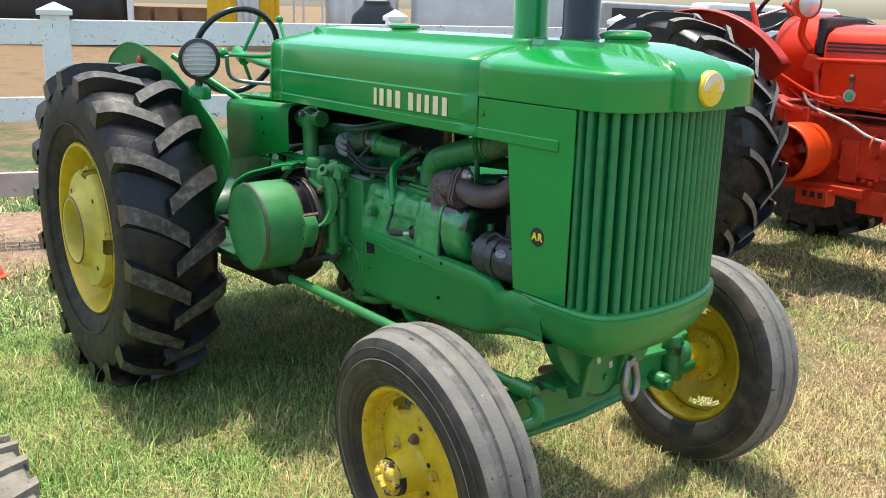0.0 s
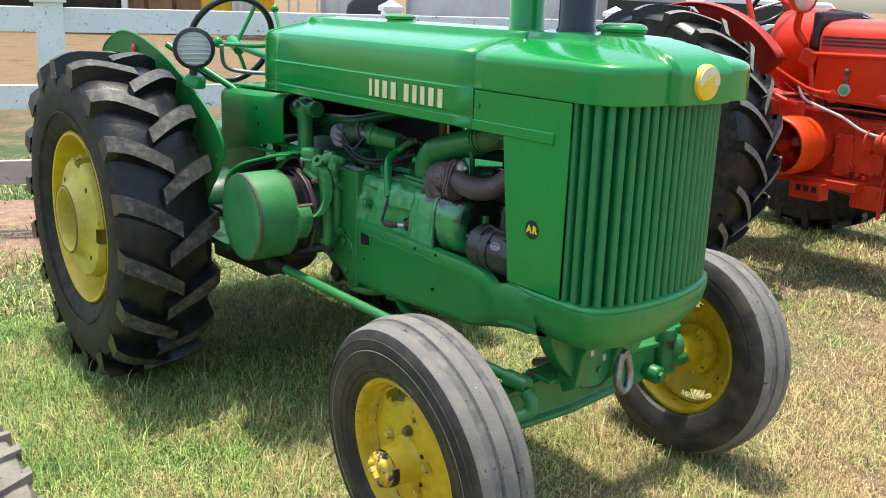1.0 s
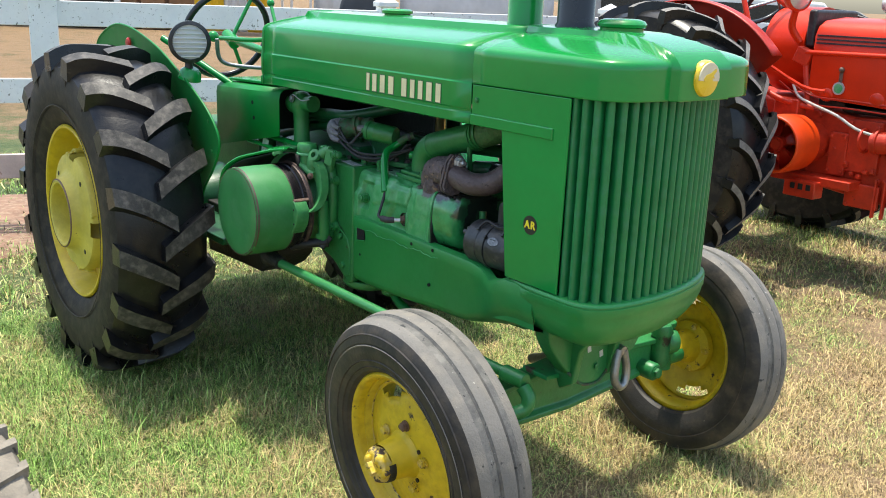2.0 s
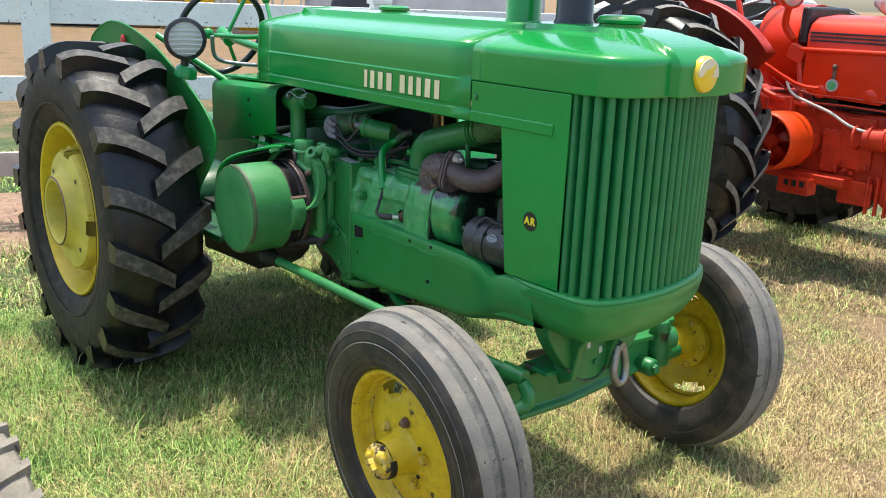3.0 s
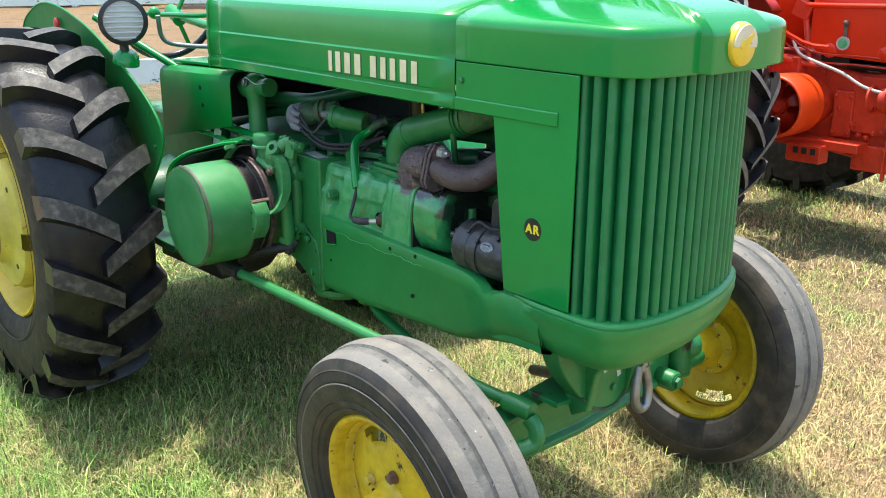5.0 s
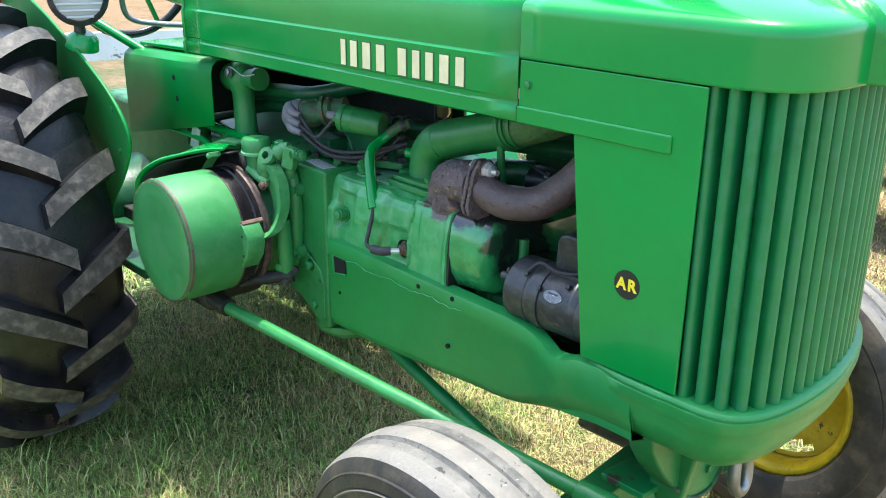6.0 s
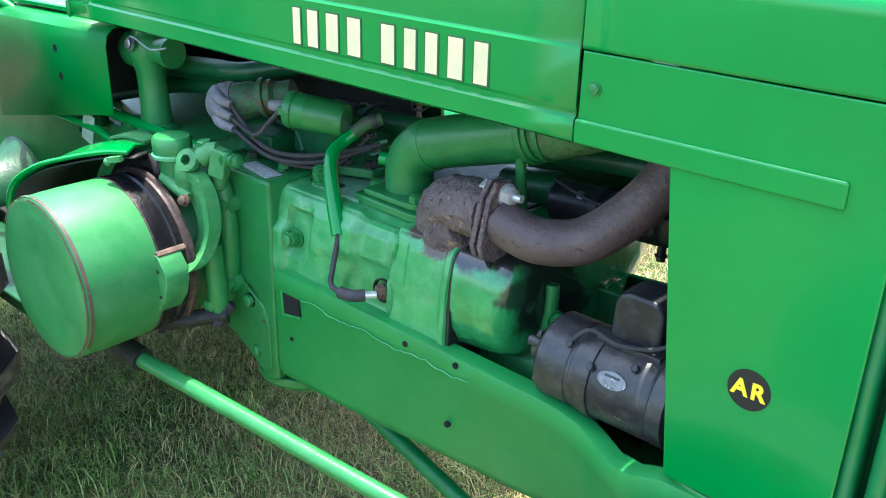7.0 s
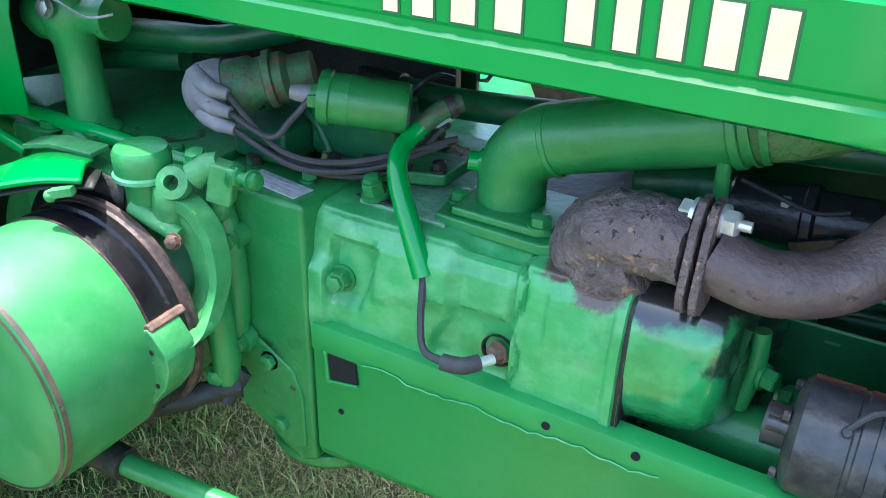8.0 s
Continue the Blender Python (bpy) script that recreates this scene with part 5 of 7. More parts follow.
part("air_pipe", Shape().tube([(-0.09, 0.0, 1.046), (0.0, 0.0, 1.044), (0.12, 0.0, 1.052), (0.30, 0.01, 1.065), (0.60, 0.05, 1.075)], 0.021, 16, 4), GREEN_DARK, tractor, "dark green air pipe")
part("air_pipe_end", Shape().cyl((-0.14, 0.0, 1.046), (-0.07, 0.0, 1.046), 0.024), BLACK_OIL, tractor)
part("pipe_clip", Shape().tube([(-0.035, -0.028, 1.01), (-0.035, -0.030, 1.05), (-0.025, -0.022, 1.072), (-0.012, 0.0, 1.078), (0.0, 0.02, 1.07)], 0.0045, 8, 4), BLACK, tractor)

# generator with its regulator box
gen = part("generator", Shape().lathe([(0.0001, 0.0), (0.045, 0.0), (0.058, 0.004), (0.0655, 0.012), (0.0655, 0.060), (0.0635, 0.062), (0.0635, 0.066), (0.0655, 0.068), (0.0655, 0.185), (0.063, 0.190), (0.066, 0.193), (0.066, 0.215), (0.04, 0.225), (0.0001, 0.225)], (0.520, -0.182, 0.838), (1, 0, 0), 40), GEN_GREY, tractor, "black cylindrical generator", smooth=40)
part("generator_boss", Shape().cyl((0.495, -0.182, 0.838), (0.522, -0.182, 0.838), 0.024).cyl((0.50, -0.215, 0.862), (0.522, -0.215, 0.862), 0.008).cyl((0.50, -0.15, 0.82), (0.522, -0.15, 0.82), 0.008), GEN_GREY, gen)
part("generator_badge", Shape().lathe([(0.0001, 0.0022), (0.022, 0.0016), (0.023, 0.0)], (0, 0, 0), (0, 0, 1), 28).moved(Matrix.Translation((0.655, -0.2405, 0.868)) @ Euler((radians(65), 0, 0)).to_matrix().to_4x4() @ Matrix.Diagonal((1, 0.55, 1, 1))), BADGE, gen, "oval silver badge")
for i in range(2):
    part("badge_line", Shape().box((0.655, -0.2432 - 0.0018 * i + 0.002, 0.874 - 0.010 * i), (0.022 - 0.004 * i, 0.0012, 0.003), (-25, 0, 0)), BLACK, gen)
part("regulator_box", Shape().prism([(0.617, 0.902), (0.695, 0.902), (0.695, 0.960), (0.687, 0.974), (0.675, 0.978), (0.640, 0.978), (0.627, 0.972), (0.620, 0.960)], -0.195, -0.130), BLACK, gen, "black regulator box", bevel=0.007)
part("regulator_base", Shape().box((0.655, -0.165, 0.900), (0.10, 0.085, 0.012)), GEN_GREY, gen, bevel=0.002)
for p in ((0.575, -0.222, 0.885), (0.62, -0.236, 0.872), (0.68, -0.222, 0.888)):
    part("terminal", Shape().bolt(p, (0, -0.8, 0.6), 0.006, 0.010), BLACK, gen)
part("generator_wire", Shape().tube([(0.575, -0.226, 0.892), (0.60, -0.215, 0.915), (0.64, -0.21, 0.905), (0.69, -0.205, 0.915), (0.72, -0.19, 0.93)], 0.0035, 8, 5), WIRE, gen)
part("fan_shaft_tube", Shape().cyl((0.36, -0.10, 0.747), (0.60, -0.10, 0.747), 0.041).cyl((0.40, -0.1, 0.747), (0.412, -0.1, 0.747), 0.046), GREEN_CAST, tractor, "green fan shaft housing")
part("oil_can", Shape().cyl((0.53, -0.02, 0.70), (0.53, -0.02, 0.75), 0.05).cyl((0.53, -0.02, 0.75), (0.53, -0.02, 0.77), 0.03), GREEN_DUSTY, tractor, bevel=0.004)
part("drain_tap", Shape().tube([(0.445, -0.03, 0.74), (0.452, -0.03, 0.79), (0.456, -0.03, 0.815), (0.445, -0.03, 0.83)], 0.009, 10, 4), GREEN_CAST, tractor)
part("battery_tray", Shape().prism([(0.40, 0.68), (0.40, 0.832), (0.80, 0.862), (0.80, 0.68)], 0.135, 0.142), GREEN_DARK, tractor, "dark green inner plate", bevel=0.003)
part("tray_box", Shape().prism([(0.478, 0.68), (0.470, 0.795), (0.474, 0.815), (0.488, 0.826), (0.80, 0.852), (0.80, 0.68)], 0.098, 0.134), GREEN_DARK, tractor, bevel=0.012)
part("tray_lip", Shape().tube([(0.486, 0.097, 0.822), (0.474, 0.097, 0.812), (0.470, 0.097, 0.795), (0.476, 0.097, 0.782), (0.62, 0.097, 0.790), (0.80, 0.097, 0.80)], 0.0022, 8, 3), GREEN_DUSTY, tractor)
part("tray_edge", Shape().tube([(0.40, 0.133, 0.832), (0.80, 0.133, 0.862)], 0.003, 8), GREEN_DUSTY, tractor)
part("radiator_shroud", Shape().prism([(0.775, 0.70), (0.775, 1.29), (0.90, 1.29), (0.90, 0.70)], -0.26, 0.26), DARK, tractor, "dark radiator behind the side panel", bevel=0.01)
# added floor keeps the space below the generator dark
part("belly_pan", Shape().prism([(0.30, 0.612), (0.80, 0.640), (0.96, 0.690), (0.96, 0.700), (0.80, 0.652), (0.30, 0.624)], -0.225, 0.225), GREEN_OIL, tractor, "pan added to hide bright grass between the frame rails", bevel=0.003)
gen.location.x = 0.014
for x_, a_ in ((0.531, 40), (0.531, 130), (0.531, 220), (0.531, 310)):
    p_ = Vector((x_ - 0.010, -0.182 + 0.050 * math.cos(radians(a_)), 0.838 + 0.050 * math.sin(radians(a_))))
    part("through_bolt", Shape().bolt(p_, (-1, 0, 0), 0.006, 0.008), GEN_GREY, gen)
part("generator_strap", Shape().lathe([(0.0655, 0.0), (0.0690, 0.001), (0.0690, 0.018), (0.0655, 0.019)], (0.602, -0.182, 0.838), (1, 0, 0), 40), GEN_GREY, gen, "steel mounting band", smooth=30)
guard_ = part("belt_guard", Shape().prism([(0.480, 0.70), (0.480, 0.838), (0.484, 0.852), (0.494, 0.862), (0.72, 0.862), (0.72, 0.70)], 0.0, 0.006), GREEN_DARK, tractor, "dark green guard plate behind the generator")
part("guard_edge", Shape().tube([(0.479, 0.0, 0.70), (0.479, 0.0, 0.838), (0.484, 0.0, 0.853), (0.494, 0.0, 0.863), (0.72, 0.0, 0.863)], 0.0022, 8), GREEN_FORK, guard_, "pale rolled edge")
for x_ in (0.545, 0.62):
    part("guard_slot", Shape().box((x_, -0.0008, 0.845), (0.018, 0.0016, 0.003)), GREEN_FORK, guard_)
part("drain_pipe", Shape().tube([(0.478, -0.115, 0.905), (0.480, -0.118, 0.86), (0.470, -0.12, 0.80)], 0.011, 12, 4), GREEN_CAST, tractor)
pul_ = part("generator_pulley", Shape().lathe([(0.0001, 0.0), (0.030, 0.0), (0.048, 0.004), (0.040, 0.012), (0.048, 0.020), (0.030, 0.024), (0.0001, 0.024)], (0.748, -0.182, 0.838), (1, 0, 0), 32), BLACK, tractor, "grooved black belt pulley", smooth=40)
part("fan_belt", Shape().loft([[(0.756, y, z), (0.766, y, z), (0.766, y * 0.97 - 0.004, z * 0.985), (0.756, y * 0.97 - 0.004, z * 0.985)] for y, z in [(-0.182 + 0.052 * math.cos(a), 0.838 + 0.052 * math.sin(a)) for a in [radians(200 - 12 * i) for i in range(18)]]]), WIRE, pul_, "worn rubber fan belt")
# added dark plate keeps the depth of the engine bay black
part("firewall", Shape().box((-0.55, 0.16, 1.10), (0.96, 0.02, 0.32)), DARK, tractor, "dark plate added to block the bright view through the bay", bevel=0.004)
# added panel closes the far side so the bay stays dark
part("far_cover", Shape().box((-0.53, 0.245, 1.09), (0.90, 0.012, 0.27)), GREEN_DARK, tractor, "panel added to darken the bay beyond the engine", bevel=0.003)
part("flywheel", Shape().lathe([(0.0001, 0.25), (0.27, 0.25), (0.29, 0.27), (0.29, 0.44), (0.27, 0.46), (0.0001, 0.47)], (PC_X, 0, 0.788), (0, 1, 0), 48), GREEN, tractor, "green flywheel cover", smooth=40)
part("fuel_tank", Shape().prism([(-0.52, 1.26), (0.56, 1.24), (0.56, 1.40), (-0.52, 1.40)], -0.24, 0.24), GREEN_WORN, tractor, "fuel tank under the hood", bevel=0.03)
bowl_ = part("sediment_bowl", Shape().lathe([(0.0001, -0.05), (0.015, -0.05), (0.021, -0.04), (0.021, 0.0), (0.024, 0.004), (0.024, 0.012), (0.012, 0.016), (0.012, 0.04)], (0.03, 0.06, 1.125), (0, 0, 1), 20), BRASS, tractor, "small amber fuel sediment bowl")
part("bowl_bail", Shape().tube([(0.03, 0.035, 1.13), (0.03, 0.033, 1.07), (0.03, 0.06, 1.062), (0.03, 0.087, 1.07), (0.03, 0.085, 1.13)], 0.003, 8), WIRE, bowl_)

# ignition: distributor with grey cap, coil and leads
da = Vector((0.80, 0.52, 0.20)).normalized()
d0 = Vector((-0.262, -0.204, 1.063))
dist = part("distributor", Shape().lathe([(0.032, 0.042), (0.0355, 0.046), (0.0355, 0.078), (0.031, 0.084), (0.031, 0.096), (0.038, 0.099), (0.038, 0.108), (0.033, 0.110), (0.033, 0.122), (0.026, 0.130), (0.026, 0.160), (0.0001, 0.160)], d0, da, 28), DIST_BROWN, tractor, "old green distributor body")
part("distributor_cap", Shape().lathe([(0.0001, -0.012), (0.020, -0.010), (0.033, -0.001), (0.039, 0.013), (0.0405, 0.038), (0.037, 0.045), (0.0001, 0.045)], d0, da, 28), GREY_RUBBER, dist, "grey rubber distributor cap", smooth=60)
_, du, dw = basis(da)
socket_places = [Vector((-0.212, -0.222, 1.084)), Vector((-0.207, -0.227, 1.062)), Vector((-0.200, -0.229, 1.042))]
for p in socket_places:
    part("cap_boot", Shape().tube([p + Vector((-0.04, 0.018, 0.006)), p + Vector((-0.018, 0.004, 0.004)), p, p + Vector((0.022, 0.005, -0.004))], (0.0155, 0.0075), 16), GREY_RUBBER, dist)
part("coil_lead", Shape().tube([socket_places[1] + Vector((0.020, 0.005, -0.004)), (-0.13, -0.215, 1.035), (-0.105, -0.20, 1.06), (-0.085, -0.185, 1.088)], 0.0042, 8, 6), WIRE, dist)
part("plug_lead", Shape().tube([socket_places[2] + Vector((0.020, 0.005, -0.004)), (-0.10, -0.20, 0.995), (-0.02, -0.15, 0.995), (0.06, -0.10, 1.03)], 0.0042, 8, 6), WIRE, dist)
part("plug_lead", Shape().tube([socket_places[0] + Vector((0.020, 0.005, -0.004)), (-0.12, -0.205, 1.015), (-0.04, -0.165, 1.005), (0.07, -0.09, 1.035)], 0.0042, 8, 6), WIRE, dist)
ca = (Vector((0.020, -0.128, 1.078)) - Vector((-0.082, -0.178, 1.090))).normalized()
c0 = Vector((-0.084, -0.172, 1.086))
for lead_ in range(3):
    o_ = 0.007 * lead_
    part("loom_wire", Shape().tube([(-0.17, -0.205 + o_, 1.020 - o_), (-0.12, -0.190 + o_, 0.990 + 0.4 * o_), (-0.06, -0.165 + 1.4 * o_, 0.980 + 0.5 * o_), (0.0, -0.130 + o_, 0.990 + o_), (0.055, -0.10 + o_, 1.050)], 0.0036, 8, 5), WIRE, dist)
coil = part("ignition_coil", Shape().lathe([(0.012, -0.012), (0.016, 0.0), (0.032, 0.002), (0.0345, 0.008), (0.0345, 0.016), (0.032, 0.018), (0.032, 0.038), (0.0328, 0.040), (0.032, 0.042), (0.032, 0.108), (0.029, 0.114), (0.0001, 0.114)], c0, ca, 28), GREEN_CAST, tractor, "green painted ignition coil", smooth=40)
part("coil_clip", Shape().box(c0 + ca * 0.025 + Vector((-0.014, -0.027, 0.002)), (0.022, 0.006, 0.016), (0, 0, 30)), GREEN_CAST, coil, bevel=0.002)
part("coil_boot", Shape().tube([c0 + ca * 0.004, c0 - ca * 0.018, c0 - ca * 0.035], (0.015, 0.009), 12), GREY_RUBBER, coil)
part("ignition_bracket", Shape().box((-0.08, -0.08, 1.02), (0.14, 0.06, 0.09)).box((-0.20, -0.10, 0.99), (0.09, 0.12, 0.05)), GREEN_DARK, tractor, bevel=0.008)

# governor stand pipe, breather and rods
stand = part("governor_post", Shape().lathe([(0.046, 0.0), (0.042, 0.010), (0.031, 0.018), (0.029, 0.10), (0.030, 0.13), (0.038, 0.15), (0.042, 0.17), (0.038, 0.195), (0.024, 0.21), (0.0001, 0.214)], (-0.470, -0.205, 0.968), (-0.06, 0, 1), 28), GREEN_CAST, tractor, "green cast governor post", smooth=50)
part("governor_neck", Shape().lathe([(0.0001, -0.066), (0.026, -0.060), (0.038, -0.036), (0.040, -0.005), (0.030, 0.03), (0.024, 0.055), (0.024, 0.075), (0.030, 0.078), (0.030, 0.094), (0.0001, 0.094)], (-0.490, -0.205, 1.135), (1, 0.05, 0.06), 24), GREEN_CAST, stand, smooth=50)
part("governor_screw", Shape().bolt((-0.47, -0.247, 1.155), (0, -1, 0.2), 0.012, 0.010), STEEL, stand)
part("seal_wire", Shape().tube([(-0.47, -0.255, 1.165), (-0.44, -0.258, 1.172), (-0.38, -0.26, 1.158), (-0.34, -0.25, 1.165)], 0.0018, 6, 5), STEEL, stand)
for p in ((-0.43, -0.235, 0.969), (-0.525, -0.235, 0.969)):
    part("post_bolt", Shape().bolt(p, (0, 0, 1), 0.015, 0.016), GREEN_CAST, stand)
part("fuel_line", Shape().tube([(-0.62, -0.14, 1.085), (-0.41, -0.12, 1.10), (-0.30, -0.10, 1.105), (-0.18, -0.04, 1.135), (-0.10, 0.0, 1.16)], 0.020, 14, 4), GREEN_DARK, tractor)
part("rear_line", Shape().tube([(-0.95, -0.10, 0.985), (-0.64, -0.10, 1.056), (-0.50, -0.10, 1.075), (-0.37, -0.10, 1.092)], 0.019, 14, 4), GREEN_DARK, tractor)
part("rear_line", Shape().tube([(-0.95, -0.10, 0.935), (-0.65, -0.10, 1.013), (-0.52, -0.10, 1.043), (-0.40, -0.08, 1.055)], 0.019, 14, 4), GREEN_DARK, tractor)
part("upright_pipe", Shape().tube([(-0.72, -0.20, 0.93), (-0.72, -0.20, 1.03)], 0.018, 12), GREEN_DARK, tractor)
part("upright_pipe", Shape().tube([(-0.80, -0.20, 0.90), (-0.80, -0.20, 1.03)], 0.016, 12), GREEN_DARK, tractor)
part("control_rod", Shape().tube([(-0.95, -0.245, 1.005), (-0.25, -0.225, 0.972)], 0.0125, 12), GREEN, tractor, "long thin green control rod")
part("loose_rod", Shape().tube([(-0.86, -0.28, 0.965), (-0.60, -0.27, 0.957), (-0.545, -0.268, 0.94)], 0.009, 10), GREEN, tractor)
part("paper_tag", Shape().box((-0.635, -0.275, 0.955), (0.035, 0.002, 0.075), (8, 25, 10)), PAPER, tractor, "grubby white tag tied to a rod")

# breather cap, clutch fork and belt pulley
breath = part("breather_cap", Shape().lathe([(0.026, -0.06), (0.027, 0.0), (0.036, 0.002), (0.0368, 0.008), (0.0368, 0.030), (0.033, 0.037), (0.0001, 0.041)], (-0.268, -0.300, 0.985), (0, 0, 1), 28), GREEN_CAST, tractor, "green screw-on breather cap", smooth=40)
part("breather_ring", Shape().lathe([(0.0362, -0.004), (0.0395, -0.002), (0.0395, 0.003), (0.0362, 0.006)], (-0.268, -0.300, 0.985), (0, 0, 1), 28), GREEN_DUSTY, breath)
part("clutch_housing", Shape().lathe([(0.15, 0.22), (0.15, 0.255), (0.125, 0.27), (0.095, 0.30), (0.085, 0.345), (0.0001, 0.345)], (-0.328, 0, 0.788), (0, -1, 0), 40), GREEN_CAST, tractor, "round green clutch housing", smooth=45, bevel=0.004)
part("housing_shelf", Shape().box((-0.30, -0.255, 0.955), (0.22, 0.10, 0.022)), GREEN_CAST, tractor, bevel=0.006)
arm_out = curve([(-0.250, -0.300, 0.948), (-0.228, -0.302, 0.962), (-0.196, -0.302, 0.968), (-0.170, -0.302, 0.952), (-0.152, -0.302, 0.922), (-0.147, -0.304, 0.870), (-0.150, -0.318, 0.828), (-0.146, -0.346, 0.806), (-0.156, -0.378, 0.797), (-0.172, -0.402, 0.794)], 5)
arm_in = curve([(-0.248, -0.300, 0.918), (-0.232, -0.302, 0.916), (-0.214, -0.302, 0.908), (-0.202, -0.302, 0.892), (-0.196, -0.302, 0.868), (-0.196, -0.306, 0.838), (-0.200, -0.322, 0.812), (-0.190, -0.346, 0.806), (-0.184, -0.378, 0.806), (-0.186, -0.402, 0.806)], 5)
fork = part("clutch_fork", Shape().loft([[o + Vector((0, -0.012, 0)), o + Vector((0, 0.016, 0)), i_ + Vector((0, 0.016, 0)), i_ + Vector((0, -0.004, 0)), o.lerp(i_, 0.45) + Vector((0, -0.004, 0)), o.lerp(i_, 0.28) + Vector((0, -0.012, 0))] for o, i_ in zip(arm_out, arm_in)]), GREEN_FORK, tractor, "curved pale green clutch fork arm", bevel=0.003, smooth=30)
part("fork_boss", Shape().lathe([(0.0001, 0), (0.018, 0.0), (0.023, 0.006), (0.023, 0.05), (0.019, 0.056), (0.0001, 0.056)], (-0.232, -0.300, 0.925), (0.15, 0, 1), 20), GREEN_FORK, fork, smooth=45)
part("fork_eye", Shape().lathe([(0.010, -0.011), (0.021, -0.009), (0.024, 0.0), (0.021, 0.009), (0.010, 0.011)], (-0.213, -0.303, 0.986), (0.3, -0.8, 0.4), 20, ring=True).tube([(-0.200, -0.285, 0.99), (-0.185, -0.272, 1.005), (-0.172, -0.265, 1.008)], (0.019, 0.015), 12), GREEN_FORK, fork)
part("fork_post", Shape().box((-0.165, -0.268, 0.985), (0.034, 0.026, 0.055), (0, 12, 20)).cyl((-0.185, -0.262, 0.93), (-0.172, -0.262, 1.0), 0.015), GREEN_FORK, fork, bevel=0.004)
part("fork_bolt", Shape().bolt((-0.203, -0.272, 1.008), (0, -0.2, 1), 0.013, 0.014), GREEN_CAST, fork)
part("adjuster", Shape().cyl((-0.15, -0.264, 0.996), (-0.112, -0.270, 1.0), 0.008).bolt((-0.150, -0.264, 0.996), (1, -0.2, 0.1), 0.013, 0.014).bolt((-0.116, -0.269, 1.0), (1, -0.2, 0.1), 0.011, 0.012), GREEN_CAST, fork)
part("fork_stop", Shape().bolt((-0.204, -0.324, 0.916), (0.3, -1, 0.3), 0.009, 0.012), RUST_EDGE, fork)
part("stop_lug", Shape().tube([(-0.275, -0.318, 0.945), (-0.24, -0.316, 0.932), (-0.206, -0.312, 0.918)], (0.014, 0.012), 12), GREEN_FORK, fork)
part("brake_shoe", Shape().prism([(-0.190, 0.836), (-0.176, 0.842), (-0.168, 0.836), (-0.150, 0.812), (-0.148, 0.790), (-0.158, 0.758), (-0.186, 0.722), (-0.192, 0.724), (-0.182, 0.760), (-0.180, 0.79), (-0.184, 0.82)], -0.412, -0.362), GREEN_FORK, fork, "flat brake shoe with a brown worn edge", bevel=0.004)
part("shoe_top", Shape().prism([(-0.193, 0.838), (-0.176, 0.848), (-0.168, 0.840), (-0.176, 0.834), (-0.188, 0.828)], -0.410, -0.350), RUST_EDGE, fork, bevel=0.003)
for x, z in ((-0.172, 0.81), (-0.170, 0.76)):
    part("shoe_rivet", Shape().cyl((x, -0.411, z), (x, -0.4135, z), 0.0035, n=10), DARK, fork)
part("fork_lower", Shape().tube([(-0.200, -0.255, 0.955), (-0.186, -0.252, 0.915), (-0.180, -0.250, 0.84), (-0.186, -0.250, 0.76), (-0.205, -0.25, 0.695)], 0.020, 12, 5).tube([(-0.175, -0.295, 0.83), (-0.172, -0.290, 0.73), (-0.18, -0.285, 0.68)], 0.020, 12), GREEN_CAST, fork, bevel=0.002)
for p in ((-0.176, -0.256, 0.898), (-0.178, -0.256, 0.733), (-0.185, -0.295, 0.70)):
    part("fork_nut", Shape().cyl(Vector(p) + Vector((0, 0.02, 0)), p, 0.019).bolt(p, (0.3, -1, 0), 0.013, 0.016), GREEN_CAST, fork)
part("clutch_linkage", roughened(Shape().tube([(-0.26, -0.37, 0.655), (-0.21, -0.33, 0.672), (-0.16, -0.28, 0.68)], 0.016, 12, 4).cyl((-0.175, -0.30, 0.66), (-0.165, -0.27, 0.70), 0.014), 0.006, 60), DARK, tractor, "greasy black linkage")

PC = (-0.328, 0.788)
pulley = part("belt_pulley", Shape().lathe([(0.0001, 0.552), (0.10, 0.5515), (0.146, 0.550), (0.1505, 0.548), (0.1535, 0.545), (0.1555, 0.50), (0.156, 0.47), (0.1555, 0.402), (0.1535, 0.400), (0.14, 0.398)], (PC[0], 0, PC[1]), (0, -1, 0), 64), GREEN_DRUM, tractor, "sun-faded green belt pulley drum", smooth=35)
part("pulley_rim", Shape().lathe([(0.1485, 0.5508), (0.1525, 0.5495)], (PC[0], 0, PC[1]), (0, -1, 0), 64).lathe([(0.1545, 0.546), (0.1560, 0.540)], (PC[0], 0, PC[1]), (0, -1, 0), 64), RIM_EDGE, pulley, "brown worn rim edge")
part("pulley_band", Shape().lathe([(0.150, 0.402), (0.1555, 0.400), (0.1565, 0.392), (0.1565, 0.377), (0.153, 0.374), (0.153, 0.366), (0.157, 0.363), (0.157, 0.350), (0.152, 0.348)], (PC[0], 0, PC[1]), (0, -1, 0), 72), BAND, pulley, "scorched dark brake band", smooth=30)
part("band_edge", Shape().lathe([(0.152, 0.3495), (0.158, 0.3495), (0.159, 0.344), (0.163, 0.341), (0.163, 0.334), (0.12, 0.332)], (PC[0], 0, PC[1]), (0, -1, 0), 72).lathe([(0.1545, 0.404), (0.1568, 0.4035), (0.1568, 0.4005), (0.1545, 0.400)], (PC[0], 0, PC[1]), (0, -1, 0), 72), BAND_RUST, pulley, "brown scorched edge", smooth=30)
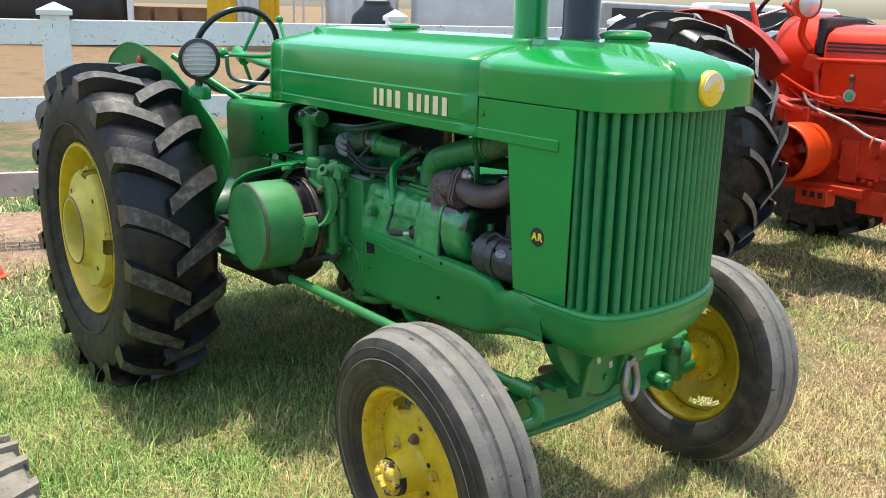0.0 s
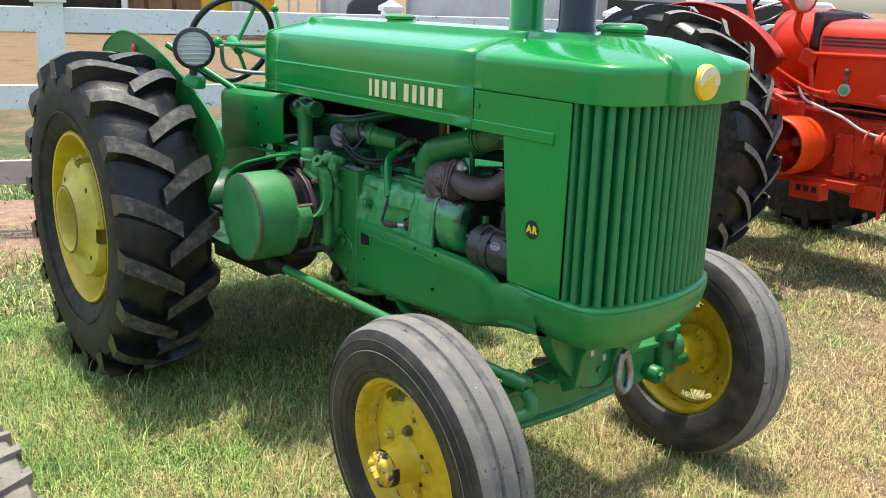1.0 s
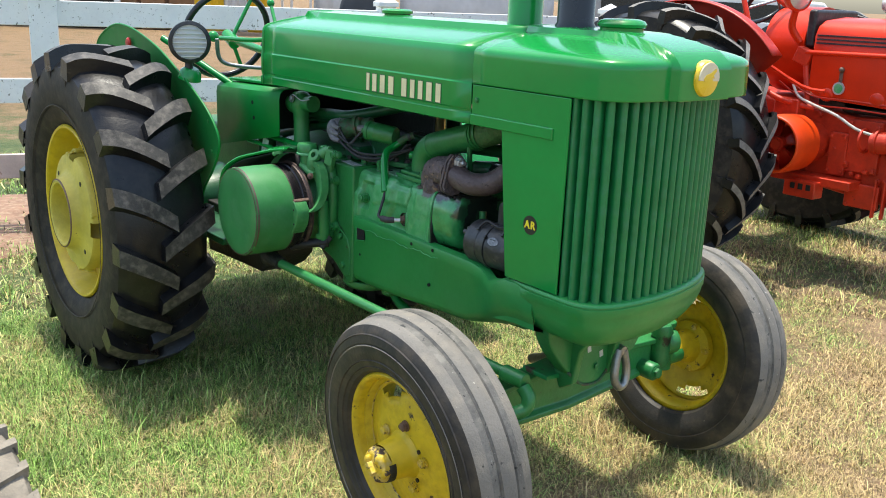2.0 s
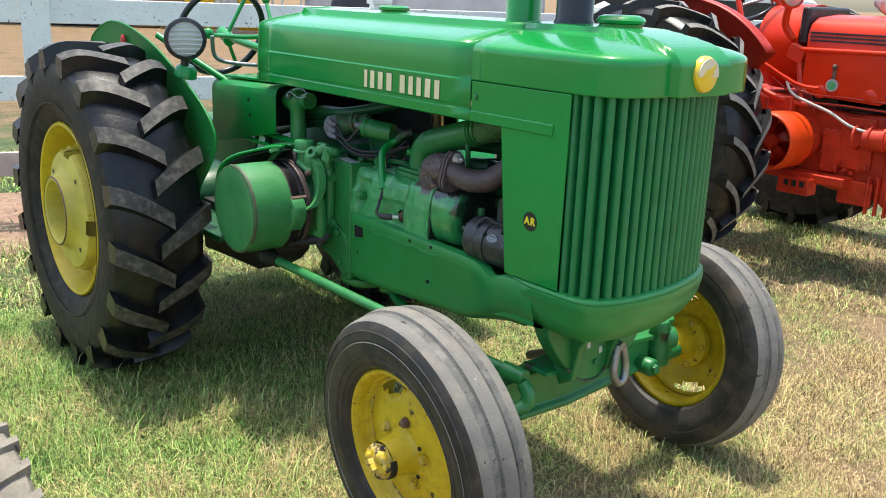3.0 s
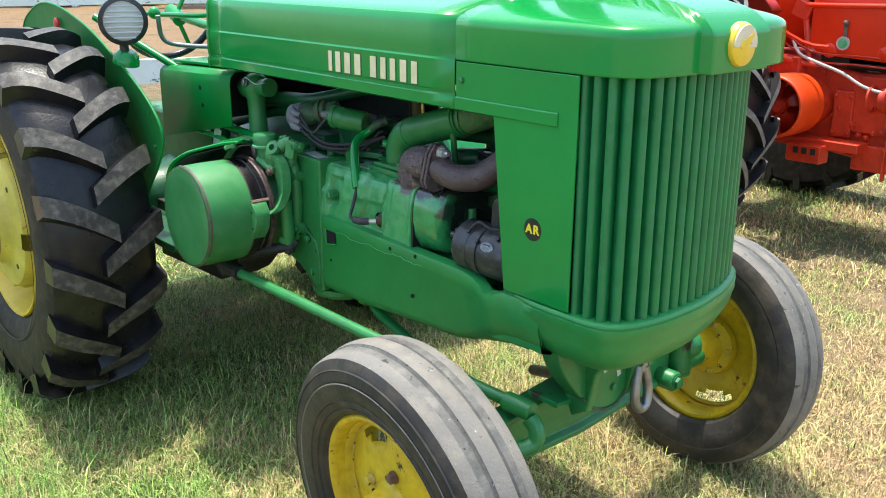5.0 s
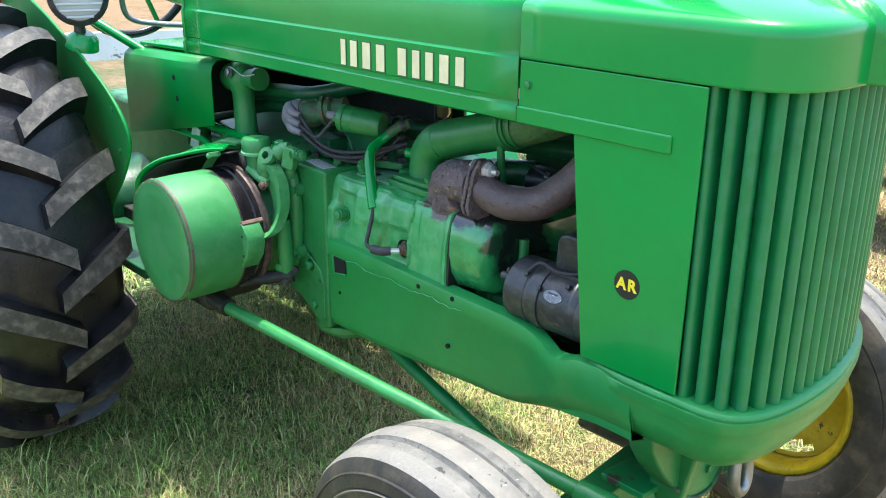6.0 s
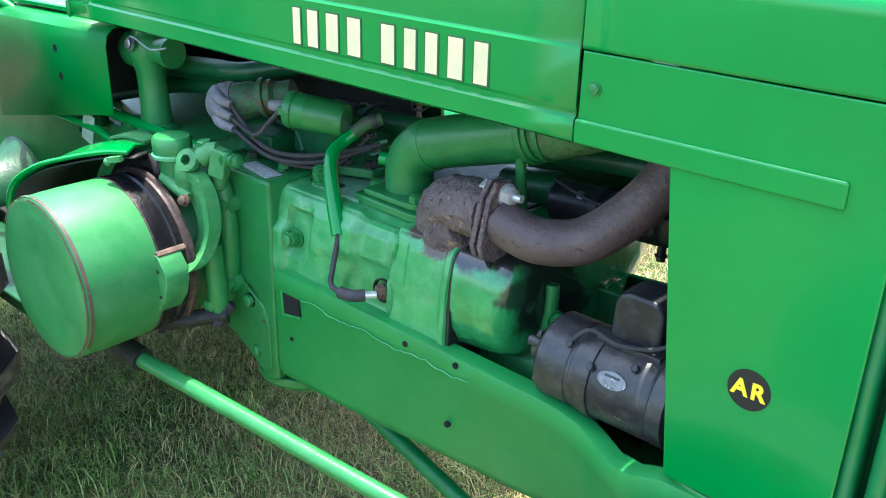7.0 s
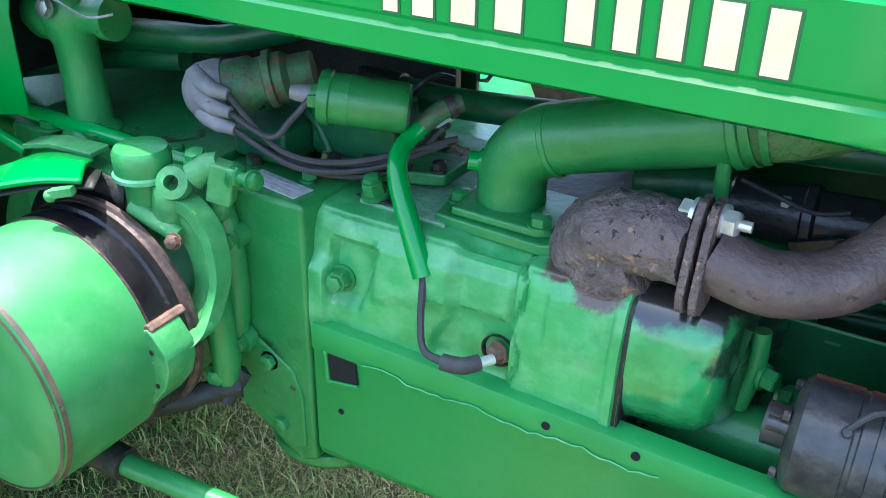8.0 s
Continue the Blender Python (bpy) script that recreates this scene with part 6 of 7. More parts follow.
# guard over the pulley, open below
outer = curve([(-0.280, -0.385, 1.008), (-0.345, -0.398, 0.997), (-0.43, -0.425, 0.973), (-0.505, -0.462, 0.945), (-0.575, -0.485, 0.890), (-0.600, -0.49, 0.80), (-0.595, -0.49, 0.70)], 5)
inner = curve([(-0.345, -0.312, 0.990), (-0.41, -0.312, 0.985), (-0.475, -0.312, 0.966), (-0.535, -0.312, 0.925), (-0.572, -0.312, 0.875), (-0.59, -0.312, 0.80), (-0.58, -0.312, 0.70)], 5)
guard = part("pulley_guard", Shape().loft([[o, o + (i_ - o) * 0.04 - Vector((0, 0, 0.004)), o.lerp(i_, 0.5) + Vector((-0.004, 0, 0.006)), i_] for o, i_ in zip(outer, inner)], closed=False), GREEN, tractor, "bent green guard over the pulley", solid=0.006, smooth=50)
back_ = [radians(78 + 8 * i) for i in range(15)]
# black back plate and liner put the guard's inner shade into colour
part("guard_back", Shape().loft([[(PC[0] + r * math.cos(a), -0.318, PC[1] + r * math.sin(a)) for r in (0.10, 0.188)] for a in back_], closed=False), DARK, guard, "black plate for the shade behind the drum", solid=0.004)
part("guard_liner", Shape().loft([[o + Vector((0.012, 0.006, -0.012)), i_ + Vector((0.012, 0.0, -0.012))] for o, i_ in zip(outer, inner)], closed=False), DARK, guard, "black liner for the shade under the guard", solid=0.003)
part("guard_clip", Shape().box((-0.300, -0.400, 0.990), (0.030, 0.012, 0.010), (0, -12, 25)).ball((-0.314, -0.407, 0.984), 0.008), GREEN_FORK, guard)
part("guard_strip", Shape().loft([[(x, y, z), (x + 0.004, y + 0.03, z + 0.004), (x + 0.004, y + 0.03, z - 0.004), (x, y, z - 0.008)] for x, y, z in ((-0.36, -0.305, 0.992), (-0.45, -0.30, 0.985), (-0.53, -0.285, 0.960))]), GREEN_FORK, guard, bevel=0.002)

# front axle, steering and pivot
rings = []
for i in range(21):
    y = -0.52 + 1.04 * i / 20
    k = abs(y) / 0.52
    zc, h, d = 0.412 - 0.006 * k, 0.086 - 0.032 * k, 0.036
    x = 0.79 - 0.06 * (y + 0.52) / 1.04
    rings.append([(x - d, y, zc - h), (x + d * 0.4, y, zc - h), (x + d, y, zc - h + 0.010), (x + d, y, zc - h + 0.024), (x + d * 0.5, y, zc - h + 0.034), (x + d * 0.5, y, zc + h - 0.024), (x + d, y, zc + h - 0.016), (x + d, y, zc + h), (x - d, y, zc + h)])
axle = part("front_axle", Shape().loft(rings), GREEN_CAST, tractor, "heavy green cast front axle beam", smooth=35, bevel=0.004)
for s, x in ((-1, 0.80), (1, 0.735)):
    part("king_pin", Shape().cyl((x, 0.515 * s, 0.33), (x, 0.515 * s, 0.495), 0.030).cyl((x, 0.515 * s, 0.485), (x, 0.515 * s, 0.505), 0.036).cyl((x, 0.50 * s, 0.368), (x, 0.60 * s, 0.368), 0.03).box((x, 0.50 * s, 0.42), (0.07, 0.05, 0.11)), GREEN_CAST, axle, "kingpin and stub axle", bevel=0.005)
part("axle_plate", Shape().box((0.83, -0.10, 0.507), (0.10, 0.20, 0.014), (-3, 0, 0)), GREEN_WORN, axle, "worn plate with bare patches", bevel=0.003)
part("axle_boss", Shape().lathe([(0.0001, -0.07), (0.024, -0.07), (0.030, -0.03), (0.030, 0.008), (0.025, 0.014), (0.0001, 0.014)], (0.805, 0.375, 0.375), (1, 0, 0), 28), GREEN_OIL, axle, "greasy round boss", smooth=40)
part("boss_nut", Shape().bolt((0.818, 0.375, 0.375), (1, 0, 0), 0.017, 0.016), GREEN_OIL, axle)
part("knuckle", roughened(Shape().lathe([(0.0001, 0.0), (0.028, 0.0), (0.036, 0.02), (0.032, 0.05), (0.032, 0.11), (0.038, 0.12), (0.030, 0.145), (0.0001, 0.15)], (0.765, 0.455, 0.365), (0, 0, 1), 24), 0.004, 25), GREEN_OIL, axle, "cast steering knuckle", smooth=50)
part("knuckle_cap", Shape().lathe([(0.0001, -0.03), (0.036, -0.02), (0.044, 0.0), (0.040, 0.025), (0.0001, 0.030)], (0.760, 0.500, 0.440), (0.3, 1, 0), 24), GREEN_CAST, axle, smooth=50)
low = curve([(-0.250, 0.680, 0), (-0.240, 0.640, 0), (-0.205, 0.584, 0), (-0.160, 0.535, 0), (-0.115, 0.495, 0), (-0.075, 0.480, 0), (-0.030, 0.482, 0), (0.005, 0.512, 0), (0.030, 0.545, 0), (0.070, 0.552, 0), (0.111, 0.545, 0), (0.150, 0.60, 0), (0.165, 0.68, 0)], 4)
pivot = part("pivot_bracket", Shape().prism([(p.x, p.y) for p in low], 0.865, 0.922, "x"), GREEN_CAST, tractor, "cast pivot bracket under the nose", bevel=0.008)
for y in (-0.150, 0.0):
    part("pivot_rib", Shape().prism([(0.72, 0.67), (0.99, 0.66), (0.95, 0.60), (0.930, 0.50), (0.88, 0.47), (0.84, 0.56)], y, y + 0.024), GREEN_CAST, pivot, bevel=0.006)
# two pale plates stand in for daylight showing through holes
for y, z in ((-0.079, 0.590), (-0.027, 0.566)):
    part("pivot_hole", Shape().box((0.921, y, z), (0.005, 0.014, 0.019), (12, 0, 0)), PAPER, pivot, "pale plate for light seen through a hole")
part("pivot_bolt", Shape().bolt((0.921, -0.046, 0.532), (1, 0, 0), 0.010, 0.008), GREEN_OIL, pivot)
part("pivot_wear", Shape().tube([(0.9235, -0.160, 0.536), (0.9235, -0.115, 0.496), (0.9235, -0.075, 0.4815), (0.9235, -0.030, 0.4835), (0.9235, 0.005, 0.513)], 0.0045, 8, 3), DIST_BROWN, pivot, "greasy worn lower edge")
part("drag_link", Shape().tube([(-0.30, -0.425, 0.603), (0.30, -0.352, 0.560), (0.84, -0.275, 0.518)], 0.0160, 16), GREEN_CAST, tractor, "long green steering drag link")
part("link_end", Shape().tube([(0.79, -0.282, 0.521), (0.868, -0.271, 0.515)], 0.024, 14), GREEN_CAST, tractor, bevel=0.003)
part("link_joint", Shape().tube([(-0.36, -0.43, 0.615), (-0.25, -0.42, 0.60)], 0.024, 12).ball((-0.33, -0.42, 0.605), 0.035), DARK, tractor)
part("steering_arm", Shape().tube([(0.865, -0.275, 0.50), (0.888, -0.275, 0.475), (0.888, -0.288, 0.445), (0.868, -0.33, 0.435), (0.82, -0.42, 0.435)], (0.021, 0.018), 14, 6), GREEN_CAST, tractor, "hooked green steering arm")
part("radius_rod", Shape().tube([(0.0, -0.11, 0.515), (0.06, -0.118, 0.485), (0.80, -0.22, 0.375)], 0.0165, 14), GREEN_WORN, tractor, "worn green radius rod")
part("rod_socket", Shape().lathe([(0.03, 0.0), (0.042, 0.012), (0.042, 0.045), (0.03, 0.055)], (0.0, -0.11, 0.555), (0.2, 0, -1), 20), GREEN_CAST, tractor)
part("tie_rod", Shape().tube([(0.45, 0.17, 0.345), (0.78, -0.06, 0.515)], 0.0165, 14), BLACK, tractor, "black steel tie rod")
shackle = [(0.945, 0.022, 0.575), (0.948, 0.012, 0.54), (0.952, 0.006, 0.49), (0.953, 0.026, 0.460), (0.952, 0.052, 0.468), (0.948, 0.060, 0.51), (0.945, 0.044, 0.57)]
part("tow_shackle", Shape().tube(shackle, 0.0125, 12, 5).cyl((0.90, 0.033, 0.578), (0.955, 0.033, 0.572), 0.013), STEEL, tractor, "grey steel tow shackle")

# ---- neighbouring tyre ----
def loose_tyre():
    at = Vector((0.794, -1.664, 0.352))
    t = thing("neighbour_front_wheel", (at.x, at.y, 0), "cracked grey tractor tyre standing on the grass", "wheel")
    m = Matrix.Translation(at)
    prof = [(0.20, -0.05), (0.23, -0.075), (0.28, -0.088), (0.325, -0.085), (0.340, -0.075), (0.346, -0.05), (0.350, 0.0)]
    prof = prof + [(r, -a) for r, a in reversed(prof[:-1])]
    part("tyre", Shape().lathe(prof, (0, 0, 0), (0, 1, 0), 72).moved(m), RUBBER_CRACKED, t, "dry cracked carcass")
    part("rim", Shape().lathe([(0.205, -0.05), (0.19, -0.03), (0.18, 0.0), (0.19, 0.03), (0.205, 0.05)], (0, 0, 0), (0, 1, 0), 48).lathe([(0.185, 0.0), (0.0001, 0.02)], (0, 0, 0), (0, 1, 0), 48).moved(m), GREY_PAINT, t)
    for i in range(30):
        a = 2 * math.pi * i / 30
        for s in (-1, 1):
            sh = Shape()
            vs = []
            for f, y in ((0.0, 0.012), (1.0, 0.088)):
                for r, w in ((0.338 - 0.012 * f, 0.034), (0.362 - 0.010 * f, 0.028), (0.362 - 0.010 * f, -0.028), (0.338 - 0.012 * f, -0.034)):
                    b = a + w + 0.10 * s * f + (0.1 if s > 0 else 0)
                    vs.append((r * math.cos(b), s * y, r * math.sin(b)))
            sh.add(vs, [(0, 1, 2, 3), (7, 6, 5, 4), (0, 4, 5, 1), (1, 5, 6, 2), (2, 6, 7, 3), (3, 7, 4, 0)])
            part("tread_block", sh.moved(m), RUBBER_CRACKED, t)


loose_tyre()

# ---- fence behind the machines ----
POSTS = [(-4.22, -2.30), (-3.61, -0.235), (-2.965, 1.91), (-2.46, 3.70), (-1.86, 5.66), (-1.28, 7.62)]
FENCE_H = 1.46


def fence_post(w, label):
    t = thing("fence_post", (0, 0, 0), label, "fence post", "posts of the white fence")
    c = w * 0.63
    part("post", Shape().box((0, 0, FENCE_H / 2), (w, w, FENCE_H)), WHITE_WOOD, t, bevel=0.006)
    part("cap", Shape().box((0, 0, FENCE_H + 0.012), (2 * c, 2 * c, 0.03)).loft([[(x * k, y * k, z) for x, y in ((-c, -c), (c, -c), (c, c), (-c, c))] for k, z in ((1, FENCE_H + 0.027), (0.05, FENCE_H + 0.075))]), WHITE, t, bevel=0.003)
    return t


lead = math.degrees(math.atan2(POSTS[2][1] - POSTS[1][1], POSTS[2][0] - POSTS[1][0]))
fence_post(0.165, "heavy white painted square fence post with flaking paint").matrix_basis = pose(*POSTS[1], 0, 0, 0, lead)
first = fence_post(0.115, "white painted square fence post with a pyramid cap")
first.matrix_basis = pose(*POSTS[0], 0, 0, 0, lead)
for p in POSTS[2:]:
    copy_thing(first, pose(*p, 0, 0, 0, lead))
for a, b in zip(POSTS, POSTS[1:]):
    va, vb = Vector((*a, 0)), Vector((*b, 0))
    d = (vb - va).normalized()
    side = Vector((d.y, -d.x, 0)) * 0.0
    for z, mat, lab in ((1.352, WHITE_WOOD, "white weathered top fence rail"), (0.872, WHITE_WOOD, "white weathered middle fence rail"), (0.395, PINKISH, "clay-stained bottom fence rail")):
        p0, p1 = va + d * 0.055, vb - d * 0.055
        w = Vector((d.y, -d.x, 0)) * 0.02
        h = 0.077
        sh = Shape().loft([[(*(p + w).xy, z - h), (*(p + w).xy, z + h), (*(p - w).xy, z + h), (*(p - w).xy, z - h)] for p in (p0, p1)])
        ob = part("fence_rail", sh, mat, None, bevel=0.005)
        tagged(ob, lab, "fence rail", "rails of the white fence")

# ---- red tractor ----
red = thing("red_tractor", (-0.9, 4.1, 0), "red vintage tractor parked beside the green one", "tractor")


def red_rear(y, outer, spin):
    R, W = 0.745, 0.36
    m = Matrix.Translation((-1.185, y, 0.775)) @ Matrix.Diagonal((1, -outer, 1, 1)) @ pose(0, 0, 0, 0, spin, 0)
    h = W / 2
    prof = [(0.372, -h + 0.04), (0.360, -h + 0.032), (0.345, -h + 0.05), (0.335, -0.07), (0.32, -0.03), (0.32, 0.03), (0.335, 0.07), (0.345, h - 0.05), (0.360, h - 0.032), (0.372, h - 0.04)]
    rim = part("rear_wheel", Shape().lathe(prof, (0, 0, 0), (0, 1, 0), 64).lathe([(0.325, 0.0), (0.25, -0.05), (0.12, -0.06), (0.10, -0.09), (0.0001, -0.09)], (0, 0, 0), (0, 1, 0), 48).moved(m), GREY_PAINT, red, "silver painted rear rim", solid=0.005, smooth=45)
    rear_tyre(m, rim, R, W, 20, 0.1, rim_r=0.372, top=RUBBER_WORN, thick=0.038, sweep=0.27)


red_rear(3.09, -1, 8)
red_rear(4.98, 1, 0)
RY = 4.08
# fender over the near rear wheel
rings = []
for i in range(25):
    a = radians(40 + 105 * i / 24)
    c = lambda r, y: (-1.18 + r * math.cos(a), y, 0.78 + r * math.sin(a))
    rings.append([c(0.795, 3.325), c(0.802, 3.335), c(0.802, 3.40), c(0.79, 3.43), c(0.75, 3.44), c(0.50, 3.445)])
part("fender", Shape().loft(rings, closed=False), RED_DEEP, red, "dull red curved fender", solid=0.005, smooth=40)
# hood with louvres, tank skirt
sec = [(RY - 0.30, 1.165), (RY - 0.30, 1.40), (RY - 0.275, 1.455), (RY - 0.21, 1.49), (RY, 1.51)]
sec = sec + [(2 * RY - y, z) for y, z in reversed(sec[:-1])]
hood_red = part("hood", Shape().loft([[(x, y, z) for y, z in sec] for x in (-0.60, -0.58, 1.3)], closed=True), RED, red, "bright red engine hood", bevel=0.012, smooth=40)
for i in range(3):
    part("louvre", Shape().box((0.36, RY - 0.302, 1.405 - 0.022 * i), (1.88, 0.008, 0.009)), BLACK, hood_red)
skirt = part("hood_skirt", Shape().prism([(-0.58, 1.30), (1.2, 1.33), (1.2, 1.12), (0.0, 1.10), (-0.10, 1.03), (-0.52, 1.05), (-0.58, 1.10)], RY - 0.33, RY - 0.318), RED, red, "red side skirt with a rolled top edge", bevel=0.004)
part("skirt_roll", Shape().tube([(-0.62, RY - 0.33, 1.305), (1.2, RY - 0.33, 1.335)], 0.014, 10), RED, skirt)
for x in (-0.46, -0.16):
    part("skirt_bump", Shape().ball((x, RY - 0.325, 1.075), 0.05, (0.9, 0.35, 0.8)), RED, skirt)
tag = part("hanging_tag", Shape().cyl((-0.385, RY - 0.336, 1.117), (-0.385, RY - 0.344, 1.117), 0.036, n=28), LENS_BRIGHT, red, "round pale tag on a short strap")
part("tag_strap", Shape().box((-0.382, RY - 0.338, 1.180), (0.022, 0.006, 0.075)).ball((-0.382, RY - 0.34, 1.222), 0.016), RUST_EDGE, tag, bevel=0.003)
part("tag_face", Shape().cyl((-0.385, RY - 0.344, 1.117), (-0.385, RY - 0.346, 1.117), 0.026, n=24), GREEN_DUSTY, tag)
# dash cowl, lamp, controls
part("dash_cowl", Shape().lathe([(0.0001, 0.0), (0.20, 0.0), (0.255, 0.03), (0.26, 0.10), (0.25, 0.30), (0.0001, 0.30)], (-0.98, RY - 0.02, 1.30), (1, 0, 0.05), 32), RED, red, "rounded red dash cowl", smooth=45)
part("dash_black", Shape().box((-0.655, RY - 0.02, 1.44), (0.06, 0.48, 0.22)), BLACK, red, bevel=0.02)
lamp_r = part("headlamp", Shape().lathe([(0.0001, -0.10), (0.05, -0.08), (0.085, -0.03), (0.092, 0.0), (0.092, 0.016), (0.08, 0.02)], (-0.70, 3.72, 1.625), (0.95, -0.30, 0.0), 32), RED, red, "round silver lamp", smooth=45)
part("lens", Shape().lathe([(0.0001, 0.045), (0.04, 0.038), (0.07, 0.022), (0.085, 0.012)], (-0.70, 3.72, 1.625), (0.95, -0.30, 0.0), 32), LENS_BRIGHT, lamp_r, smooth=60)
part("lamp_bracket", Shape().tube([(-0.72, 3.74, 1.54), (-0.74, 3.76, 1.44), (-0.70, 3.80, 1.36)], 0.022, 10, 4), RED, red)
part("headlamp", Shape().lathe([(0.0001, -0.10), (0.05, -0.08), (0.092, 0.0), (0.092, 0.016), (0.0001, 0.04)], (-0.45, 4.42, 1.60), (1, -0.1, 0.0), 28), LENS_BRIGHT, red, "round silver lamp", smooth=45)
part("cowl_plate", Shape().box((-0.64, 3.77, 1.28), (0.10, 0.06, 0.09), (0, 20, 0)).tube([(-0.62, 3.76, 1.24), (-0.56, 3.74, 1.0)], 0.016, 10), RED_CAST, red, bevel=0.006)
part("hand_lever", Shape().tube([(-0.80, 3.60, 1.22), (-0.92, 3.62, 1.40), (-1.02, 3.64, 1.62)], 0.016, 10, 4).tube([(-1.05, 3.7, 1.50), (-0.80, 3.66, 1.22)], 0.013, 10), RED, red)
rsc = Vector((-1.05, RY - 0.05, 1.62))
rsa = Vector((-0.75, 0, 0.66)).normalized()
_, ru, rw = basis(rsa)
sw = part("steering_wheel", Shape().tube([rsc + (ru * math.cos(2 * math.pi * i / 40) + rw * math.sin(2 * math.pi * i / 40)) * 0.22 for i in range(41)], 0.014, 10), BLACK_GLOSS, red, "black steering wheel")
for i in range(3):
    a = 2 * math.pi * i / 3
    part("spoke", Shape().tube([rsc - rsa * 0.03, rsc + (ru * math.cos(a) + rw * math.sin(a)) * 0.215], 0.009, 8), STEEL, sw)
part("steering_shaft", Shape().tube([rsc, (-0.6, RY - 0.03, 1.36)], 0.02, 10), RED, red)
# body castings
part("gearbox", Shape().prism([(-1.45, 1.05), (-0.75, 1.02), (-0.30, 0.96), (0.0, 0.98), (0.9, 0.98), (0.9, 0.52), (0.1, 0.46), (-0.30, 0.50), (-0.75, 0.55), (-1.45, 0.60)], RY - 0.26, RY + 0.26), RED_CAST, red, "red gearbox and engine casting", bevel=0.03)
part("engine_block", Shape().box((0.45, RY, 1.06), (1.1, 0.40, 0.22)).box((0.2, RY - 0.26, 0.93), (0.25, 0.08, 0.14)), RED_CAST, red, bevel=0.02)
part("side_cover", Shape().box((-0.22, RY - 0.272, 0.80), (0.20, 0.03, 0.30)), RED_CAST, red, bevel=0.006)
part("engine_sump", Shape().prism([(-0.05, 0.80), (0.9, 0.82), (0.9, 0.36), (0.1, 0.36), (-0.05, 0.48)], RY - 0.28, RY + 0.2), RED_CAST, red, bevel=0.02)
part("oil_filter", Shape().cyl((0.08, RY - 0.33, 0.86), (0.08, RY - 0.33, 0.66), 0.06).cyl((0.05, RY - 0.33, 0.83), (0.40, RY - 0.33, 0.86), 0.055), BLACK, red, "black filter canister", bevel=0.006)
part("filter_head", Shape().cyl((-0.14, RY - 0.33, 0.84), (0.06, RY - 0.33, 0.855), 0.062), RED_CAST, red)
for p in ((-0.30, 0.93), (-0.14, 0.92), (-0.30, 0.68), (-0.14, 0.67)):
    part("cover_bolt", Shape().bolt((p[0], RY - 0.288, p[1]), (0, -1, 0), 0.014, 0.014), RED_CAST, red)
for s in (-1, 1):
    part("axle_housing", Shape().lathe([(0.20, 0.24), (0.13, 0.34), (0.11, 0.60), (0.16, 0.62), (0.16, 0.72), (0.06, 0.72), (0.06, 0.90)], (-1.13, RY, 0.735), (0, s, 0), 28), RED_CAST, red, smooth=45)
rp = part("belt_pulley", Shape().lathe([(0.155, 0.0), (0.163, 0.002), (0.168, 0.01), (0.171, 0.12), (0.168, 0.235), (0.155, 0.24), (0.151, 0.23), (0.151, 0.01)], (-0.585, 3.45, 0.785), (0, 1, 0), 48, ring=True), ORANGE, red, "orange-red belt pulley", smooth=40)
part("pulley_web", Shape().lathe([(0.0001, 0.06), (0.035, 0.06), (0.04, 0.09), (0.148, 0.13)], (-0.585, 3.45, 0.785), (0, 1, 0), 32, skip=lambda i, j: i == 2 and j % 8 in (0, 1, 2)), RED_DEEP, rp, solid=0.01)
part("pulley_shaft", Shape().cyl((-0.585, 3.64, 0.785), (-0.56, RY - 0.2, 0.785), 0.10, 0.14).cyl((-0.585, 3.49, 0.785), (-0.585, 3.64, 0.785), 0.03), RED_CAST, rp)
step_ = part("foot_step", Shape().box((-0.47, 3.66, 0.53), (0.20, 0.10, 0.10)), RED_CAST, red, "dark red cast foot step", bevel=0.008)
for dx in (-0.05, 0.0, 0.05):
    part("step_slot", Shape().box((-0.46 + dx, 3.609, 0.545), (0.028, 0.006, 0.034)), DARK, step_)
part("drawbar", Shape().box((-0.45, 3.74, 0.58), (0.5, 0.14, 0.05)), RED_CAST, red, bevel=0.006)
part("white_hose", Shape().tube([(-0.66, 3.72, 1.12), (-0.60, 3.70, 1.05), (-0.50, 3.71, 1.01), (-0.36, 3.72, 0.965), (-0.20, 3.72, 0.895), (0.05, 3.72, 0.875), (0.4, 3.74, 0.88)], 0.0085, 10, 5), PAPER, red, "pale rubber hose")
part("clutch_cover", Shape().box((-0.66, 3.72, 0.98), (0.16, 0.10, 0.11)), RED_CAST, red, bevel=0.012)
part("clutch_rod", Shape().tube([(-0.88, 3.70, 1.10), (-0.70, 3.66, 1.03), (-0.52, 3.74, 0.99)], 0.018, 10, 4), RED_CAST, red)
rr_ = random.Random(9)
for i in range(26):
    x_ = -0.74 + 0.04 * i
    part("skirt_bolt", Shape().bolt((x_, RY - 0.275 - 0.02 * rr_.random(), 0.62 + 0.36 * rr_.random()), (0, -1, 0), 0.010 + 0.006 * rr_.random(), 0.014), RED_CAST, red)
for x_, z_, w_, h_ in ((-0.36, 0.74, 0.11, 0.25), (-0.62, 0.72, 0.16, 0.20), (0.16, 0.62, 0.22, 0.16), (0.48, 0.70, 0.24, 0.24), (-0.18, 0.52, 0.20, 0.14)):
    plate_ = part("bolted_plate", Shape().box((x_, RY - 0.285, z_), (w_, 0.03, h_)), RED_CAST, red, bevel=0.008)
    for dx, dz in ((-1, -1), (-1, 1), (1, -1), (1, 1)):
        part("plate_bolt", Shape().bolt((x_ + dx * w_ * 0.38, RY - 0.301, z_ + dz * h_ * 0.40), (0, -1, 0), 0.011, 0.012), RED_CAST, plate_)
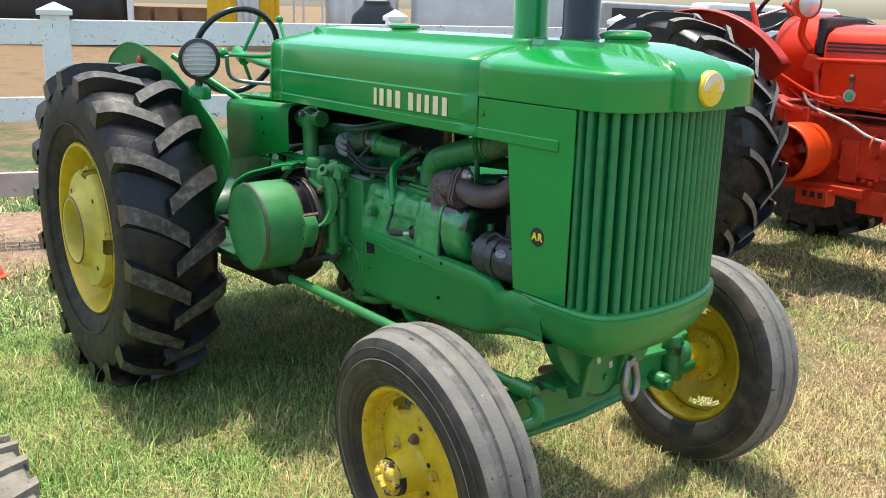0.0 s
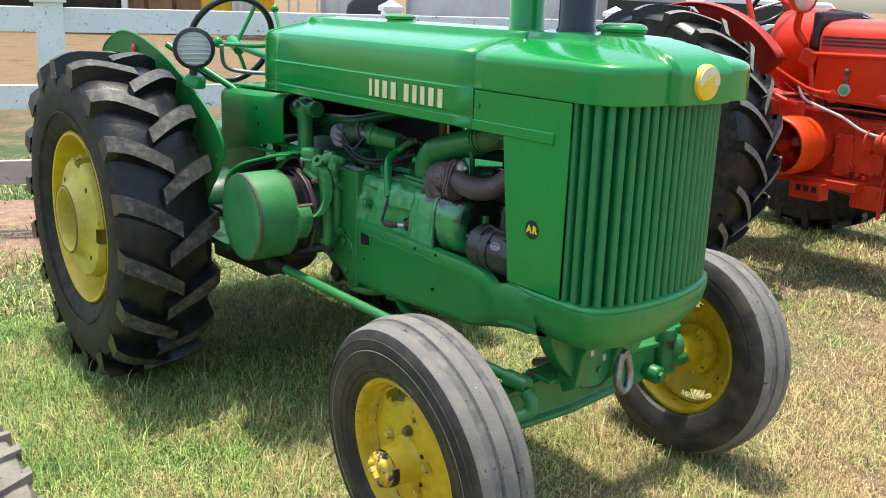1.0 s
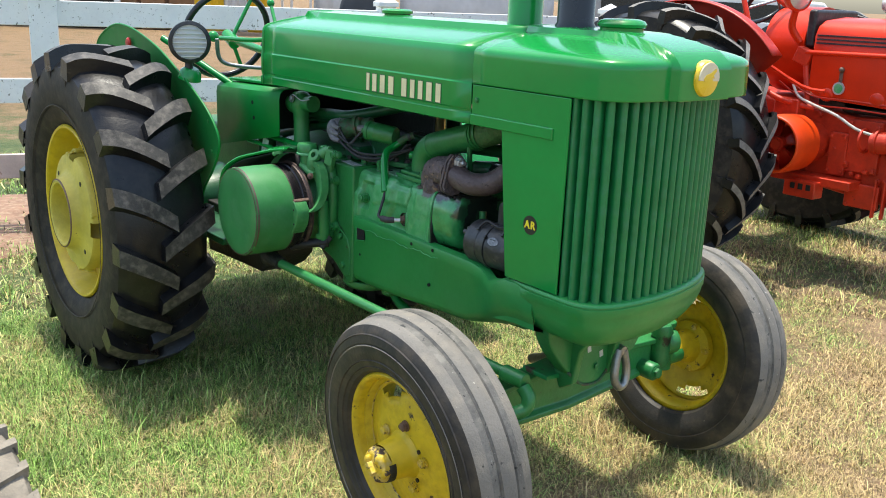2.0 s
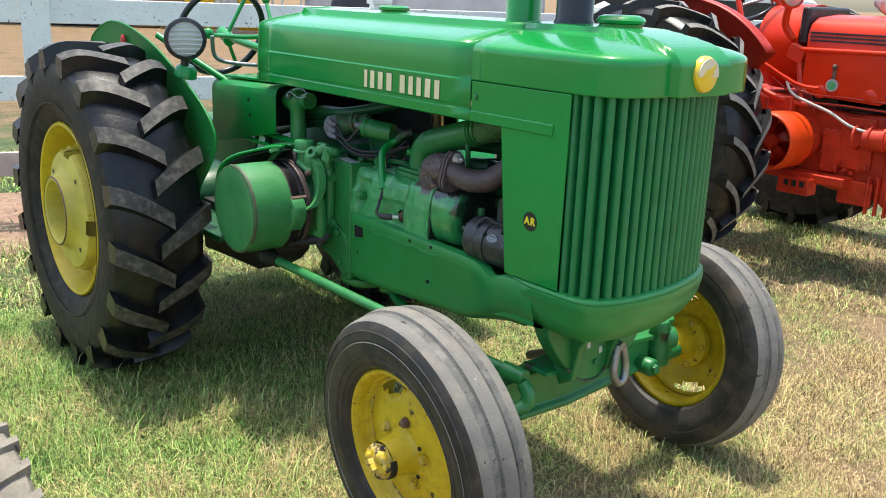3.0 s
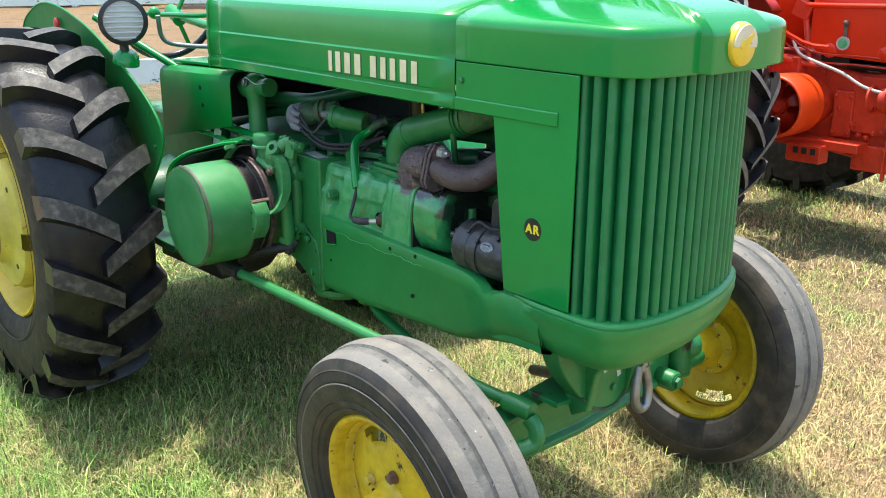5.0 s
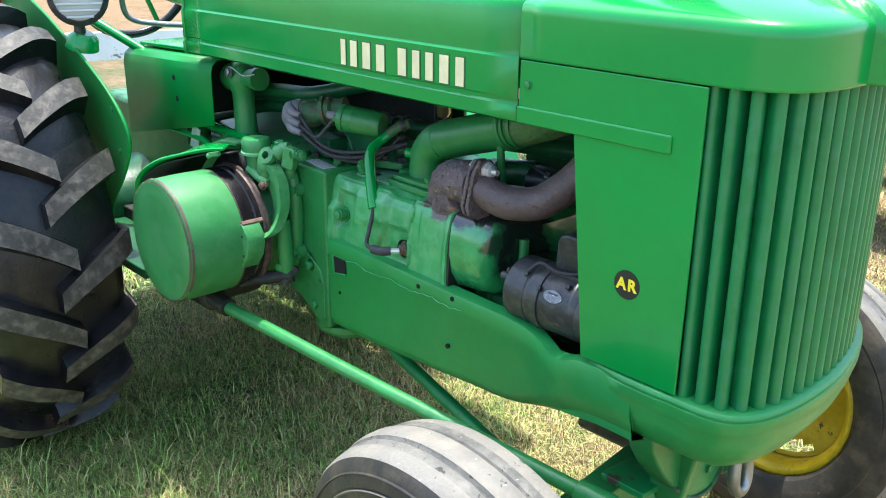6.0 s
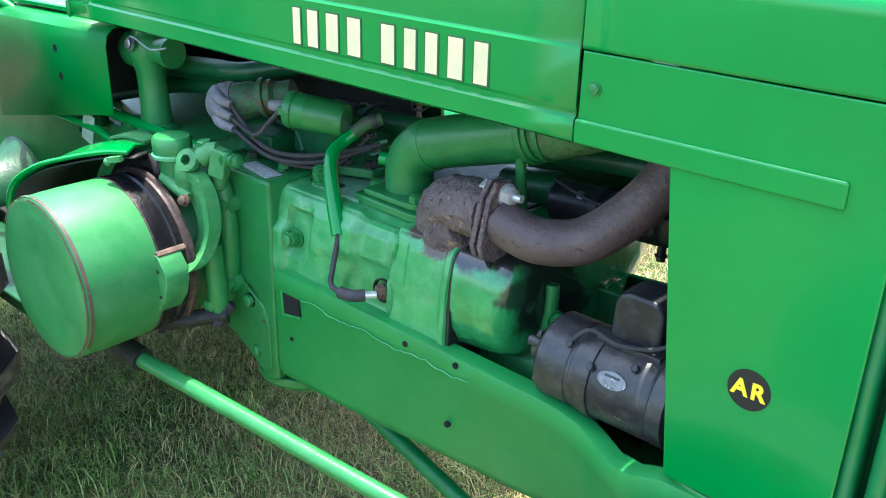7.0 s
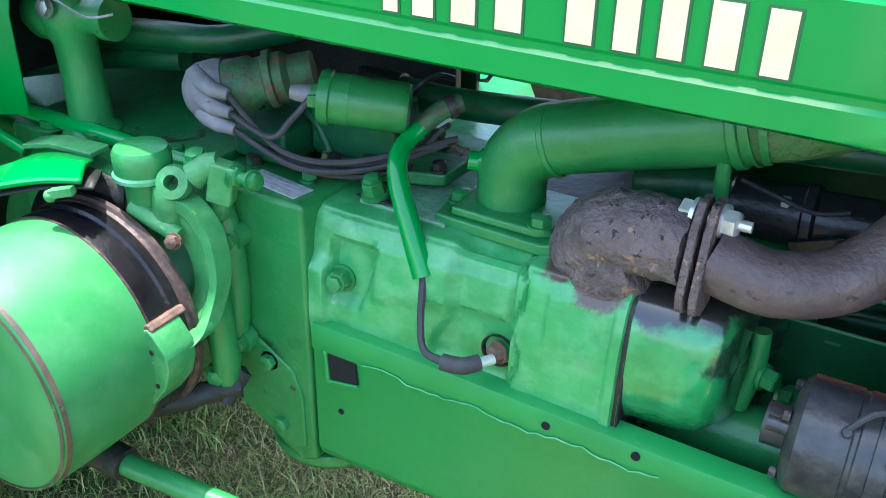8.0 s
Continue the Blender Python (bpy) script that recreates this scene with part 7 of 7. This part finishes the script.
for i in range(5):
    part("sump_rib", Shape().box((-0.10 + 0.055 * i, RY - 0.295, 0.52), (0.012, 0.035, 0.22)), RED_CAST, red, bevel=0.004)
for i in range(4):
    part("flange_ring", Shape().lathe([(0.060, 0.0), (0.072, 0.002), (0.072, 0.014), (0.060, 0.016)], (-0.20 + 0.085 * i, RY - 0.33, 0.842 + 0.004 * i), (1, 0, 0.05), 24), RED_CAST, red)
for z_ in (1.075, 1.03):
    part("fuel_pipe", Shape().tube([(-0.74, 3.70, z_ + 0.10), (-0.55, 3.73, z_ - 0.01), (-0.30, 3.745, z_ - 0.02), (0.1, 3.75, z_ - 0.03), (0.5, 3.76, z_ - 0.03)], 0.005, 8, 4), RED_DEEP, red)
part("cross_rod", Shape().tube([(-0.80, 3.55, 1.26), (-0.55, 3.62, 1.12), (-0.42, 3.66, 1.10)], 0.011, 8, 3), RED, red)
# solid dark box stands in for the shaded gap under the hood
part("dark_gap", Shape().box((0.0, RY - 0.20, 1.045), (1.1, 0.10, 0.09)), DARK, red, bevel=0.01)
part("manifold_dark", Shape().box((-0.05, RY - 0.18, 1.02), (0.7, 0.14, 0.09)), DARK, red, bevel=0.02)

red.location = (-0.71, 3.50, 0.0)  # parked closer to the green one

# ---- bare soil strip, marker ----
def soil():
    s = Shape()
    ring, n_ = [], 40
    for j in range(n_):
        a = 2 * math.pi * j / n_
        k = 1 + 0.12 * noise.noise(Vector((math.cos(a) * 2, math.sin(a) * 2, 0)))
        ring.append((k * math.cos(a), k * math.sin(a)))
    rings = []
    for f, z in ((1.0, -0.006), (0.9, 0.010), (0.6, 0.018), (0.3, 0.02), (0.02, 0.02)):
        rings.append([(-3.9 + 0.95 * x * f, -1.05 + 1.6 * y * f, z + 0.014 * noise.noise(Vector((x * f * 9, y * f * 5, 1)))) for x, y in ring])
    s.loft(rings)
    return structure("soil_patch", s, DIRT, "bare reddish soil beside the fence")


soil()
mk = thing("ground_marker", (-2.99, -0.87, 0), "small orange-red plastic marker on the ground", "marker")
part("dome", Shape().lathe([(0.0001, 0.10), (0.03, 0.095), (0.05, 0.07), (0.065, 0.02), (0.085, 0.012), (0.085, 0.0), (0.0001, 0.0)], (-2.99, -0.87, 0.0), (0, 0, 1), 24), CONE_RED, mk)


# ---- far side of the field ----
def far_at(px, d):
    """A spot d metres from the walk's start, px to the side of straight ahead."""
    f, r = Vector((-0.783, 0.622, 0)), Vector((0.622, 0.783, 0))
    return Vector((2.6, -2.0, 0)) + f * d + r * px * d, math.degrees(math.atan2(r.y, r.x))


def far_box(name, label, category, u0, u1, d, z0, z1, depth, mat, group=""):
    c, a = far_at((u0 + u1) / 2, d)
    w = (u1 - u0) * d
    m = Matrix.Translation(c) @ pose(0, 0, 0, 0, 0, a)
    t = thing(name, c, label, category, group)
    return t, m, w


t, m, w = far_box("dark_shed", "long black tarpaulin-sided shed across the field", "shed", -0.62, -0.345, 34, 0, 3, 6, TARP_DARK)
part("wall", Shape().loft([[(-w / 2 + w * i / 30, 0.10 * math.sin(i * 1.9), z) for i in range(31)] for z in (0.0, 1.5, 3.2)], closed=False).moved(m), TARP_DARK, t, solid=0.05)
part("roof", Shape().prism([(-0.6, 3.2), (3.0, 4.2), (3.0, 4.1), (-0.6, 3.1)], -w / 2, w / 2, "x").moved(m), CANVAS, t)
part("post", Shape().box((w / 2 + 0.1, -0.1, 1.5), (0.18, 0.18, 3.0)).moved(m), WHITE, t)
rnd = random.Random(4)
c, a = far_at(-0.325, 35)
for k in range(9):
    wx, hz = 0.7 + rnd.random() * 0.3, 0.55 + rnd.random() * 0.2
    row, col = k // 4, k % 4
    p = c + Vector((0.622, 0.783, 0)) * ((col - 1.2) * 1.02)
    bx = thing("carton", (p.x, p.y, row * 0.72), "brown cardboard carton stacked under the shelter", "box", "stacked cartons")
    part("carton_body", Shape().box((p.x, p.y, row * 0.72 + 0.35), (0.85, 0.95, 0.68), (0, 0, a)), CARTON, bx, bevel=0.01)
t, m, w = far_box("yellow_tent", "yellow and white striped market tent", "tent", -0.262, -0.185, 33, 0, 3, 3, TARP_YELLOW)
for k, mat in enumerate((TARP_YELLOW, CANVAS, TARP_YELLOW)):
    x0 = -w / 2 + w * (0, 0.40, 0.72)[k]
    x1 = -w / 2 + w * (0.40, 0.72, 1.0)[k]
    part("curtain", Shape().loft([[(x0 + (x1 - x0) * i / 10, 0.06 * math.sin(i * 2.2 + k), z) for i in range(11)] for z in (0.1, 1.4, 3.0)], closed=False).moved(m), mat, t, solid=0.02)
part("tent_roof", Shape().prism([(-0.3, 3.0), (1.4, 4.0), (3.0, 3.0)], -w / 2, w / 2, "x").moved(m), TARP_YELLOW, t)
t, m, w = far_box("open_shelter", "open shelter with pale posts", "shelter", -0.17, -0.14, 34, 0, 3, 3, WHITE)
for x in (-w / 2, -w / 6, w / 2):
    part("post", Shape().box((x, 0, 1.5), (0.08, 0.08, 3.0)).moved(m), WHITE, t)
part("beam", Shape().box((0, 0, 2.2), (w, 0.1, 0.12)).box((0, 0, 1.75), (w, 0.06, 0.06)).moved(m), WHITE, t)
for u0, u1, d in ((-0.135, -0.06, 30), (-0.045, 0.115, 27)):
    t, m, w = far_box("canvas_tent", "grey-white canvas market tent", "tent", u0, u1, d, 0, 3, 4, CANVAS)
    part("tent_wall", Shape().loft([[(-w / 2 + w * i / 24, 0.05 * math.sin(i * 1.3), z) for i in range(25)] for z in (0.05, 1.3, 2.6)], closed=False).moved(m), CANVAS, t, solid=0.02)
    part("tent_roof", Shape().prism([(-0.3, 2.6), (2.0, 3.9), (4.0, 2.6)], -w / 2, w / 2, "x").moved(m), CANVAS, t)
    part("tent_leg", Shape().box((-w / 2, -0.08, 1.3), (0.07, 0.07, 2.6)).moved(m), GREY_PAINT, t)
p, a = far_at(-0.082, 24)
gr = thing("covered_grill", p, "black cloth-covered grill standing in the field", "grill")
part("cover", Shape().loft([[(x * k, y * k, z) for x, y in ((-0.7, -0.4), (0.7, -0.4), (0.7, 0.4), (-0.7, 0.4))] for k, z in ((1.0, 0.05), (0.98, 0.9), (0.85, 1.35), (0.5, 1.6), (0.45, 1.75))]).moved(Matrix.Translation(p) @ pose(0, 0, 0, 0, 0, a)), TARP_DARK, gr, bevel=0.08)
# parked van and other vehicles to the side
for u, d, mat, lab in ((0.232, 26, CAR_GREY, "grey van parked across the field"), (0.345, 24, WHITE, "white pickup parked across the field")):
    p, a = far_at(u, d)
    m = Matrix.Translation(p) @ pose(0, 0, 0, 0, 0, a)
    v = thing("parked_van", p, lab, "van")
    bd = part("body", Shape().prism([(-2.2, 0.45), (2.2, 0.45), (2.25, 0.95), (1.55, 1.08), (0.95, 1.75), (-2.15, 1.85), (-2.25, 1.0)], -0.9, 0.9).moved(m), mat, v, bevel=0.08)
    part("window", Shape().prism([(-1.9, 1.15), (1.2, 1.15), (0.8, 1.62), (-1.9, 1.68)], -0.915, -0.89).moved(m), BLACK_GLOSS, bd)
    for x in (-1.4, 1.4):
        wh = part("wheel", Shape().lathe([(0.20, -0.10), (0.33, -0.10), (0.35, -0.06), (0.35, 0.06), (0.33, 0.10), (0.20, 0.10)], (x, -0.82, 0.35), (0, 1, 0), 28, ring=True).moved(m), RUBBER, v)
        part("hubcap", Shape().lathe([(0.0001, -0.06), (0.15, -0.07), (0.20, -0.05)], (x, -0.82, 0.35), (0, 1, 0), 24).moved(m), GREY_PAINT, wh)


# ---- grass ----
def grass(name, zones, seed, label):
    """Bent blades scattered over the ground, thick near the machines and thinner away from them."""
    rng = np.random.default_rng(seed)
    P, H, Wd = [], [], []
    for x0, x1, y0, y1, count, h, w in zones:
        n_ = int(count)
        p = np.stack([rng.uniform(x0, x1, n_), rng.uniform(y0, y1, n_)], 1)
        clump = np.sin(p[:, 0] * 5.1 + np.sin(p[:, 1] * 3.3) * 2) * np.sin(p[:, 1] * 4.7 + np.sin(p[:, 0] * 2.9) * 2)
        keep = rng.uniform(0, 1, n_) < 0.70 + 0.3 * clump
        p, clump = p[keep], clump[keep]
        P.append(p)
        H.append(h * rng.lognormal(0, 0.42, len(p)) * (1 + 0.25 * clump))
        Wd.append(np.full(len(p), w) * rng.uniform(0.6, 1.4, len(p)))
    P, H, Wd = np.concatenate(P), np.concatenate(H), np.concatenate(Wd)
    k = len(P)
    az, lean = rng.uniform(0, 2 * np.pi, k), rng.uniform(0.35, 1.45, k)
    d = np.stack([np.cos(az), np.sin(az)], 1)
    s = np.stack([-d[:, 1], d[:, 0]], 1)
    v = np.zeros((k, 5, 3), np.float32)
    z0 = -0.012
    mid = P + d * (H * np.sin(lean) * 0.42)[:, None]
    tip = P + d * (H * np.sin(np.minimum(lean * 1.45, 1.52)))[:, None]
    for i, (q, zz, ww) in enumerate(((P, 0 * H, 1.0), (P, 0 * H, -1.0), (mid, H * np.cos(lean) * 0.62, 0.8), (mid, H * np.cos(lean) * 0.62, -0.8), (tip, H * np.cos(np.minimum(lean * 1.3, 1.5)), 0.0))):
        v[:, i, :2] = q + s * (Wd * 0.5 * ww)[:, None]
        v[:, i, 2] = zz + z0
    me = bpy.data.meshes.new(name)
    me.vertices.add(5 * k)
    me.vertices.foreach_set("co", v.ravel())
    base = (np.arange(k) * 5)[:, None]
    loops = np.concatenate([base + np.array([[0, 1, 3, 2]]), base + np.array([[2, 3, 4]])], 1).ravel().astype(np.int32)
    me.loops.add(7 * k)
    me.loops.foreach_set("vertex_index", loops)
    starts = (np.arange(k)[:, None] * 7 + np.array([[0, 4]])).ravel().astype(np.int32)
    me.polygons.add(2 * k)
    me.polygons.foreach_set("loop_start", starts)
    me.update(calc_edges=True)
    me.validate()
    me.materials.append(GRASS)
    return tagged(new(name, me), label, "grass", "", "stuff")


grass("lawn_grass", [(-1.9, 1.1, -1.75, 0.9, 490000, 0.035, 0.0025), (1.1, 2.0, -1.7, 0.9, 190000, 0.027, 0.0020), (-2.6, 2.2, 0.9, 2.6, 210000, 0.029, 0.0026), (-2.6, 1.4, 2.6, 5.2, 60000, 0.036, 0.0045),
                     (-3.6, -1.9, -2.2, 2.6, 44000, 0.040, 0.005), (-6.5, -3.6, -3.5, 5, 28000, 0.050, 0.009), (2.0, 3.0, -1.0, 2.0, 16000, 0.040, 0.004), (-3.6, 2.0, -3.2, -1.75, 45000, 0.040, 0.0055), (2.0, 3.4, -3.0, -1.0, 14000, 0.040, 0.0055), (1.4, 3.4, 2.0, 4.6, 22000, 0.040, 0.0055)], 7, "mown lawn of green and straw-coloured grass blades")
